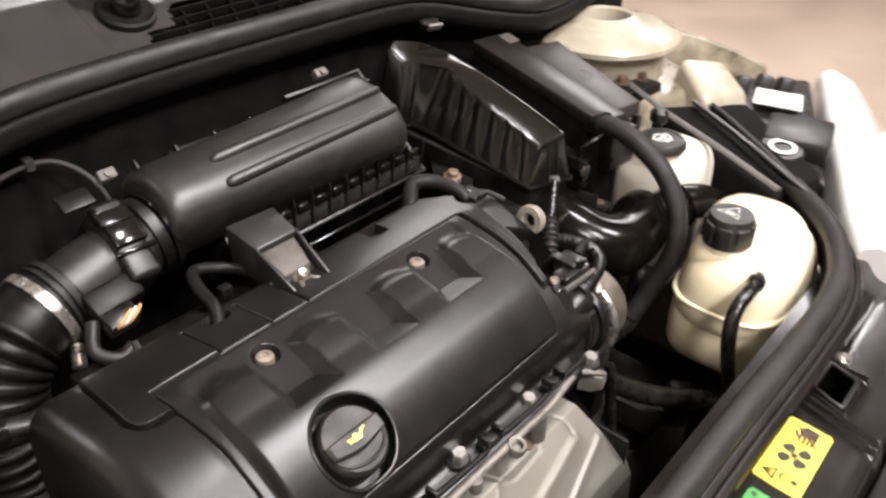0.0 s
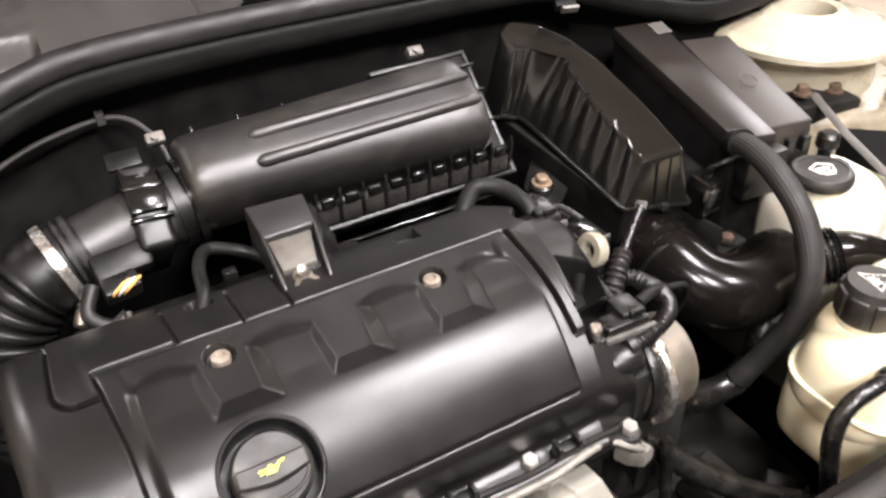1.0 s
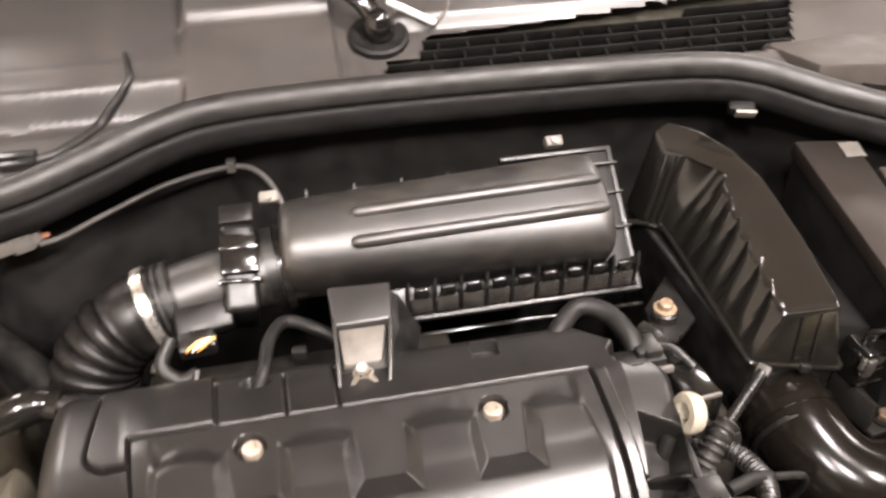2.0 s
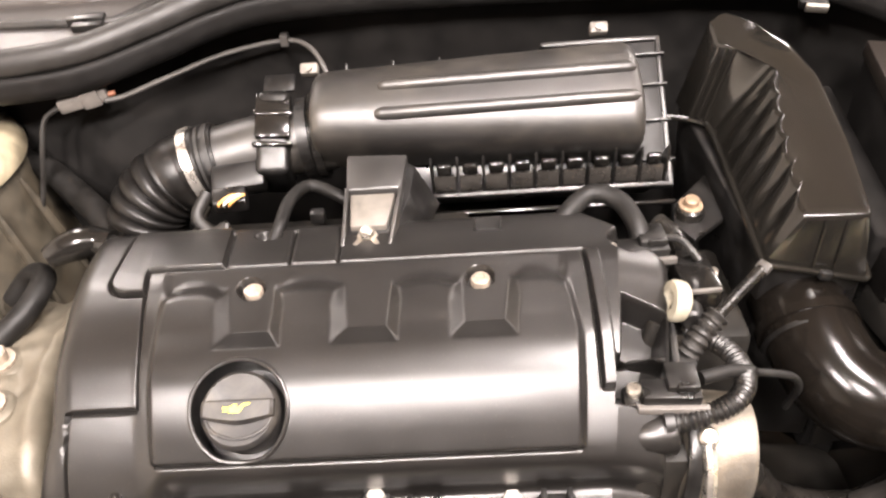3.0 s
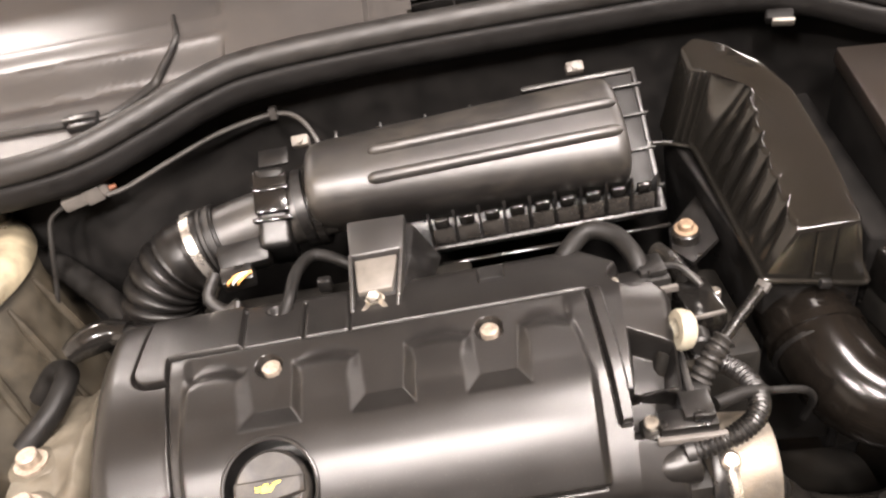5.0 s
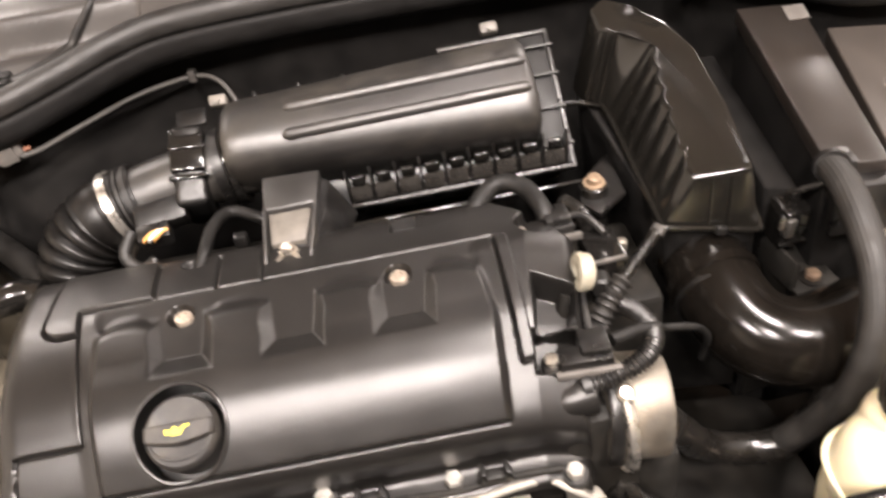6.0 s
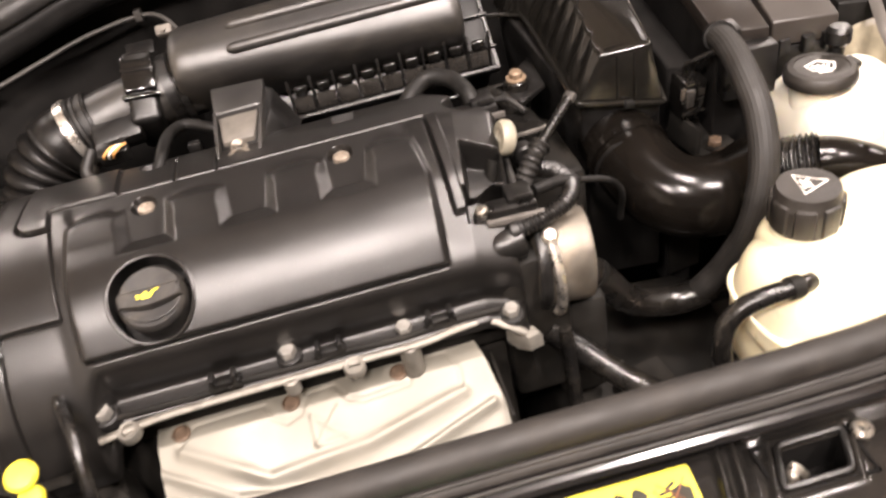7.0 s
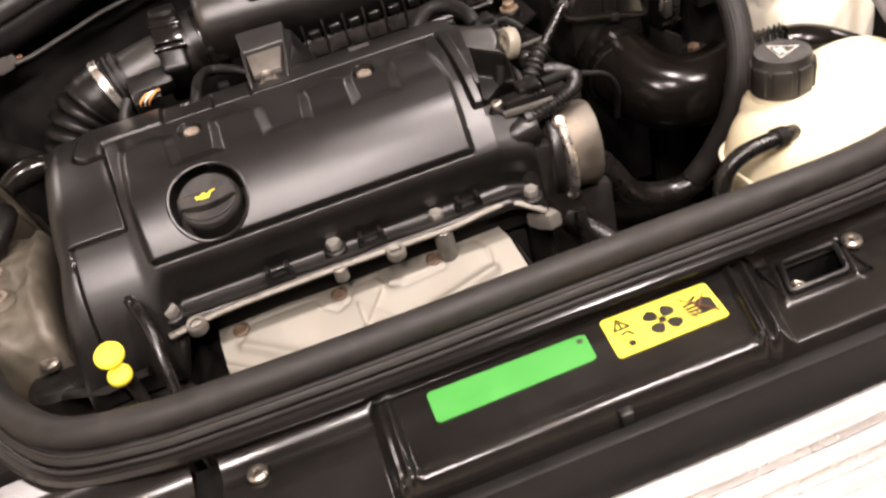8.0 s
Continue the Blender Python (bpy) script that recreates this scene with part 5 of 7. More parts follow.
# ---- right side of the bay ----
def duct_box():
    t = thing("intake_duct_box", (0.385, 0.17, 0.62), "glossy black ribbed plastic intake duct box", "air duct")
    # corners of the plan: foot, then top; the top is one slanting plane that turns away at the back
    key = [((0.3435, 0.0655, 0.856), (0.3690, 0.0715)), ((0.344, 0.115, 0.862), (0.3725, 0.1135)), ((0.3445, 0.160, 0.869), (0.3755, 0.158)), ((0.345, 0.200, 0.8745), (0.381, 0.200)), ((0.345, 0.235, 0.879), (0.3895, 0.2345)),
           ((0.344, 0.246, 0.880), (0.362, 0.2490)), ((0.326, 0.257, 0.881), (0.347, 0.2685)), ((0.324, 0.290, 0.882), (0.342, 0.284)), ((0.340, 0.315, 0.882), (0.354, 0.286)), ((0.385, 0.305, 0.880), (0.376, 0.266)),
           ((0.430, 0.285, 0.876), (0.405, 0.246)), ((0.447, 0.230, 0.868), (0.4245, 0.218)), ((0.442, 0.145, 0.852), (0.4262, 0.145)), ((0.427, 0.0640, 0.838), (0.4205, 0.0700))]
    drop = [0, 0, 0, 0, 0, -0.004, 0.002, -0.008, -0.014, -0.018, -0.010, 0, 0, 0]
    foot, top, left = [], [], []
    for k, (f, p) in enumerate(key):
        f2, p2 = key[(k + 1) % len(key)]
        d, d2 = drop[k], drop[(k + 1) % len(key)]
        n = 20 if k < 4 else 8 if k < 9 else 16
        for q in range(n):
            u = q / n
            foot.append(Vector(f).lerp(Vector(f2), u))
            y = p[1] + (p2[1] - p[1]) * u
            top.append(Vector((p[0] + (p2[0] - p[0]) * u, y, 0.8752 + 0.3 * y - d - (d2 - d) * u)))
            left.append(max(0.0, min(1.0, (y - 0.074) / 0.006, (0.236 - y) / 0.010)) if k < 4 else 0.0)
    centre = Vector((0.395, 0.16, 0.92))
    for b in range(2):
        top = [(top[k - 1] + top[k] * 2 + top[(k + 1) % len(top)]) / 4 for k in range(len(top))]
    rings = []
    for lev, inset, dip in ((0, 0, 0), (0.12, 0, 0), (0.4, 0, 0), (0.7, 0, 0), (0.9, 0, 0), (0.955, 0, 0), (0.985, 0.0006, 0), (1.0, 0.0022, 0), (1.0, 0.0045, 0.0), (1.0, 0.010, 0.0005)):
        ring = []
        for f, p, on in zip(foot, top, left):
            v = f.lerp(p, lev)
            ph = (p.y - 0.0755 + 0.016 * (1 - lev)) / 0.0247
            v.x -= on * min(1.0, lev * 3) * 0.0052 * (abs(math.sin(math.pi * ph)) ** 0.6 - 0.55)
            w = Vector((centre.x - v.x, max(-0.085, min(0.085, centre.y - v.y)) * 0.5, 0)).normalized()
            ring.append(v + w * inset + Vector((0, 0, -dip + 0.15 * w.y * inset)))
        rings.append(ring)
    part("shell", loft(BM(), rings), DUCT, t, "", 40)
    for lo, hi in (((0.3290, 0.2545, 0.886), (0.3490, 0.2640, 0.950)), ((0.3350, 0.2510, 0.885), (0.3540, 0.2575, 0.952)), ((0.3405, 0.2478, 0.884), (0.3590, 0.2510, 0.953))):
        part("rib", tube(BM(), [lo, hi], 0.0022, 8), DUCT, t)
    for x, y in ((0.386, 0.0648), (0.403, 0.0645)):
        part("rib", tube(BM(), [(x - 0.003, y - 0.0005, 0.850), (x, 0.0700, 0.8915)], 0.0014, 8), DUCT, t)
    lip = spline([(0.308, 0.262, 0.881), (0.322, 0.258, 0.881), (0.337, 0.250, 0.880), (0.3435, 0.240, 0.8795), (0.344, 0.20, 0.8745), (0.3435, 0.16, 0.869), (0.343, 0.11, 0.8625), (0.342, 0.075, 0.858), (0.3425, 0.065, 0.857), (0.348, 0.0625, 0.8555), (0.387, 0.062, 0.846), (0.420, 0.0615, 0.838), (0.428, 0.063, 0.837), (0.431, 0.072, 0.839), (0.441, 0.14, 0.851)], 6)
    part("lip", tube(BM(), lip, 0.0028, 8), DUCT, t)
    bm = BM()
    frustum(bm, [(0.356, 0.085, 0.62), (0.43, 0.075, 0.62), (0.45, 0.30, 0.62), (0.345, 0.30, 0.62)], [(0.346, 0.067, 0.855), (0.426, 0.065, 0.836), (0.446, 0.292, 0.868), (0.328, 0.294, 0.879)], 0.003)
    part("lower_box", bm, PLASTIC, t)
    part("snap", rbox(BM(), (0.010, 0.006, 0.008), pose(0.392, 0.0595, 0.845, 0, 12, 0), 0.0015), PLASTIC, t)


duct_box()


def elbow():
    t = thing("intake_elbow", (0.39, 0.0, 0.70), "glossy black moulded intake elbow with corrugated end", "intake pipe")
    path = spline([(0.385, 0.085, 0.800), (0.385, 0.052, 0.797), (0.388, 0.028, 0.790), (0.397, 0.006, 0.781), (0.414, -0.010, 0.775), (0.438, -0.016, 0.772), (0.465, -0.014, 0.772), (0.490, -0.008, 0.774), (0.503, -0.008, 0.774)], 8)
    part("pipe", tube(BM(), path, 0.0385, 32), ELBOW, t, "", 60)
    part("collar", tube(BM(), [(0.385, 0.054, 0.796), (0.3852, 0.046, 0.794)], 0.0415, 32), ELBOW, t)
    part("collar", tube(BM(), [(0.385, 0.040, 0.792), (0.3852, 0.036, 0.791)], 0.0398, 32), PLASTIC, t)
    part("seam", tube(BM(), [p + Vector((0.0, -0.0385 * 0.72, -0.026)) for p in path[14:50]], 0.0016, 6), ELBOW, t)
    cor = spline([(0.480, -0.006, 0.773), (0.500, -0.020, 0.783), (0.516, -0.034, 0.792), (0.531, -0.043, 0.797)], 44)
    part("corrugation", tube(BM(), cor, lambda i, s: 0.0270 + 0.0019 * math.sin(s / 0.0048 * 2 * math.pi), 30), HOSE, t, "", 60)
    part("tail", tube(BM(), spline([(0.528, -0.041, 0.7965), (0.540, -0.047, 0.797), (0.557, -0.054, 0.793), (0.580, -0.062, 0.783), (0.615, -0.074, 0.765), (0.66, -0.090, 0.745), (0.71, -0.12, 0.74), (0.74, -0.16, 0.68)], 8), lambda i, s: 0.0240 - 0.07 * min(s, 0.12), 24), ELBOW, t)
    low = thing("coolant_hose", (0.36, -0.04, 0.55), "satin black coolant hose curving low beside the thermostat", "hose")
    path = spline([(0.286, -0.062, 0.772), (0.303, -0.058, 0.757), (0.319, -0.053, 0.736), (0.336, -0.045, 0.706), (0.356, -0.040, 0.686), (0.386, -0.042, 0.677), (0.416, -0.046, 0.682), (0.445, -0.042, 0.700), (0.468, -0.030, 0.728)], 8)
    part("pipe", tube(BM(), path, 0.0142, 22), SATINHOSE, low)
    part("clamp", tube(BM(), [path[9], path[11]], 0.0156, 22), DARK, low)


elbow()


def boxes():
    t = thing("relay_box", (0.50, 0.16, 0.72), "long black plastic relay box with a sloped lid", "relay box")
    bm = BM()
    frustum(bm, [(0.478, 0.058, 0.70), (0.526, 0.052, 0.70), (0.545, 0.262, 0.70), (0.486, 0.268, 0.70)], [(0.477, 0.058, 0.893), (0.525, 0.052, 0.889), (0.545, 0.258, 0.942), (0.487, 0.266, 0.944)], 0.003)
    part("case", bm, FELT, t)
    bm = BM()
    frustum(bm, [(0.475, 0.056, 0.880), (0.527, 0.050, 0.876), (0.547, 0.260, 0.930), (0.485, 0.268, 0.932)], [(0.476, 0.057, 0.896), (0.526, 0.051, 0.892), (0.546, 0.259, 0.945), (0.486, 0.267, 0.947)], 0.0015, 2)
    part("lid", bm, RELAYLID, t)
    part("label", rbox(BM(), (0.020, 0.022, 0.0008), pose(0.5355, 0.244, 0.9428, 14, 0, -6), 0), GREY, t, "pale printed label")
    part("front_step", rbox(BM(), (0.050, 0.02, 0.05), pose(0.503, 0.045, 0.858, 0, 0, -6), 0.003), PLASTIC, t)
    t = thing("battery_box", (0.46, 0.25, 0.60), "matt black battery box side behind the duct", "battery box")
    bm = BM()
    frustum(bm, [(0.448, 0.10, 0.56), (0.476, 0.09, 0.56), (0.486, 0.31, 0.56), (0.455, 0.31, 0.56)], [(0.449, 0.10, 0.850), (0.4755, 0.09, 0.850), (0.4855, 0.31, 0.880), (0.455, 0.31, 0.880)], 0.003)
    part("case", bm, FELT, t)
    t = thing("fuse_box", (0.59, 0.17, 0.70), "black fuse box with a dusty flat grey-brown lid", "fuse box")
    bm = BM()
    frustum(bm, [(0.549, 0.082, 0.852), (0.616, 0.076, 0.848), (0.630, 0.225, 0.895), (0.566, 0.238, 0.895)], [(0.549, 0.083, 0.878), (0.616, 0.077, 0.873), (0.629, 0.226, 0.921), (0.566, 0.238, 0.924)], 0.0025)
    part("lid", bm, FUSELID, t)
    bm = BM()
    frustum(bm, [(0.548, 0.090, 0.68), (0.620, 0.076, 0.68), (0.63, 0.235, 0.68), (0.555, 0.25, 0.68)], [(0.548, 0.088, 0.848), (0.622, 0.074, 0.848), (0.634, 0.232, 0.90), (0.556, 0.248, 0.90)], 0.004)
    part("case", bm, PLASTIC, t)
    part("mark", tube(BM(), [(0.588 + 0.010 * math.cos(a), 0.150 + 0.010 * math.sin(a), 0.9000 + 0.0033 * math.sin(a)) for a in [2 * math.pi * k / 20 for k in range(20)]], 0.0006, 5, closed=True), GREY, t)
    for x in (0.562, 0.585, 0.605):
        part("latch", rbox(BM(), (0.012, 0.010, 0.018), pose(x, 0.082 - (x - 0.562) * 0.2, 0.850), 0.002), PLASTIC, t)
    # battery cable loom
    t = thing("battery_loom", (0.47, 0.0, 0.72), "thick ribbed black sheath around the battery cables", "cable loom")
    path = spline([(0.490, 0.075, 0.882), (0.479, 0.055, 0.893), (0.476, 0.030, 0.893), (0.472, -0.002, 0.884), (0.469, -0.036, 0.862), (0.462, -0.062, 0.830), (0.452, -0.074, 0.795), (0.446, -0.072, 0.764), (0.440, -0.066, 0.742), (0.430, -0.058, 0.715), (0.415, -0.05, 0.69)], 8)
    seg = 132
    bm = BM()
    rings, side = [], None
    for i, p in enumerate(path):
        tng = (path[min(i + 1, len(path) - 1)] - path[max(i - 1, 0)]).normalized()
        side = tng.cross(Vector((0, 0, 1))) if side is None else side
        side = (side - tng * side.dot(tng)).normalized()
        ov = side.cross(tng)
        rings.append([p + (side * math.cos(w) * 0.0130 + ov * math.sin(w) * 0.0112) * (1 + 0.009 * math.cos(w * 22)) for w in [2 * math.pi * k / seg for k in range(seg)]])
    loft(bm, rings)
    part("sheath", bm, LOOM, t, "", 70)
    part("end_band", tube(BM(), [path[6], path[9]], 0.0146, 20), PLASTIC, t)
    part("terminal", rbox(BM(), (0.026, 0.022, 0.014), pose(0.487, 0.062, 0.893, 10), 0.004), PLASTIC, t)
    # bolted foot and connector in front of the battery box
    b = thing("battery_bracket", (0.470, 0.06, 0.60), "black steel battery bracket with a rusty bolt", "bracket")
    part("foot", rbox(BM(), (0.044, 0.064, 0.005), pose(0.470, 0.064, 0.782, 4, 0, 8), 0.0015), DARK, b)
    part("upright", rbox(BM(), (0.040, 0.005, 0.20), pose(0.466, 0.088, 0.690, 0, 0, 8), 0.0015), DARK, b)
    part("flange", rbox(BM(), (0.005, 0.050, 0.030), pose(0.449, 0.060, 0.796, 0, 6, 8), 0.0012), DARK, b)
    part("washer", lathe(BM(), [(0.0105, 0), (0.0105, 0.0018), (0.006, 0.002)], (0.473, 0.043, 0.7835), (0, 0, 1), 18), DARK, b)
    part("bolt", lathe(BM(), [(0.0068, 0), (0.0070, 0.006), (0.0055, 0.0075), (0.001, 0.0078)], (0.473, 0.043, 0.7850), (0, -0.1, 1), 6), RUST, b, "rusty hex bolt head")
    k = thing("cable_connector", (0.455, 0.066, 0.80), "glossy black cable connector clipped to the battery bracket", "connector")
    part("housing", rbox(BM(), (0.024, 0.028, 0.044), pose(0.457, 0.072, 0.832, 8, 0, 8), 0.003), GLOSS, k)
    for dz in (-0.012, 0.0, 0.012):
        part("ridge", rbox(BM(), (0.0255, 0.003, 0.003), pose(0.4555, 0.0570 + 0.14 * dz, 0.832 + dz, 8, 0, 8), 0.0008), GLOSS, k)
    part("latch", rbox(BM(), (0.009, 0.006, 0.020), pose(0.452, 0.056, 0.836, 8, 0, 8), 0.0015), DARKGREY, k)
    part("contact", rbox(BM(), (0.004, 0.003, 0.013), pose(0.4445, 0.0555, 0.842, 8, 0, 8), 0.0006), STEEL, k, "bright steel contact")
    for dx in (0.0, 0.008):
        part("lead", tube(BM(), spline([(0.453 + dx, 0.070, 0.853), (0.452 + dx, 0.066, 0.866), (0.457 + dx, 0.058, 0.874), (0.466 + dx, 0.052, 0.880), (0.474 + dx * 0.5, 0.046, 0.886)], 6), 0.0026, 8), HOSE, k)


boxes()


def superbox(bm, c, h, n=4.0, rows=20, seg=40, taper=0.0, skew=(0, 0)):
    """A soft box with half sizes h about c."""
    rings = []
    for i in range(rows + 1):
        v = -math.pi / 2 + math.pi * i / rows
        cz, rz = math.copysign(abs(math.sin(v)) ** (2 / n), math.sin(v)), abs(math.cos(v)) ** (2 / n)
        ring = []
        for k in range(seg):
            w = 2 * math.pi * k / seg
            cx, cy = math.copysign(abs(math.cos(w)) ** (2 / n), math.cos(w)), math.copysign(abs(math.sin(w)) ** (2 / n), math.sin(w))
            s = max(rz, 0.01) * (1 - taper * (cz + 1) / 2)
            ring.append(Vector((c[0] + h[0] * cx * s + skew[0] * cz, c[1] + h[1] * cy * s + skew[1] * cz, c[2] + h[2] * cz)))
        rings.append(ring)
    return loft(bm, rings)


def tanks():
    t = thing("coolant_tank", (0.49, -0.13, 0.66), "yellowed white coolant expansion tank with black screw cap", "coolant tank")
    part("body", superbox(BM(), (0.503, -0.149, 0.758), (0.1100, 0.0735, 0.058), 2.9, 26, 52, 0.22), TANK, t, "", 60)
    part("lower_body", superbox(BM(), (0.504, -0.149, 0.706), (0.0970, 0.0640, 0.050), 4.0, 16, 44), TANK, t, "", 60)
    part("hump", superbox(BM(), (0.541, -0.132, 0.775), (0.060, 0.066, 0.050), 2.5, 18, 40, 0.1), TANK, t, "", 60)
    rim = []
    for k in range(60):
        w = 2 * math.pi * k / 60
        cx, cy = math.copysign(abs(math.cos(w)) ** (2 / 3.4), math.cos(w)), math.copysign(abs(math.sin(w)) ** (2 / 3.4), math.sin(w))
        rim.append((0.503 + 0.0985 * cx, -0.149 + 0.0650 * cy, 0.750))
    part("weld_rim", tube(BM(), rim, 0.0030, 8, 0.8, closed=True), TANK, t)
    part("neck", lathe(BM(), [(0.026, 0), (0.026, 0.022), (0.025, 0.024)], (0.459, -0.128, 0.800), (0, 0, 1), 32), TANK, t)
    part("shoulder", superbox(BM(), (0.462, -0.128, 0.792), (0.040, 0.042, 0.026), 2.4, 16, 36, 0.25), TANK, t, "", 60)
    part("spout", tube(BM(), [(0.450, -0.170, 0.792), (0.424, -0.181, 0.799)], 0.0085, 14), TANK, t)
    cap = part("cap", lathe(BM(), [(0.0260, 0.812), (0.0268, 0.814), (0.0268, 0.834), (0.0262, 0.838), (0.0252, 0.8395), (0.0245, 0.845), (0.0235, 0.8475), (0.001, 0.8480)], (0.459, -0.128, 0), (0, 0, 1), 40), TANKCAP, t, "black screw cap with a white warning triangle")
    for k in range(8):
        a = 2 * math.pi * k / 8 + 0.2
        part("grip", rbox(BM(), (0.006, 0.016, 0.026), Matrix.Translation((0.459, -0.128, 0)) @ pose(0, 0, 0, 0, 0, math.degrees(a)) @ pose(0.0250, 0, 0.827), 0.0025), TANKCAP, cap)
    bm = BM()
    a = [Vector((0.0, 0.013, 0)), Vector((-0.013, -0.009, 0)), Vector((0.013, -0.009, 0))]
    m = pose(0.461, -0.127, 0.8483, 0, 0, -100)
    tube(bm, [m @ a[0], m @ a[1], m @ a[2]], 0.0011, 6, 0.5, closed=True)
    for k in range(3):
        rbox(bm, (0.0014, 0.005, 0.0008), m @ pose(-0.004 + 0.004 * k, -0.002, 0, 0, 0, 20 - 20 * k), 0)
    rbox(bm, (0.012, 0.0014, 0.0008), m @ pose(0, -0.006, 0), 0)
    part("warning_mark", bm, WHITE_INK, cap, "white printed triangle")
    h = thing("tank_hose", (0.40, -0.18, 0.74), "small glossy black hose on the coolant tank spout", "hose")
    part("pipe", tube(BM(), spline([(0.436, -0.178, 0.797), (0.420, -0.183, 0.801), (0.398, -0.183, 0.800), (0.379, -0.182, 0.794), (0.366, -0.183, 0.780), (0.362, -0.187, 0.752), (0.370, -0.195, 0.70), (0.384, -0.20, 0.64)], 8), 0.0078, 16), HOSE, h)
    part("clip", tube(BM(), [(0.424, -0.1815, 0.800), (0.414, -0.183, 0.801)], 0.0092, 16), DARK, h)
    t = thing("washer_tank", (0.57, 0.0, 0.64), "milky white washer fluid tank with black pressed cap", "washer tank")
    part("body", superbox(BM(), (0.587, 0.016, 0.739), (0.060, 0.054, 0.104), 5.0, 24, 44), TANK2, t, "", 60)
    part("neck", lathe(BM(), [(0.025, 0), (0.025, 0.03)], (0.557, 0.012, 0.822), (0, 0, 1), 28), TANK2, t)
    cap = part("cap", lathe(BM(), [(0.026, 0.846), (0.0315, 0.848), (0.0325, 0.852), (0.0315, 0.857), (0.029, 0.8605), (0.024, 0.8615), (0.0235, 0.8605), (0.001, 0.8605)], (0.557, 0.012, 0), (0, 0, 1), 40), TANKCAP, t, "black cap with a white windscreen symbol")
    part("tab", rbox(BM(), (0.022, 0.018, 0.008), pose(0.586, 0.017, 0.853), 0.003), TANKCAP, cap)
    bm = BM()
    m = pose(0.556, 0.011, 0.8612, 0, 0, -12)
    tube(bm, [m @ Vector(p) for p in ((-0.013, 0.004, 0), (0.0, 0.011, 0), (0.013, 0.004, 0), (0.009, -0.007, 0), (-0.009, -0.007, 0))], 0.0012, 6, 0.5, closed=True)
    for k in range(4):
        rbox(bm, (0.0022, 0.006, 0.0008), m @ pose(-0.006 + 0.004 * k, 0.0, 0, 0, 0, 35 - 22 * k), 0)
    rbox(bm, (0.012, 0.002, 0.0008), m @ pose(0, -0.011, 0), 0)
    part("wash_mark", bm, WHITE_INK, cap, "white printed windscreen symbol")
    s = thing("tank_screw", (0.533, 0.062, 0.82), "small pale screw beside the washer cap", "screw")
    part("head", lathe(BM(), [(0.006, -0.012), (0.007, 0.0), (0.0075, 0.004), (0.005, 0.007), (0.001, 0.0075)], (0.540, 0.068, 0.818), (0, -0.2, 1), 16), STEEL, s)
    k = thing("box_knob", (0.60, 0.055, 0.83), "round black knurled knob beside the washer cap", "knob")
    part("stem", rod(BM(), (0.586, 0.034, 0.80), (0.586, 0.034, 0.866), 0.007, 12), PLASTIC, k)
    part("head", lathe(BM(), [(0.009, 0), (0.0115, 0.003), (0.0115, 0.014), (0.008, 0.018), (0.001, 0.0185)], (0.586, 0.034, 0.866), (0, 0, 1), 20), PLASTIC, k)


tanks()


def thermostat():
    t = thing("thermostat_housing", (0.285, -0.065, 0.70), "aluminium thermostat housing with a bright clamp strip", "thermostat housing")
    ax = Vector((1, -0.10, -0.06)).normalized()
    c = Vector((0.262, -0.056, 0.787))
    part("drum", lathe(BM(), [(0.030, -0.012), (0.040, -0.010), (0.0425, -0.004), (0.0425, 0.003), (0.0415, 0.006), (0.0415, 0.034), (0.0395, 0.038), (0.034, 0.0395), (0.001, 0.0395)], c, ax, 44), ALU, t)
    part("flange", lathe(BM(), [(0.044, 0), (0.0455, 0.002), (0.0455, 0.008), (0.044, 0.010)], c - ax * 0.010, ax, 40), PLASTIC, t)
    pts = [c + ax * 0.002 + 0.0455 * (Vector((0, -math.cos(a), math.sin(a)))) for a in np.linspace(1.05, -0.85, 14)]
    part("clamp_strip", tube(BM(), pts, 0.0046, 8, 1.3), PALE_STEEL, t, "bright steel strip")
    for p in (pts[0], pts[-1]):
        part("clamp_screw", lathe(BM(), [(0.0068, -0.004), (0.0072, 0.003), (0.005, 0.0055), (0.001, 0.006)], p, (0.1, -0.5, 0.8), 12), STEEL, t)
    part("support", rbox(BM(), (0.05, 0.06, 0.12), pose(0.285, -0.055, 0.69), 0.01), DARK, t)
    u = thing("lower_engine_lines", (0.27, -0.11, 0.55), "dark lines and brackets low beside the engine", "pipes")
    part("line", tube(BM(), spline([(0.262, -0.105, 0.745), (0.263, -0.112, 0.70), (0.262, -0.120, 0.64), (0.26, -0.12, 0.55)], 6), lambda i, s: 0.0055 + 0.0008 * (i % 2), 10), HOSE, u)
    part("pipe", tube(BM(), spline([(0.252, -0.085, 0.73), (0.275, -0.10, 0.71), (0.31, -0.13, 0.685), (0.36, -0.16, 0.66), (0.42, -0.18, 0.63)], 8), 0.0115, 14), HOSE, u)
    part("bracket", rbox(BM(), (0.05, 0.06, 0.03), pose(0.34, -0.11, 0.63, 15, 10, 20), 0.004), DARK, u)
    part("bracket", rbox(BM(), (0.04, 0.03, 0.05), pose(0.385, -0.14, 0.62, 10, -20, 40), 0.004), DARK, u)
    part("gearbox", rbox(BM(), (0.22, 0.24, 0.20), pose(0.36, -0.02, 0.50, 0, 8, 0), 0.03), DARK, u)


thermostat()


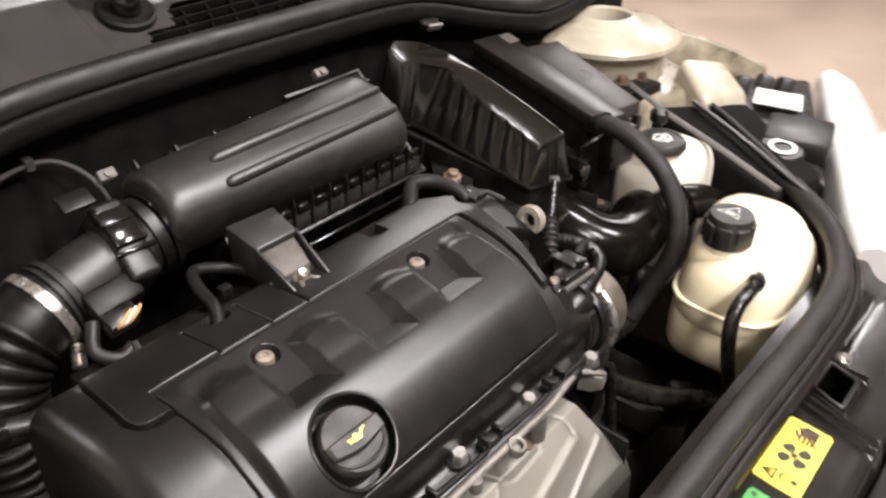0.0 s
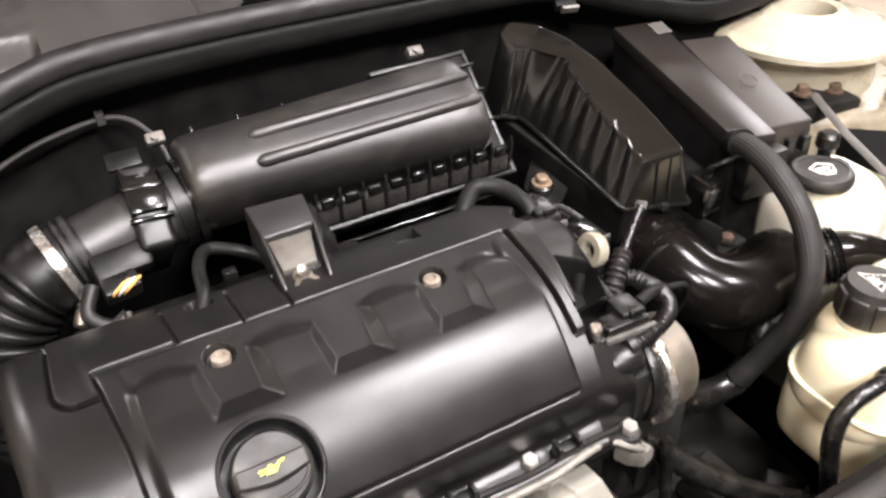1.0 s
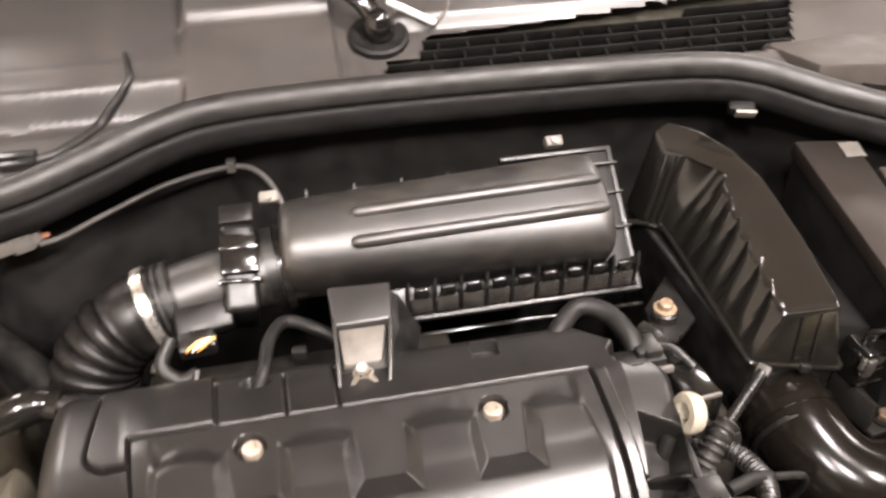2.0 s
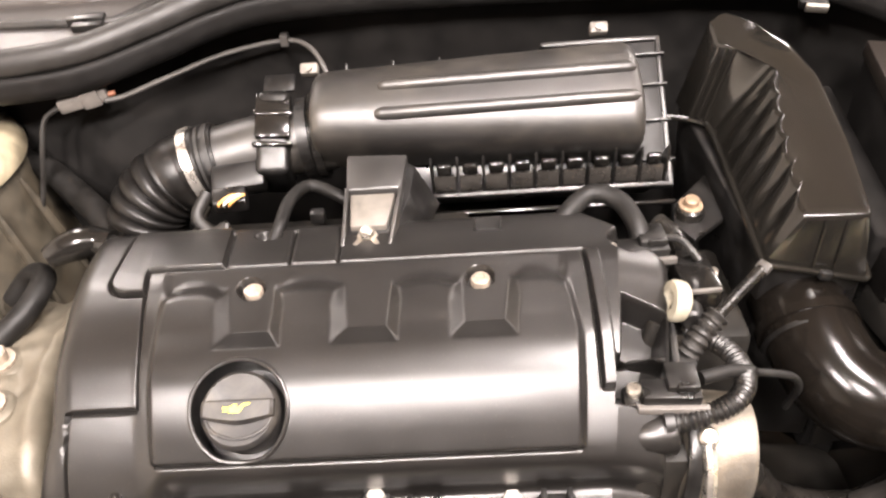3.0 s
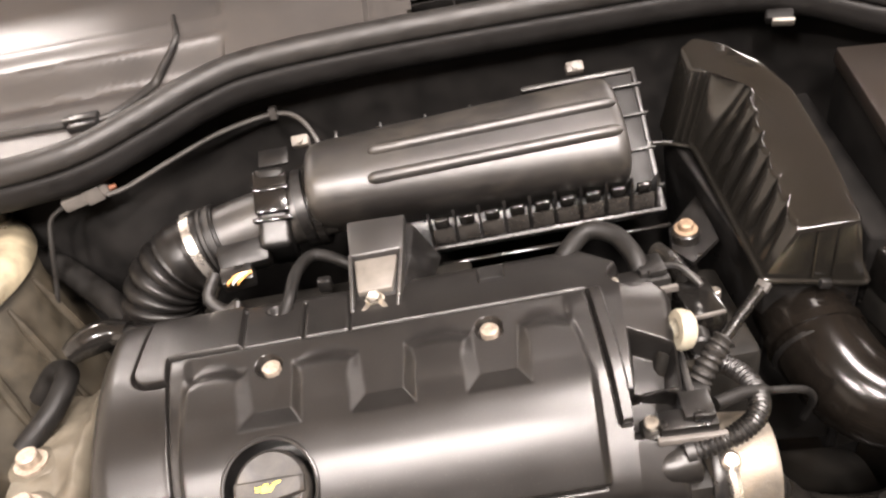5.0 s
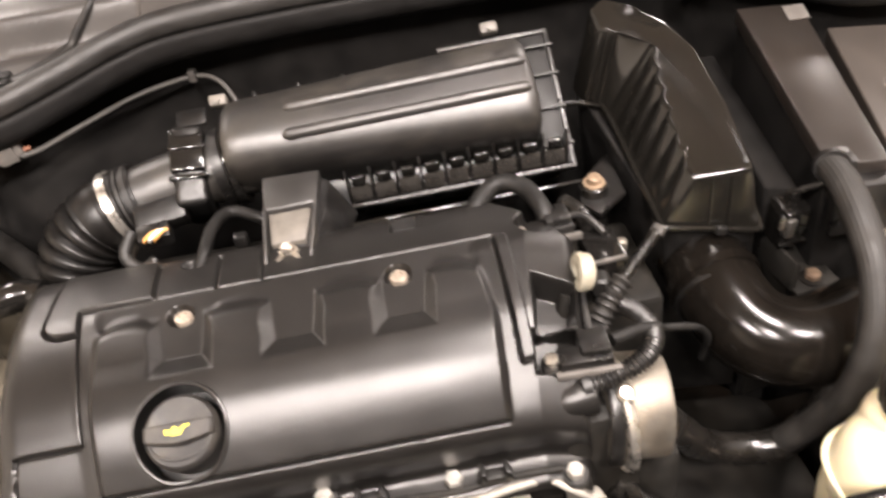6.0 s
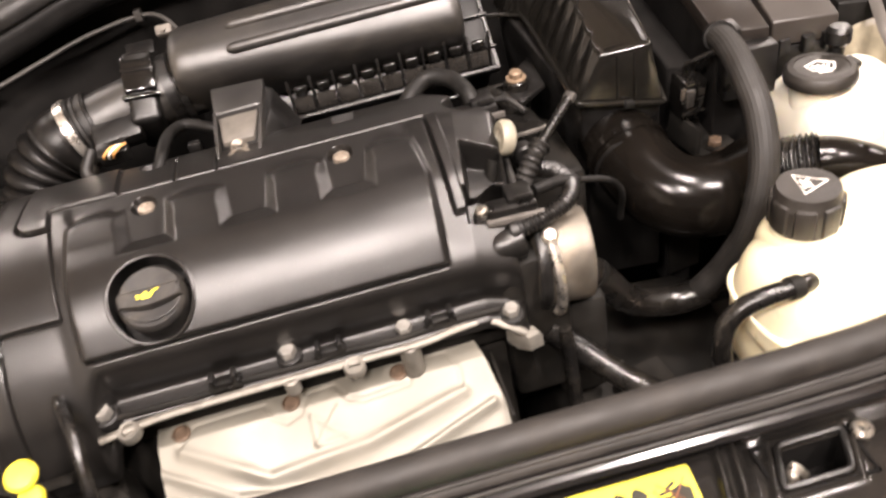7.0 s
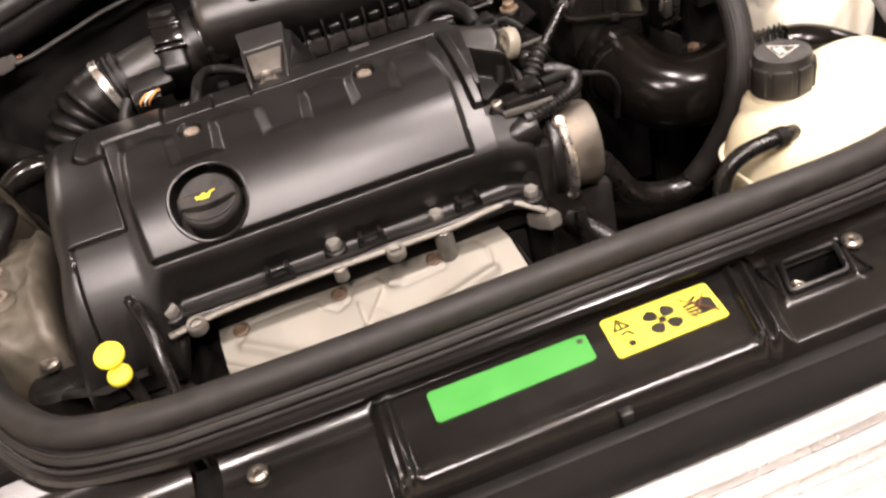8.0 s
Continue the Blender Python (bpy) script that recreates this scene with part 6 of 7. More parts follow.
def cover_end_fittings():
    # ignition plugs at the cover's end
    for (x, y, z, rz) in ((0.245, 0.067, 0.874, 2), (0.240, -0.060, 0.850, -3)):
        c = thing("coil_plug", (x, y, z - 0.02), "black coil connector with a pale metal bar and screw", "connector", "coil connectors")
        m = pose(x, y, z, 0, 0, rz)
        bm = BM()
        rbox(bm, (0.040, 0.018, 0.014), m, 0.002)
        rbox(bm, (0.022, 0.024, 0.016), m @ pose(0.008, 0.008, 0.004), 0.002)
        rbox(bm, (0.014, 0.004, 0.006), m @ pose(0.010, -0.004, 0.011), 0.001)
        part("body", bm, PLASTIC, c)
        part("bar", rbox(BM(), (0.048, 0.0045, 0.006), m @ pose(0.001, -0.0105, -0.003), 0.001), GREY, c)
        part("foot", rbox(BM(), (0.02, 0.02, 0.012), m @ pose(-0.022, 0.0, -0.006), 0.004), PLASTIC, c)
        part("screw", lathe(BM(), [(0.0052, 0), (0.0055, 0.005), (0.004, 0.007), (0.001, 0.007)], m @ Vector((-0.024, 0.002, 0.0)), (-0.2, -0.1, 1), 10), STEEL, c)
    t = thing("lifting_eye", (0.250, 0.0, 0.83), "stained cream nylon ring with a bored hole", "lifting eye")
    bm = BM()
    at, ax = Vector((0.255, 0.001, 0.880)), Vector((-0.95, -0.04, 0.25)).normalized()
    lathe(bm, [(0.0055, -0.007), (0.0110, -0.0075), (0.0145, -0.005), (0.0155, -0.001), (0.0155, 0.003), (0.0142, 0.0055), (0.0085, 0.006), (0.0062, 0.004), (0.0055, -0.0068)], at, ax, 32, False)
    ring = part("ring", bm, NYLON, t)
    # added disc, its dark colour stands for the shade inside the bore
    part("plug", lathe(BM(), [(0.0056, -0.0065), (0.0056, -0.003), (0.001, -0.0032)], at, ax, 20), DARK, ring, "dark disc for the shaded depth of the bore")
    part("stem", tube(BM(), [(0.243, 0.000, 0.862), (0.236, -0.005, 0.840), (0.230, -0.01, 0.82)], 0.007, 10), DARK, t)
    m = thing("vent_valve", (0.288, 0.055, 0.82), "black rectangular vent valve beside the cover", "valve")
    part("body", rbox(BM(), (0.030, 0.046, 0.030), pose(0.286, 0.053, 0.846, 0, 0, 4), 0.003), GLOSS, m)
    part("edge", rbox(BM(), (0.028, 0.003, 0.004), pose(0.286, 0.0305, 0.861, 0, 0, 4), 0.001), GREY, m)
    part("port", rod(BM(), (0.275, 0.024, 0.85), (0.272, 0.005, 0.853), 0.009, 14), PLASTIC, m)
    part("tail", tube(BM(), spline([(0.285, 0.075, 0.855), (0.278, 0.10, 0.862), (0.270, 0.118, 0.862)], 5), 0.0085, 12), HOSE, m)
    # dipstick-like rod with boot
    r = thing("stay_rod", (0.30, 0.02, 0.82), "dull grey stay rod in a black rubber boot", "rod")
    part("rod", tube(BM(), [(0.320, 0.018, 0.892), (0.297, 0.004, 0.876), (0.272, -0.012, 0.858)], 0.0044, 12), HOSE, r)
    part("boot", tube(BM(), spline([(0.286, -0.003, 0.868), (0.277, -0.009, 0.862), (0.268, -0.016, 0.854), (0.262, -0.02, 0.846)], 8), lambda i, s: 0.0082 + 0.0012 * math.sin(s * 1100), 16), RUBBER, r)
    part("hook", rbox(BM(), (0.008, 0.010, 0.006), pose(0.321, 0.0185, 0.8925, 0, -30, 35), 0.001), DARKGREY, r)
    part("base", rbox(BM(), (0.022, 0.020, 0.03), pose(0.256, -0.024, 0.835), 0.004), PLASTIC, r)
    h = thing("corrugated_loom", (0.28, -0.05, 0.82), "corrugated black cable conduit looped beside the cover", "conduit")
    path = spline([(0.234, -0.0745, 0.8375), (0.250, -0.0740, 0.8395), (0.272, -0.0705, 0.844), (0.289, -0.060, 0.846), (0.297, -0.041, 0.846), (0.293, -0.018, 0.845), (0.283, -0.004, 0.843), (0.272, 0.010, 0.838)], 24)
    part("conduit", tube(BM(), path, lambda i, s: 0.0071 + 0.0009 * math.sin(s / 0.0036 * 2 * math.pi), 16), PLASTIC, h, "", 70)
    part("cuff", tube(BM(), [path[0], path[10]], 0.0088, 16), PLASTIC, h)
    solo("branch_cable", tube(BM(), spline([(0.262, -0.052, 0.856), (0.285, -0.044, 0.853), (0.305, -0.040, 0.846), (0.326, -0.036, 0.838), (0.340, -0.030, 0.826), (0.350, -0.022, 0.805), (0.352, -0.010, 0.77)], 8), lambda i, s: 0.0050 if s < 0.045 else 0.0030, 12), DULL, "taped black cable from the coil connector", "cable")
    solo("breather_hose", tube(BM(), spline([(0.180, 0.100, 0.868), (0.190, 0.106, 0.885), (0.212, 0.122, 0.893), (0.233, 0.112, 0.892), (0.243, 0.088, 0.886), (0.245, 0.076, 0.878)], 8), 0.0082, 16), DULL, "black rubber breather hose bent behind the cover", "hose")
    b = thing("support_stud", (0.306, 0.147, 0.80), "copper coloured bolt on a round rubber mount", "mount")
    part("mount", lathe(BM(), [(0.012, -0.05), (0.0125, -0.022), (0.0105, -0.020), (0.0105, -0.014), (0.0125, -0.012), (0.0125, -0.004), (0.010, -0.002)], (0.306, 0.147, 0.858), (0, 0, 1), 20), HOSE, b)
    part("bolt", lathe(BM(), [(0.0105, -0.002), (0.0105, 0.0), (0.0065, 0.0005), (0.0065, 0.006), (0.0055, 0.007), (0.001, 0.007)], (0.306, 0.147, 0.858), (0, -0.1, 1), 18), COPPER, b, "pale copper coloured hex bolt")
    bm = BM()
    prism(bm, [(0.296, 0.165), (0.338, 0.212), (0.334, 0.140), (0.302, 0.112), (0.290, 0.135)], 0.004, pose(0, 0, 0.842), 0.001)
    solo("mount_plate", bm, PLASTIC, "flat black mounting plate under the stud", "plate")
    for k, pts in enumerate(([(0.27, 0.10, 0.858), (0.285, 0.085, 0.862), (0.298, 0.07, 0.855)], [(0.262, 0.085, 0.872), (0.278, 0.078, 0.874), (0.29, 0.06, 0.866)], [(0.256, 0.01, 0.85), (0.252, -0.015, 0.856), (0.25, -0.035, 0.852)])):
        solo("sensor_wire", tube(BM(), spline(pts, 6), 0.003, 8), RUBBER, "thin black sensor wire beside the cover", "wire", "sensor wires")
    e = thing("end_brackets", (0.26, 0.02, 0.62), "dark end face of the engine under the cover", "engine part")
    part("plate", rbox(BM(), (0.06, 0.20, 0.16), pose(0.245, 0.01, 0.735), 0.008), DARK, e)
    part("plate", rbox(BM(), (0.10, 0.12, 0.10), pose(0.29, 0.10, 0.75), 0.01), DARK, e)
    for k in range(5):
        part("bolt", rod(BM(), (0.27 + 0.012 * k, 0.02 + 0.02 * k, 0.81), (0.27 + 0.012 * k, 0.02 + 0.02 * k, 0.822), 0.005, 6), STEEL, e)


cover_end_fittings()


# ---- left side and back of the bay ----
def left_side():
    t = thing("engine_mount", (-0.29, 0.02, 0.60), "stained cast aluminium engine mount arm", "engine mount")
    bm = BM()
    prof = np.array([(0.145, -0.315, -0.262, 0.786), (0.10, -0.312, -0.252, 0.795), (0.06, -0.322, -0.248, 0.800), (0.0, -0.318, -0.238, 0.800), (-0.035, -0.308, -0.232, 0.794), (-0.055, -0.300, -0.230, 0.780), (-0.062, -0.296, -0.230, 0.76)])[::-1]
    rows = []
    for y in np.linspace(0.145, -0.062, 44):
        x0, x1, z = [float(np.interp(y, prof[:, 0], prof[:, k])) for k in (1, 2, 3)]
        top = []
        for u in np.linspace(0, 1, 22):
            x = x0 + (x1 - x0) * u
            round_off = 0.012 * max(0, 1 - u / 0.12) ** 2 + 0.010 * max(0, 1 - (1 - u) / 0.10) ** 2
            rim = 0.0035 * math.exp(-((u - 0.84) / 0.07) ** 2) - 0.0045 * math.exp(-((u - 0.60) / 0.13) ** 2) * (0.5 + 0.5 * math.sin(y * 46 + 1.0))
            top.append(Vector((x, y, z - round_off + rim + 0.0011 * math.sin(x * 210 + 1) * math.sin(y * 170))))
        rows.append([Vector((x0 - 0.004, y, z - 0.07))] + top + [Vector((x1 + 0.004, y, z - 0.07))])
    loft(bm, rows)
    part("arm", bm, MOUNT, t)
    for x, y, z in ((-0.287, 0.002, 0.8006), (-0.300, 0.052, 0.8006)):
        part("mount_nut", lathe(BM(), [(0.0145, 0.0), (0.0145, 0.003), (0.0095, 0.0032), (0.0095, 0.012), (0.008, 0.0135), (0.001, 0.0135)], (x, y, z), (0.05, 0, 1), 24), PALE_SCREW, t, "zinc hex nut")
    for x, y in ((-0.287, 0.002), (-0.300, 0.052)):
        part("boss", lathe(BM(), [(0.0225, -0.008), (0.0210, 0.0), (0.0180, 0.0022), (0.001, 0.0022)], (x, y, 0.7985), (0.05, 0, 1), 28), MOUNT, t)
    part("foot", rbox(BM(), (0.12, 0.30, 0.20), pose(-0.30, 0.01, 0.62), 0.02), DARK, t)
    c = thing("cam_sensor_plug", (-0.235, 0.14, 0.82), "glossy black plug at the back corner of the cover", "connector")
    part("body", tube(BM(), spline([(-0.268, 0.130, 0.850), (-0.252, 0.138, 0.855), (-0.230, 0.143, 0.857), (-0.212, 0.140, 0.855)], 6), lambda i, s: 0.010 + 0.005 * math.sin(min(1, s / 0.05) * 2.6), 16), GLOSS, c)
    part("collar", tube(BM(), [(-0.214, 0.1405, 0.855), (-0.196, 0.134, 0.852)], 0.0085, 14), PLASTIC, c)
    solo("timing_hose", tube(BM(), spline([(-0.355, 0.30, 0.855), (-0.32, 0.275, 0.850), (-0.275, 0.235, 0.84), (-0.235, 0.195, 0.83), (-0.205, 0.165, 0.81)], 8), 0.013, 16), DULL, "black hose running behind the engine mount", "hose")
    solo("mount_hose", tube(BM(), spline([(-0.330, 0.145, 0.79), (-0.305, 0.150, 0.815), (-0.285, 0.135, 0.822), (-0.290, 0.100, 0.815), (-0.315, 0.07, 0.80)], 8), 0.011, 14), DULL, "short black bent hose by the engine mount", "hose")
    w = thing("firewall_wire", (-0.25, 0.29, 0.90), "thin black wire clipped to the firewall with a grey plug", "wire")
    path = spline([(-0.235, 0.268, 0.932), (-0.215, 0.276, 0.933), (-0.18, 0.306, 0.936), (-0.13, 0.338, 0.942), (-0.072, 0.352, 0.946), (-0.045, 0.343, 0.942), (-0.028, 0.322, 0.925), (-0.022, 0.305, 0.90)], 8)
    part("wire", tube(BM(), path, 0.0026, 8), DARKGREY, w)
    part("wire_clip", rbox(BM(), (0.008, 0.012, 0.012), pose(-0.070, 0.353, 0.947), 0.001), DARKGREY, w)
    m = pose(-0.258, 0.273, 0.933, 0, -8, 14)
    bm = BM()
    rbox(bm, (0.048, 0.016, 0.014), m, 0.003)
    rbox(bm, (0.018, 0.019, 0.017), m @ pose(0.008, 0, 0), 0.002)
    rbox(bm, (0.012, 0.006, 0.006), m @ pose(0.0, 0.0, 0.010), 0.001)
    part("plug", bm, GREY, w)
    part("plug_wire", tube(BM(), spline([(-0.280, 0.268, 0.929), (-0.298, 0.262, 0.918), (-0.306, 0.250, 0.89), (-0.315, 0.245, 0.86), (-0.325, 0.24, 0.83)], 8), 0.0026, 8), LOOM, w)
    part("red_wire", rod(BM(), (-0.238, 0.275, 0.9345), (-0.228, 0.279, 0.935), 0.0028, 8), RED_INK, w)
    # label tag under the cowl seal
    s = thing("seal_tag", (0.449, 0.308, 0.96), "small pale tag under the cowl seal", "tag")
    part("tag", rbox(BM(), (0.020, 0.004, 0.012), pose(0.449, 0.302, 0.966, 40, 0, -20), 0.001), LIGHTGREY, s)
    part("holder", rbox(BM(), (0.026, 0.012, 0.012), pose(0.449, 0.312, 0.968, 30, 0, -20), 0.003), SEALBAND, s)
    # vacuum hose behind the cover
    h = thing("vacuum_hose", (-0.03, 0.14, 0.84), "thin black hose bent behind the cover", "hose")
    part("pipe", tube(BM(), spline([(-0.054, 0.090, 0.880), (-0.047, 0.104, 0.891), (-0.042, 0.135, 0.895), (-0.028, 0.160, 0.892), (0.0, 0.148, 0.886), (0.02, 0.14, 0.872)], 8), 0.0055, 12), DULL, h)
    part("plug", rbox(BM(), (0.012, 0.010, 0.012), pose(-0.020, 0.130, 0.880), 0.002), PLASTIC, h)
    part("shelf", rbox(BM(), (0.26, 0.05, 0.02), pose(-0.02, 0.15, 0.835), 0.004), DARK, h)
    # dipstick
    d = thing("dipstick", (-0.156, -0.165, 0.74), "bright yellow dipstick handle", "dipstick")
    part("handle", lathe(BM(), [(0.001, 0), (0.0095, 0.0008), (0.0115, 0.003), (0.0115, 0.006), (0.0095, 0.008), (0.001, 0.009)], (-0.157, -0.166, 0.812), (0.1, -0.45, 0.9), 24), YELLOW, d)
    part("handle_base", lathe(BM(), [(0.001, 0), (0.0080, 0.0008), (0.0095, 0.003), (0.0095, 0.006), (0.008, 0.008), (0.001, 0.009)], (-0.1545, -0.176, 0.798), (0.1, -0.45, 0.9), 24), YELLOW, d)
    part("tube", rod(BM(), (-0.150, -0.170, 0.60), (-0.152, -0.172, 0.800), 0.005, 10), DARK, d)
    f = thing("front_pipe", (-0.13, -0.14, 0.70), "thin black curved pipe with a grey clip beside the dipstick", "pipe")
    part("pipe", tube(BM(), spline([(-0.146, -0.094, 0.812), (-0.140, -0.110, 0.812), (-0.131, -0.135, 0.800), (-0.128, -0.16, 0.775), (-0.127, -0.18, 0.74), (-0.127, -0.19, 0.68)], 8), 0.0052, 12), HOSE, f)
    part("clip", rbox(BM(), (0.018, 0.012, 0.010), pose(-0.128, -0.176, 0.752, 0, 0, 20), 0.002), LIGHTGREY, f)
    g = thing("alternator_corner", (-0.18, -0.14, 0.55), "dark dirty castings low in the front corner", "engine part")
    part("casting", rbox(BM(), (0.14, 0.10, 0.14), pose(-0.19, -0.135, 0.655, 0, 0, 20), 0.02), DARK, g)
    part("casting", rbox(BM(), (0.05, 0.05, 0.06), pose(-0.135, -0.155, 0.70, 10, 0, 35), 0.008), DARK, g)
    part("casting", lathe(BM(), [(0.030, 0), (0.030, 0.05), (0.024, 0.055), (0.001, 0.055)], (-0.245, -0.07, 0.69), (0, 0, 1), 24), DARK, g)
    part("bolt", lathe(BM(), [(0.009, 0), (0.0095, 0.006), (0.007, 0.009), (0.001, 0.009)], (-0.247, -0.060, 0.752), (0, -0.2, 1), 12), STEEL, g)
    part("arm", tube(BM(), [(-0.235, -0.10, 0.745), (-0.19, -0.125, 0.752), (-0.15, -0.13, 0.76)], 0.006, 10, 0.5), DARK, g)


left_side()


# ---- headlamp side, frame rail ----
def right_rail():
    r = thing("wing_stay", (0.66, 0.0, 0.78), "dark steel stay rail running along the inner wing", "rail")
    part("rail", tube(BM(), [(0.690, 0.135, 0.862), (0.655, 0.060, 0.852), (0.61, -0.045, 0.845), (0.565, -0.140, 0.838)], 0.006, 8, 0.4), GREY, r, "dirty grey-brown flat strip")
    part("rail", tube(BM(), [(0.745, 0.055, 0.838), (0.70, -0.02, 0.834), (0.655, -0.09, 0.830), (0.605, -0.17, 0.822)], 0.005, 8, 0.6), PLASTIC, r)
    part("loom", tube(BM(), spline([(0.765, 0.035, 0.832), (0.73, -0.02, 0.826), (0.68, -0.085, 0.822), (0.63, -0.16, 0.81)], 8), 0.005, 10), RUBBER, r)
    for (x, y, z) in ((0.729, 0.137, 0.861), (0.667, 0.135, 0.874)):
        s = thing("wing_screw", (x, y, z - 0.01), "rusty hex screw in the inner wing bracket", "screw", "inner wing screws")
        part("washer", lathe(BM(), [(0.011, -0.006), (0.011, -0.003), (0.008, -0.0025)], (x, y, z), (0, 0, 1), 18), RUST, s)
        part("head", lathe(BM(), [(0.0072, -0.003), (0.0075, 0.004), (0.006, 0.0058), (0.001, 0.006)], (x, y, z), (0, 0, 1), 6), RUST, s)
    h = thing("headlamp_housing", (0.80, -0.03, 0.60), "black plastic headlamp housing with a white label", "headlamp housing")
    bm = BM()
    frustum(bm, [(0.71, -0.165, 0.58), (0.90, -0.085, 0.58), (1.08, -0.010, 0.58), (1.00, 0.08, 0.58), (0.80, 0.03, 0.58)], [(0.715, -0.160, 0.79), (0.90, -0.082, 0.795), (1.07, -0.010, 0.797), (0.99, 0.07, 0.803), (0.81, 0.02, 0.803)], 0.01)
    part("case", bm, PLASTIC, h)
    part("step", rbox(BM(), (0.10, 0.09, 0.04), pose(0.80, -0.085, 0.80, 0, 0, 14), 0.006), PLASTIC, h)
    bm = BM()
    rbox(bm, (0.075, 0.070, 0.002), pose(0.905, -0.014, 0.812, 2, 3, 18), 0.0)
    part("label", bm, WHITE_INK, h, "blank white paper label")
    for x, y in ((0.925, 0.055), (0.955, 0.03), (0.965, 0.0)):
        part("clip", rbox(BM(), (0.03, 0.025, 0.04), pose(x, y, 0.806, 10, 15, 30), 0.005), PLASTIC, h)
    b = part("bulb_cap", lathe(BM(), [(0.032, -0.02), (0.032, 0.0), (0.028, 0.004), (0.001, 0.004)], (0.735, -0.085, 0.810), (-0.1, -0.1, 1), 26), PLASTIC, h)
    part("bulb_mark", lathe(BM(), [(0.013, 0), (0.019, 0.0002), (0.019, 0.0015), (0.013, 0.0015)], (0.7345, -0.0855, 0.8145), (-0.1, -0.1, 1), 24, False), WHITE_INK, b, "white printed ring")
    for x, y, z in ((0.69, -0.055, 0.800), (0.675, -0.09, 0.80)):
        part("tab", rbox(BM(), (0.020, 0.007, 0.006), pose(x, y, z, 0, 0, -30), 0.001), LIGHTGREY, h)
    s = thing("rail_screw", (0.60, -0.075, 0.75), "pale screw low beside the washer tank", "screw")
    part("head", lathe(BM(), [(0.009, 0), (0.0095, 0.006), (0.006, 0.009), (0.001, 0.009)], (0.605, -0.085, 0.775), (0, 0, 1), 14), LIGHTGREY, s)


right_rail()


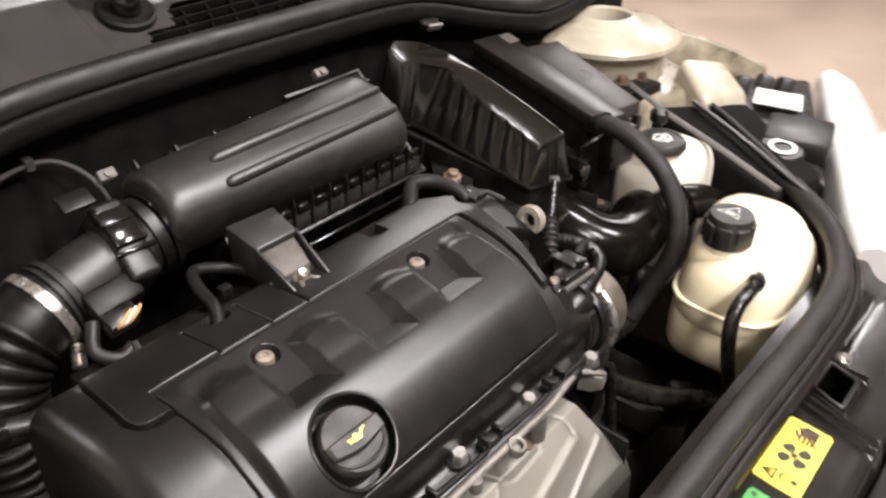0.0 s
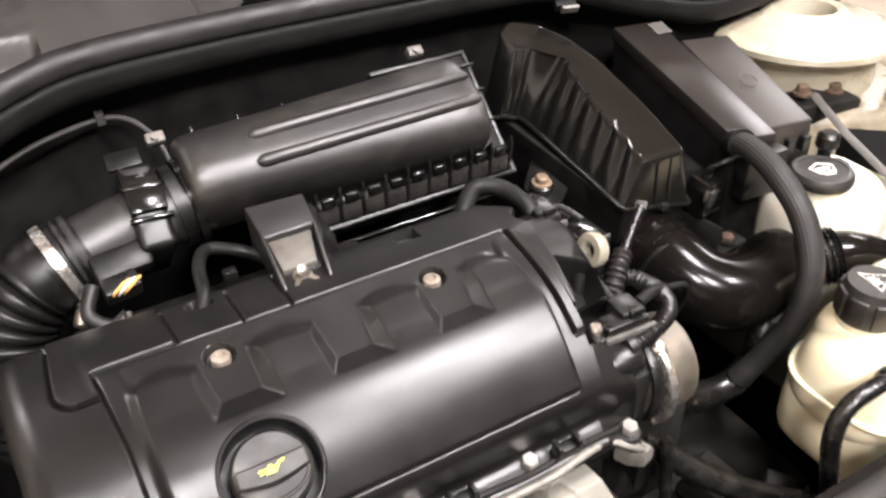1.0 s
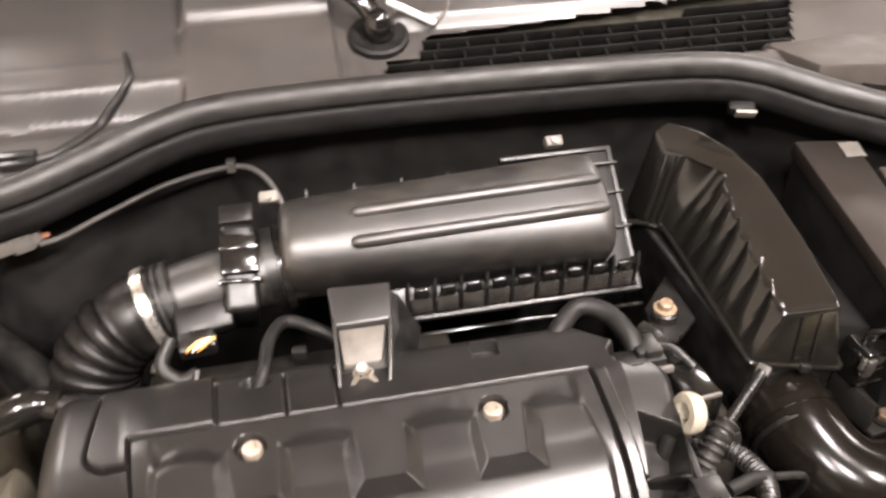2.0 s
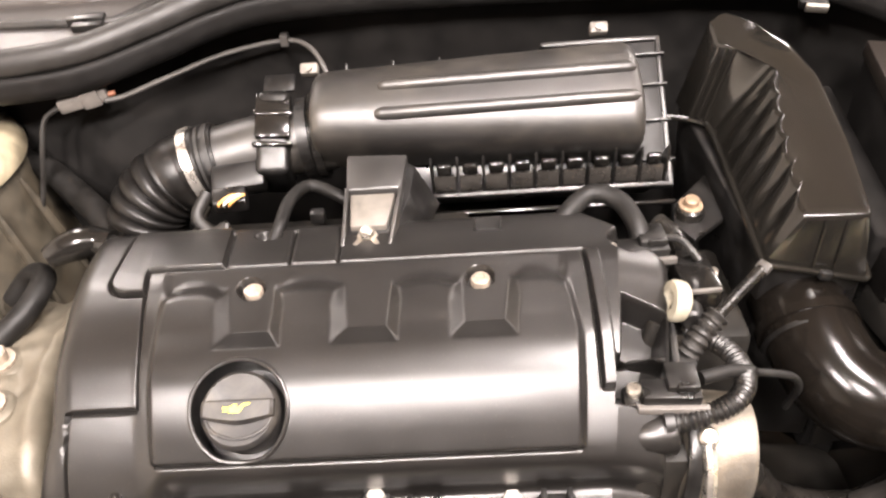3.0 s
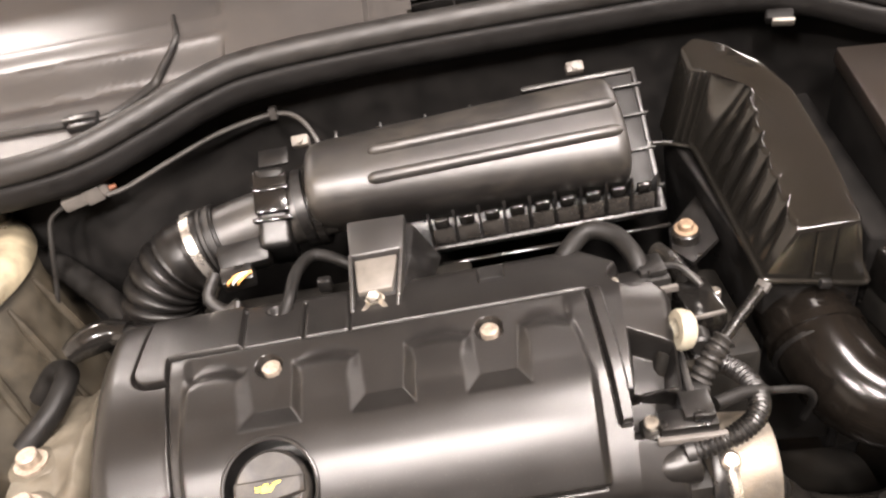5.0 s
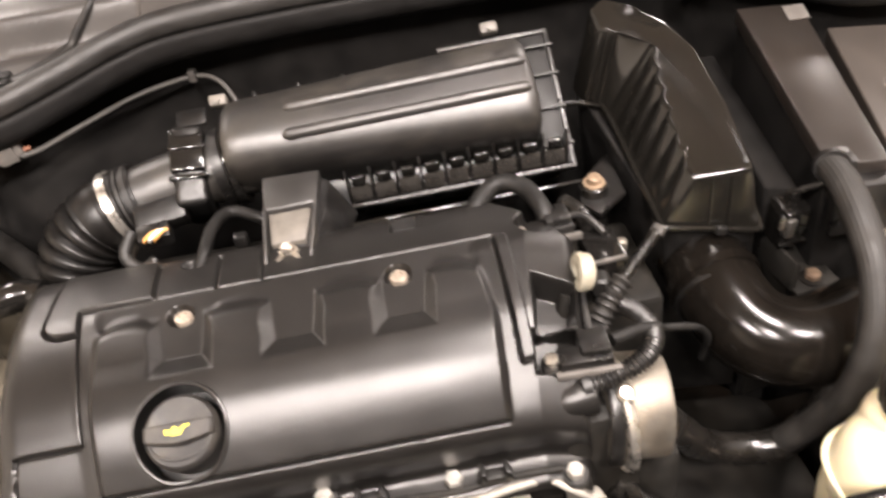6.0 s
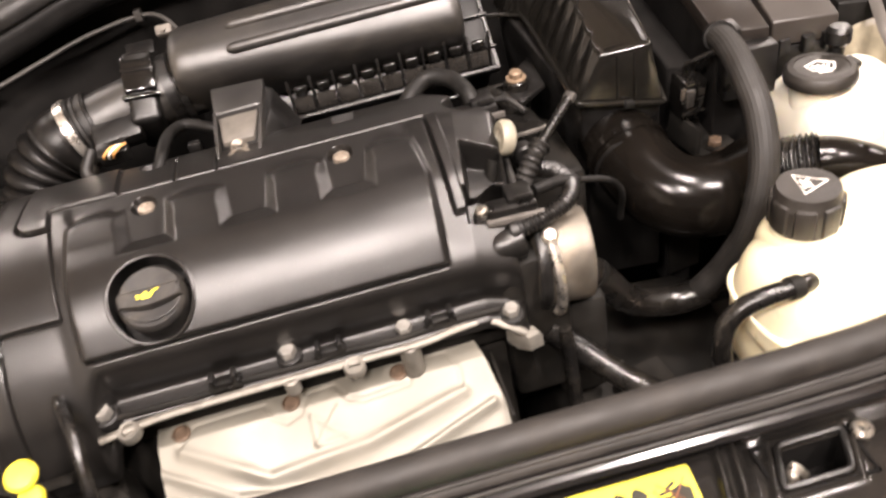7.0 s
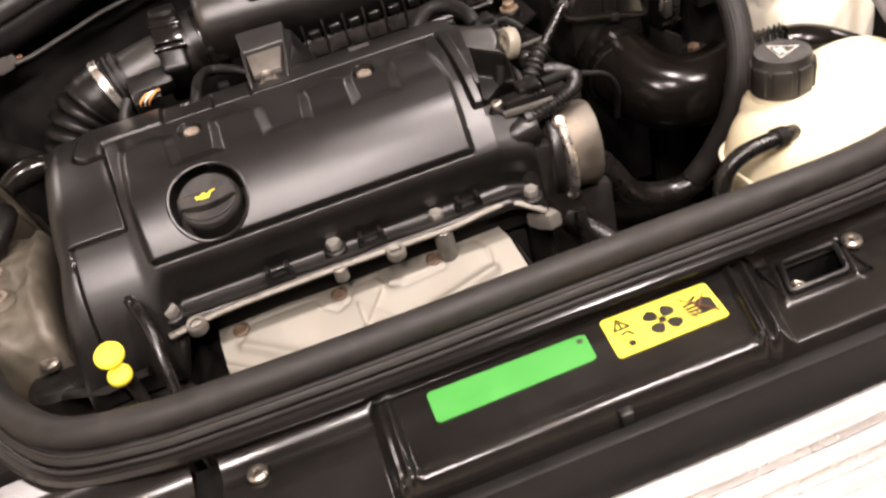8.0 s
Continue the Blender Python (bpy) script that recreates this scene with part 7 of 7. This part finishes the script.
# ---- stickers and screws on the slam panel ----
def slam_details():
    z = 0.7516
    g = thing("green_sticker", (0.13, -0.279, z), "plain bright green sticker on the slam panel", "sticker")
    bm = BM()
    prism(bm, [(0.070, -0.2955), (0.187, -0.2935), (0.1905, -0.2915), (0.1925, -0.2675), (0.1885, -0.2655), (0.070, -0.2645), (0.0675, -0.2670), (0.0675, -0.2925)], 0.0006, pose(0, 0, z))
    part("sheet", bm, GREEN_STICKER, g)
    part("stain", lathe(BM(), [(0.0026, 0), (0.0022, 0.0004), (0.001, 0.0005)], (0.1865, -0.2712, z + 0.0006), (0, 0, 1), 12), OLIVE, g, "dark round stain in one corner")
    y = thing("warning_sticker", (0.25, -0.281, z), "yellow warning sticker with fan and crossed-out pictograms", "sticker")
    bm = BM()
    prism(bm, [(0.2055, -0.3015), (0.2885, -0.3005), (0.2915, -0.2985), (0.2945, -0.2635), (0.2925, -0.2610), (0.2095, -0.2600), (0.2070, -0.2620), (0.2035, -0.2990)], 0.0006, pose(0, 0, z))
    part("sheet", bm, YELLOW_STICKER, y)
    zz = z + 0.0007
    bm = BM()
    cx, cy = 0.2485, -0.281
    for k in range(4):
        a = math.radians(45 + 90 * k)
        ca, sa = math.cos(a), math.sin(a)
        prism(bm, [(cx + (u * ca - v * sa), cy + (u * sa + v * ca)) for u, v in ((0.004, -0.0025), (0.009, -0.0058), (0.0135, -0.0045), (0.0148, 0.0), (0.0135, 0.0048), (0.0095, 0.0052), (0.004, 0.0025))], 0.0003, pose(0, 0, zz))
    lathe(bm, [(0.0032, 0), (0.0032, 0.0003)], (cx, cy, zz), (0, 0, 1), 14)
    part("fan_mark", bm, INK, y)
    bm = BM()
    px, py = 0.278, -0.2815
    prism(bm, [(px - 0.002, py - 0.009), (px + 0.010, py - 0.008), (px + 0.0115, py + 0.004), (px + 0.006, py + 0.008), (px - 0.002, py + 0.005)], 0.0003, pose(0, 0, zz))
    for k in range(4):
        rbox(bm, (0.010, 0.0022, 0.0003), pose(px - 0.006, py - 0.007 + 0.0038 * k, zz + 0.0002, 0, 0, -6 + 4 * k), 0)
    rbox(bm, (0.009, 0.0024, 0.0003), pose(px - 0.001, py + 0.0085, zz + 0.0002, 0, 0, 28), 0)
    part("palm_mark", bm, INK, y)
    bm = BM()
    rbox(bm, (0.031, 0.0012, 0.0003), pose(px, py, zz + 0.0006, 0, 0, 50), 0)
    rbox(bm, (0.031, 0.0012, 0.0003), pose(px, py, zz + 0.0010, 0, 0, -50), 0)
    part("cross_mark", bm, RED_INK, y)
    bm = BM()
    for a, b in (((0.2125, -0.2755), (0.2245, -0.2755)), ((0.2245, -0.2755), (0.2185, -0.2655)), ((0.2185, -0.2655), (0.2125, -0.2755)), ((0.2185, -0.2735), (0.2185, -0.2695)), ((0.216, -0.281), (0.221, -0.2795)), ((0.221, -0.2795), (0.2235, -0.284))):
        ln = math.hypot(b[0] - a[0], b[1] - a[1])
        rbox(bm, (ln + 0.0012, 0.0015, 0.0008), pose((a[0] + b[0]) / 2, (a[1] + b[1]) / 2, zz + 0.0003, 0, 0, math.degrees(math.atan2(b[1] - a[1], b[0] - a[0]))), 0)
    prism(bm, [(0.2165, -0.2945), (0.2205, -0.2945), (0.2215, -0.2905), (0.2185, -0.2885), (0.2160, -0.2905)], 0.0003, pose(0, 0, zz))
    part("triangle_mark", bm, INK, y)
    first = None
    for x, yy, zc, mat in ((0.417, -0.269, 0.745, STEEL), (-0.064, -0.267, 0.741, STEEL)):
        if first is None:
            first = thing("slam_screw", (x, yy, zc), "flat steel screw in the black slam panel", "screw", "slam panel screws")
            part("head", lathe(BM(), [(0.0075, -0.002), (0.0078, 0.001), (0.006, 0.0028), (0.0035, 0.003), (0.003, 0.0018), (0.001, 0.0018)], (x, yy, zc), (0, 0, 1), 18), STEEL, first)
        else:
            copy_thing(first, Matrix.Translation((x, yy, zc)))
    for x in (0.075, 0.245, 0.40):
        p = thing("trim_rivet", (x, -0.352, 0.68), "black push rivet on the panel above the grille", "rivet", "grille panel rivets")
        part("head", lathe(BM(), [(0.008, 0), (0.0075, 0.002), (0.004, 0.003), (0.001, 0.0025)], (x, -0.3565, 0.668), (0, -1, 0.1), 16), PLASTIC, p)
    c = thing("slam_clip", (0.188, -0.335, 0.72), "small black clip on the slam panel edge", "clip")
    part("clip", rbox(BM(), (0.010, 0.010, 0.02), pose(0.188, -0.338, 0.735), 0.002), PLASTIC, c)


before = set(scene.objects)
slam_details()
for ob in [o for o in scene.objects if o not in before and o.parent is None]:
    ob.matrix_basis = Matrix.Translation(FRONT) @ ob.matrix_basis
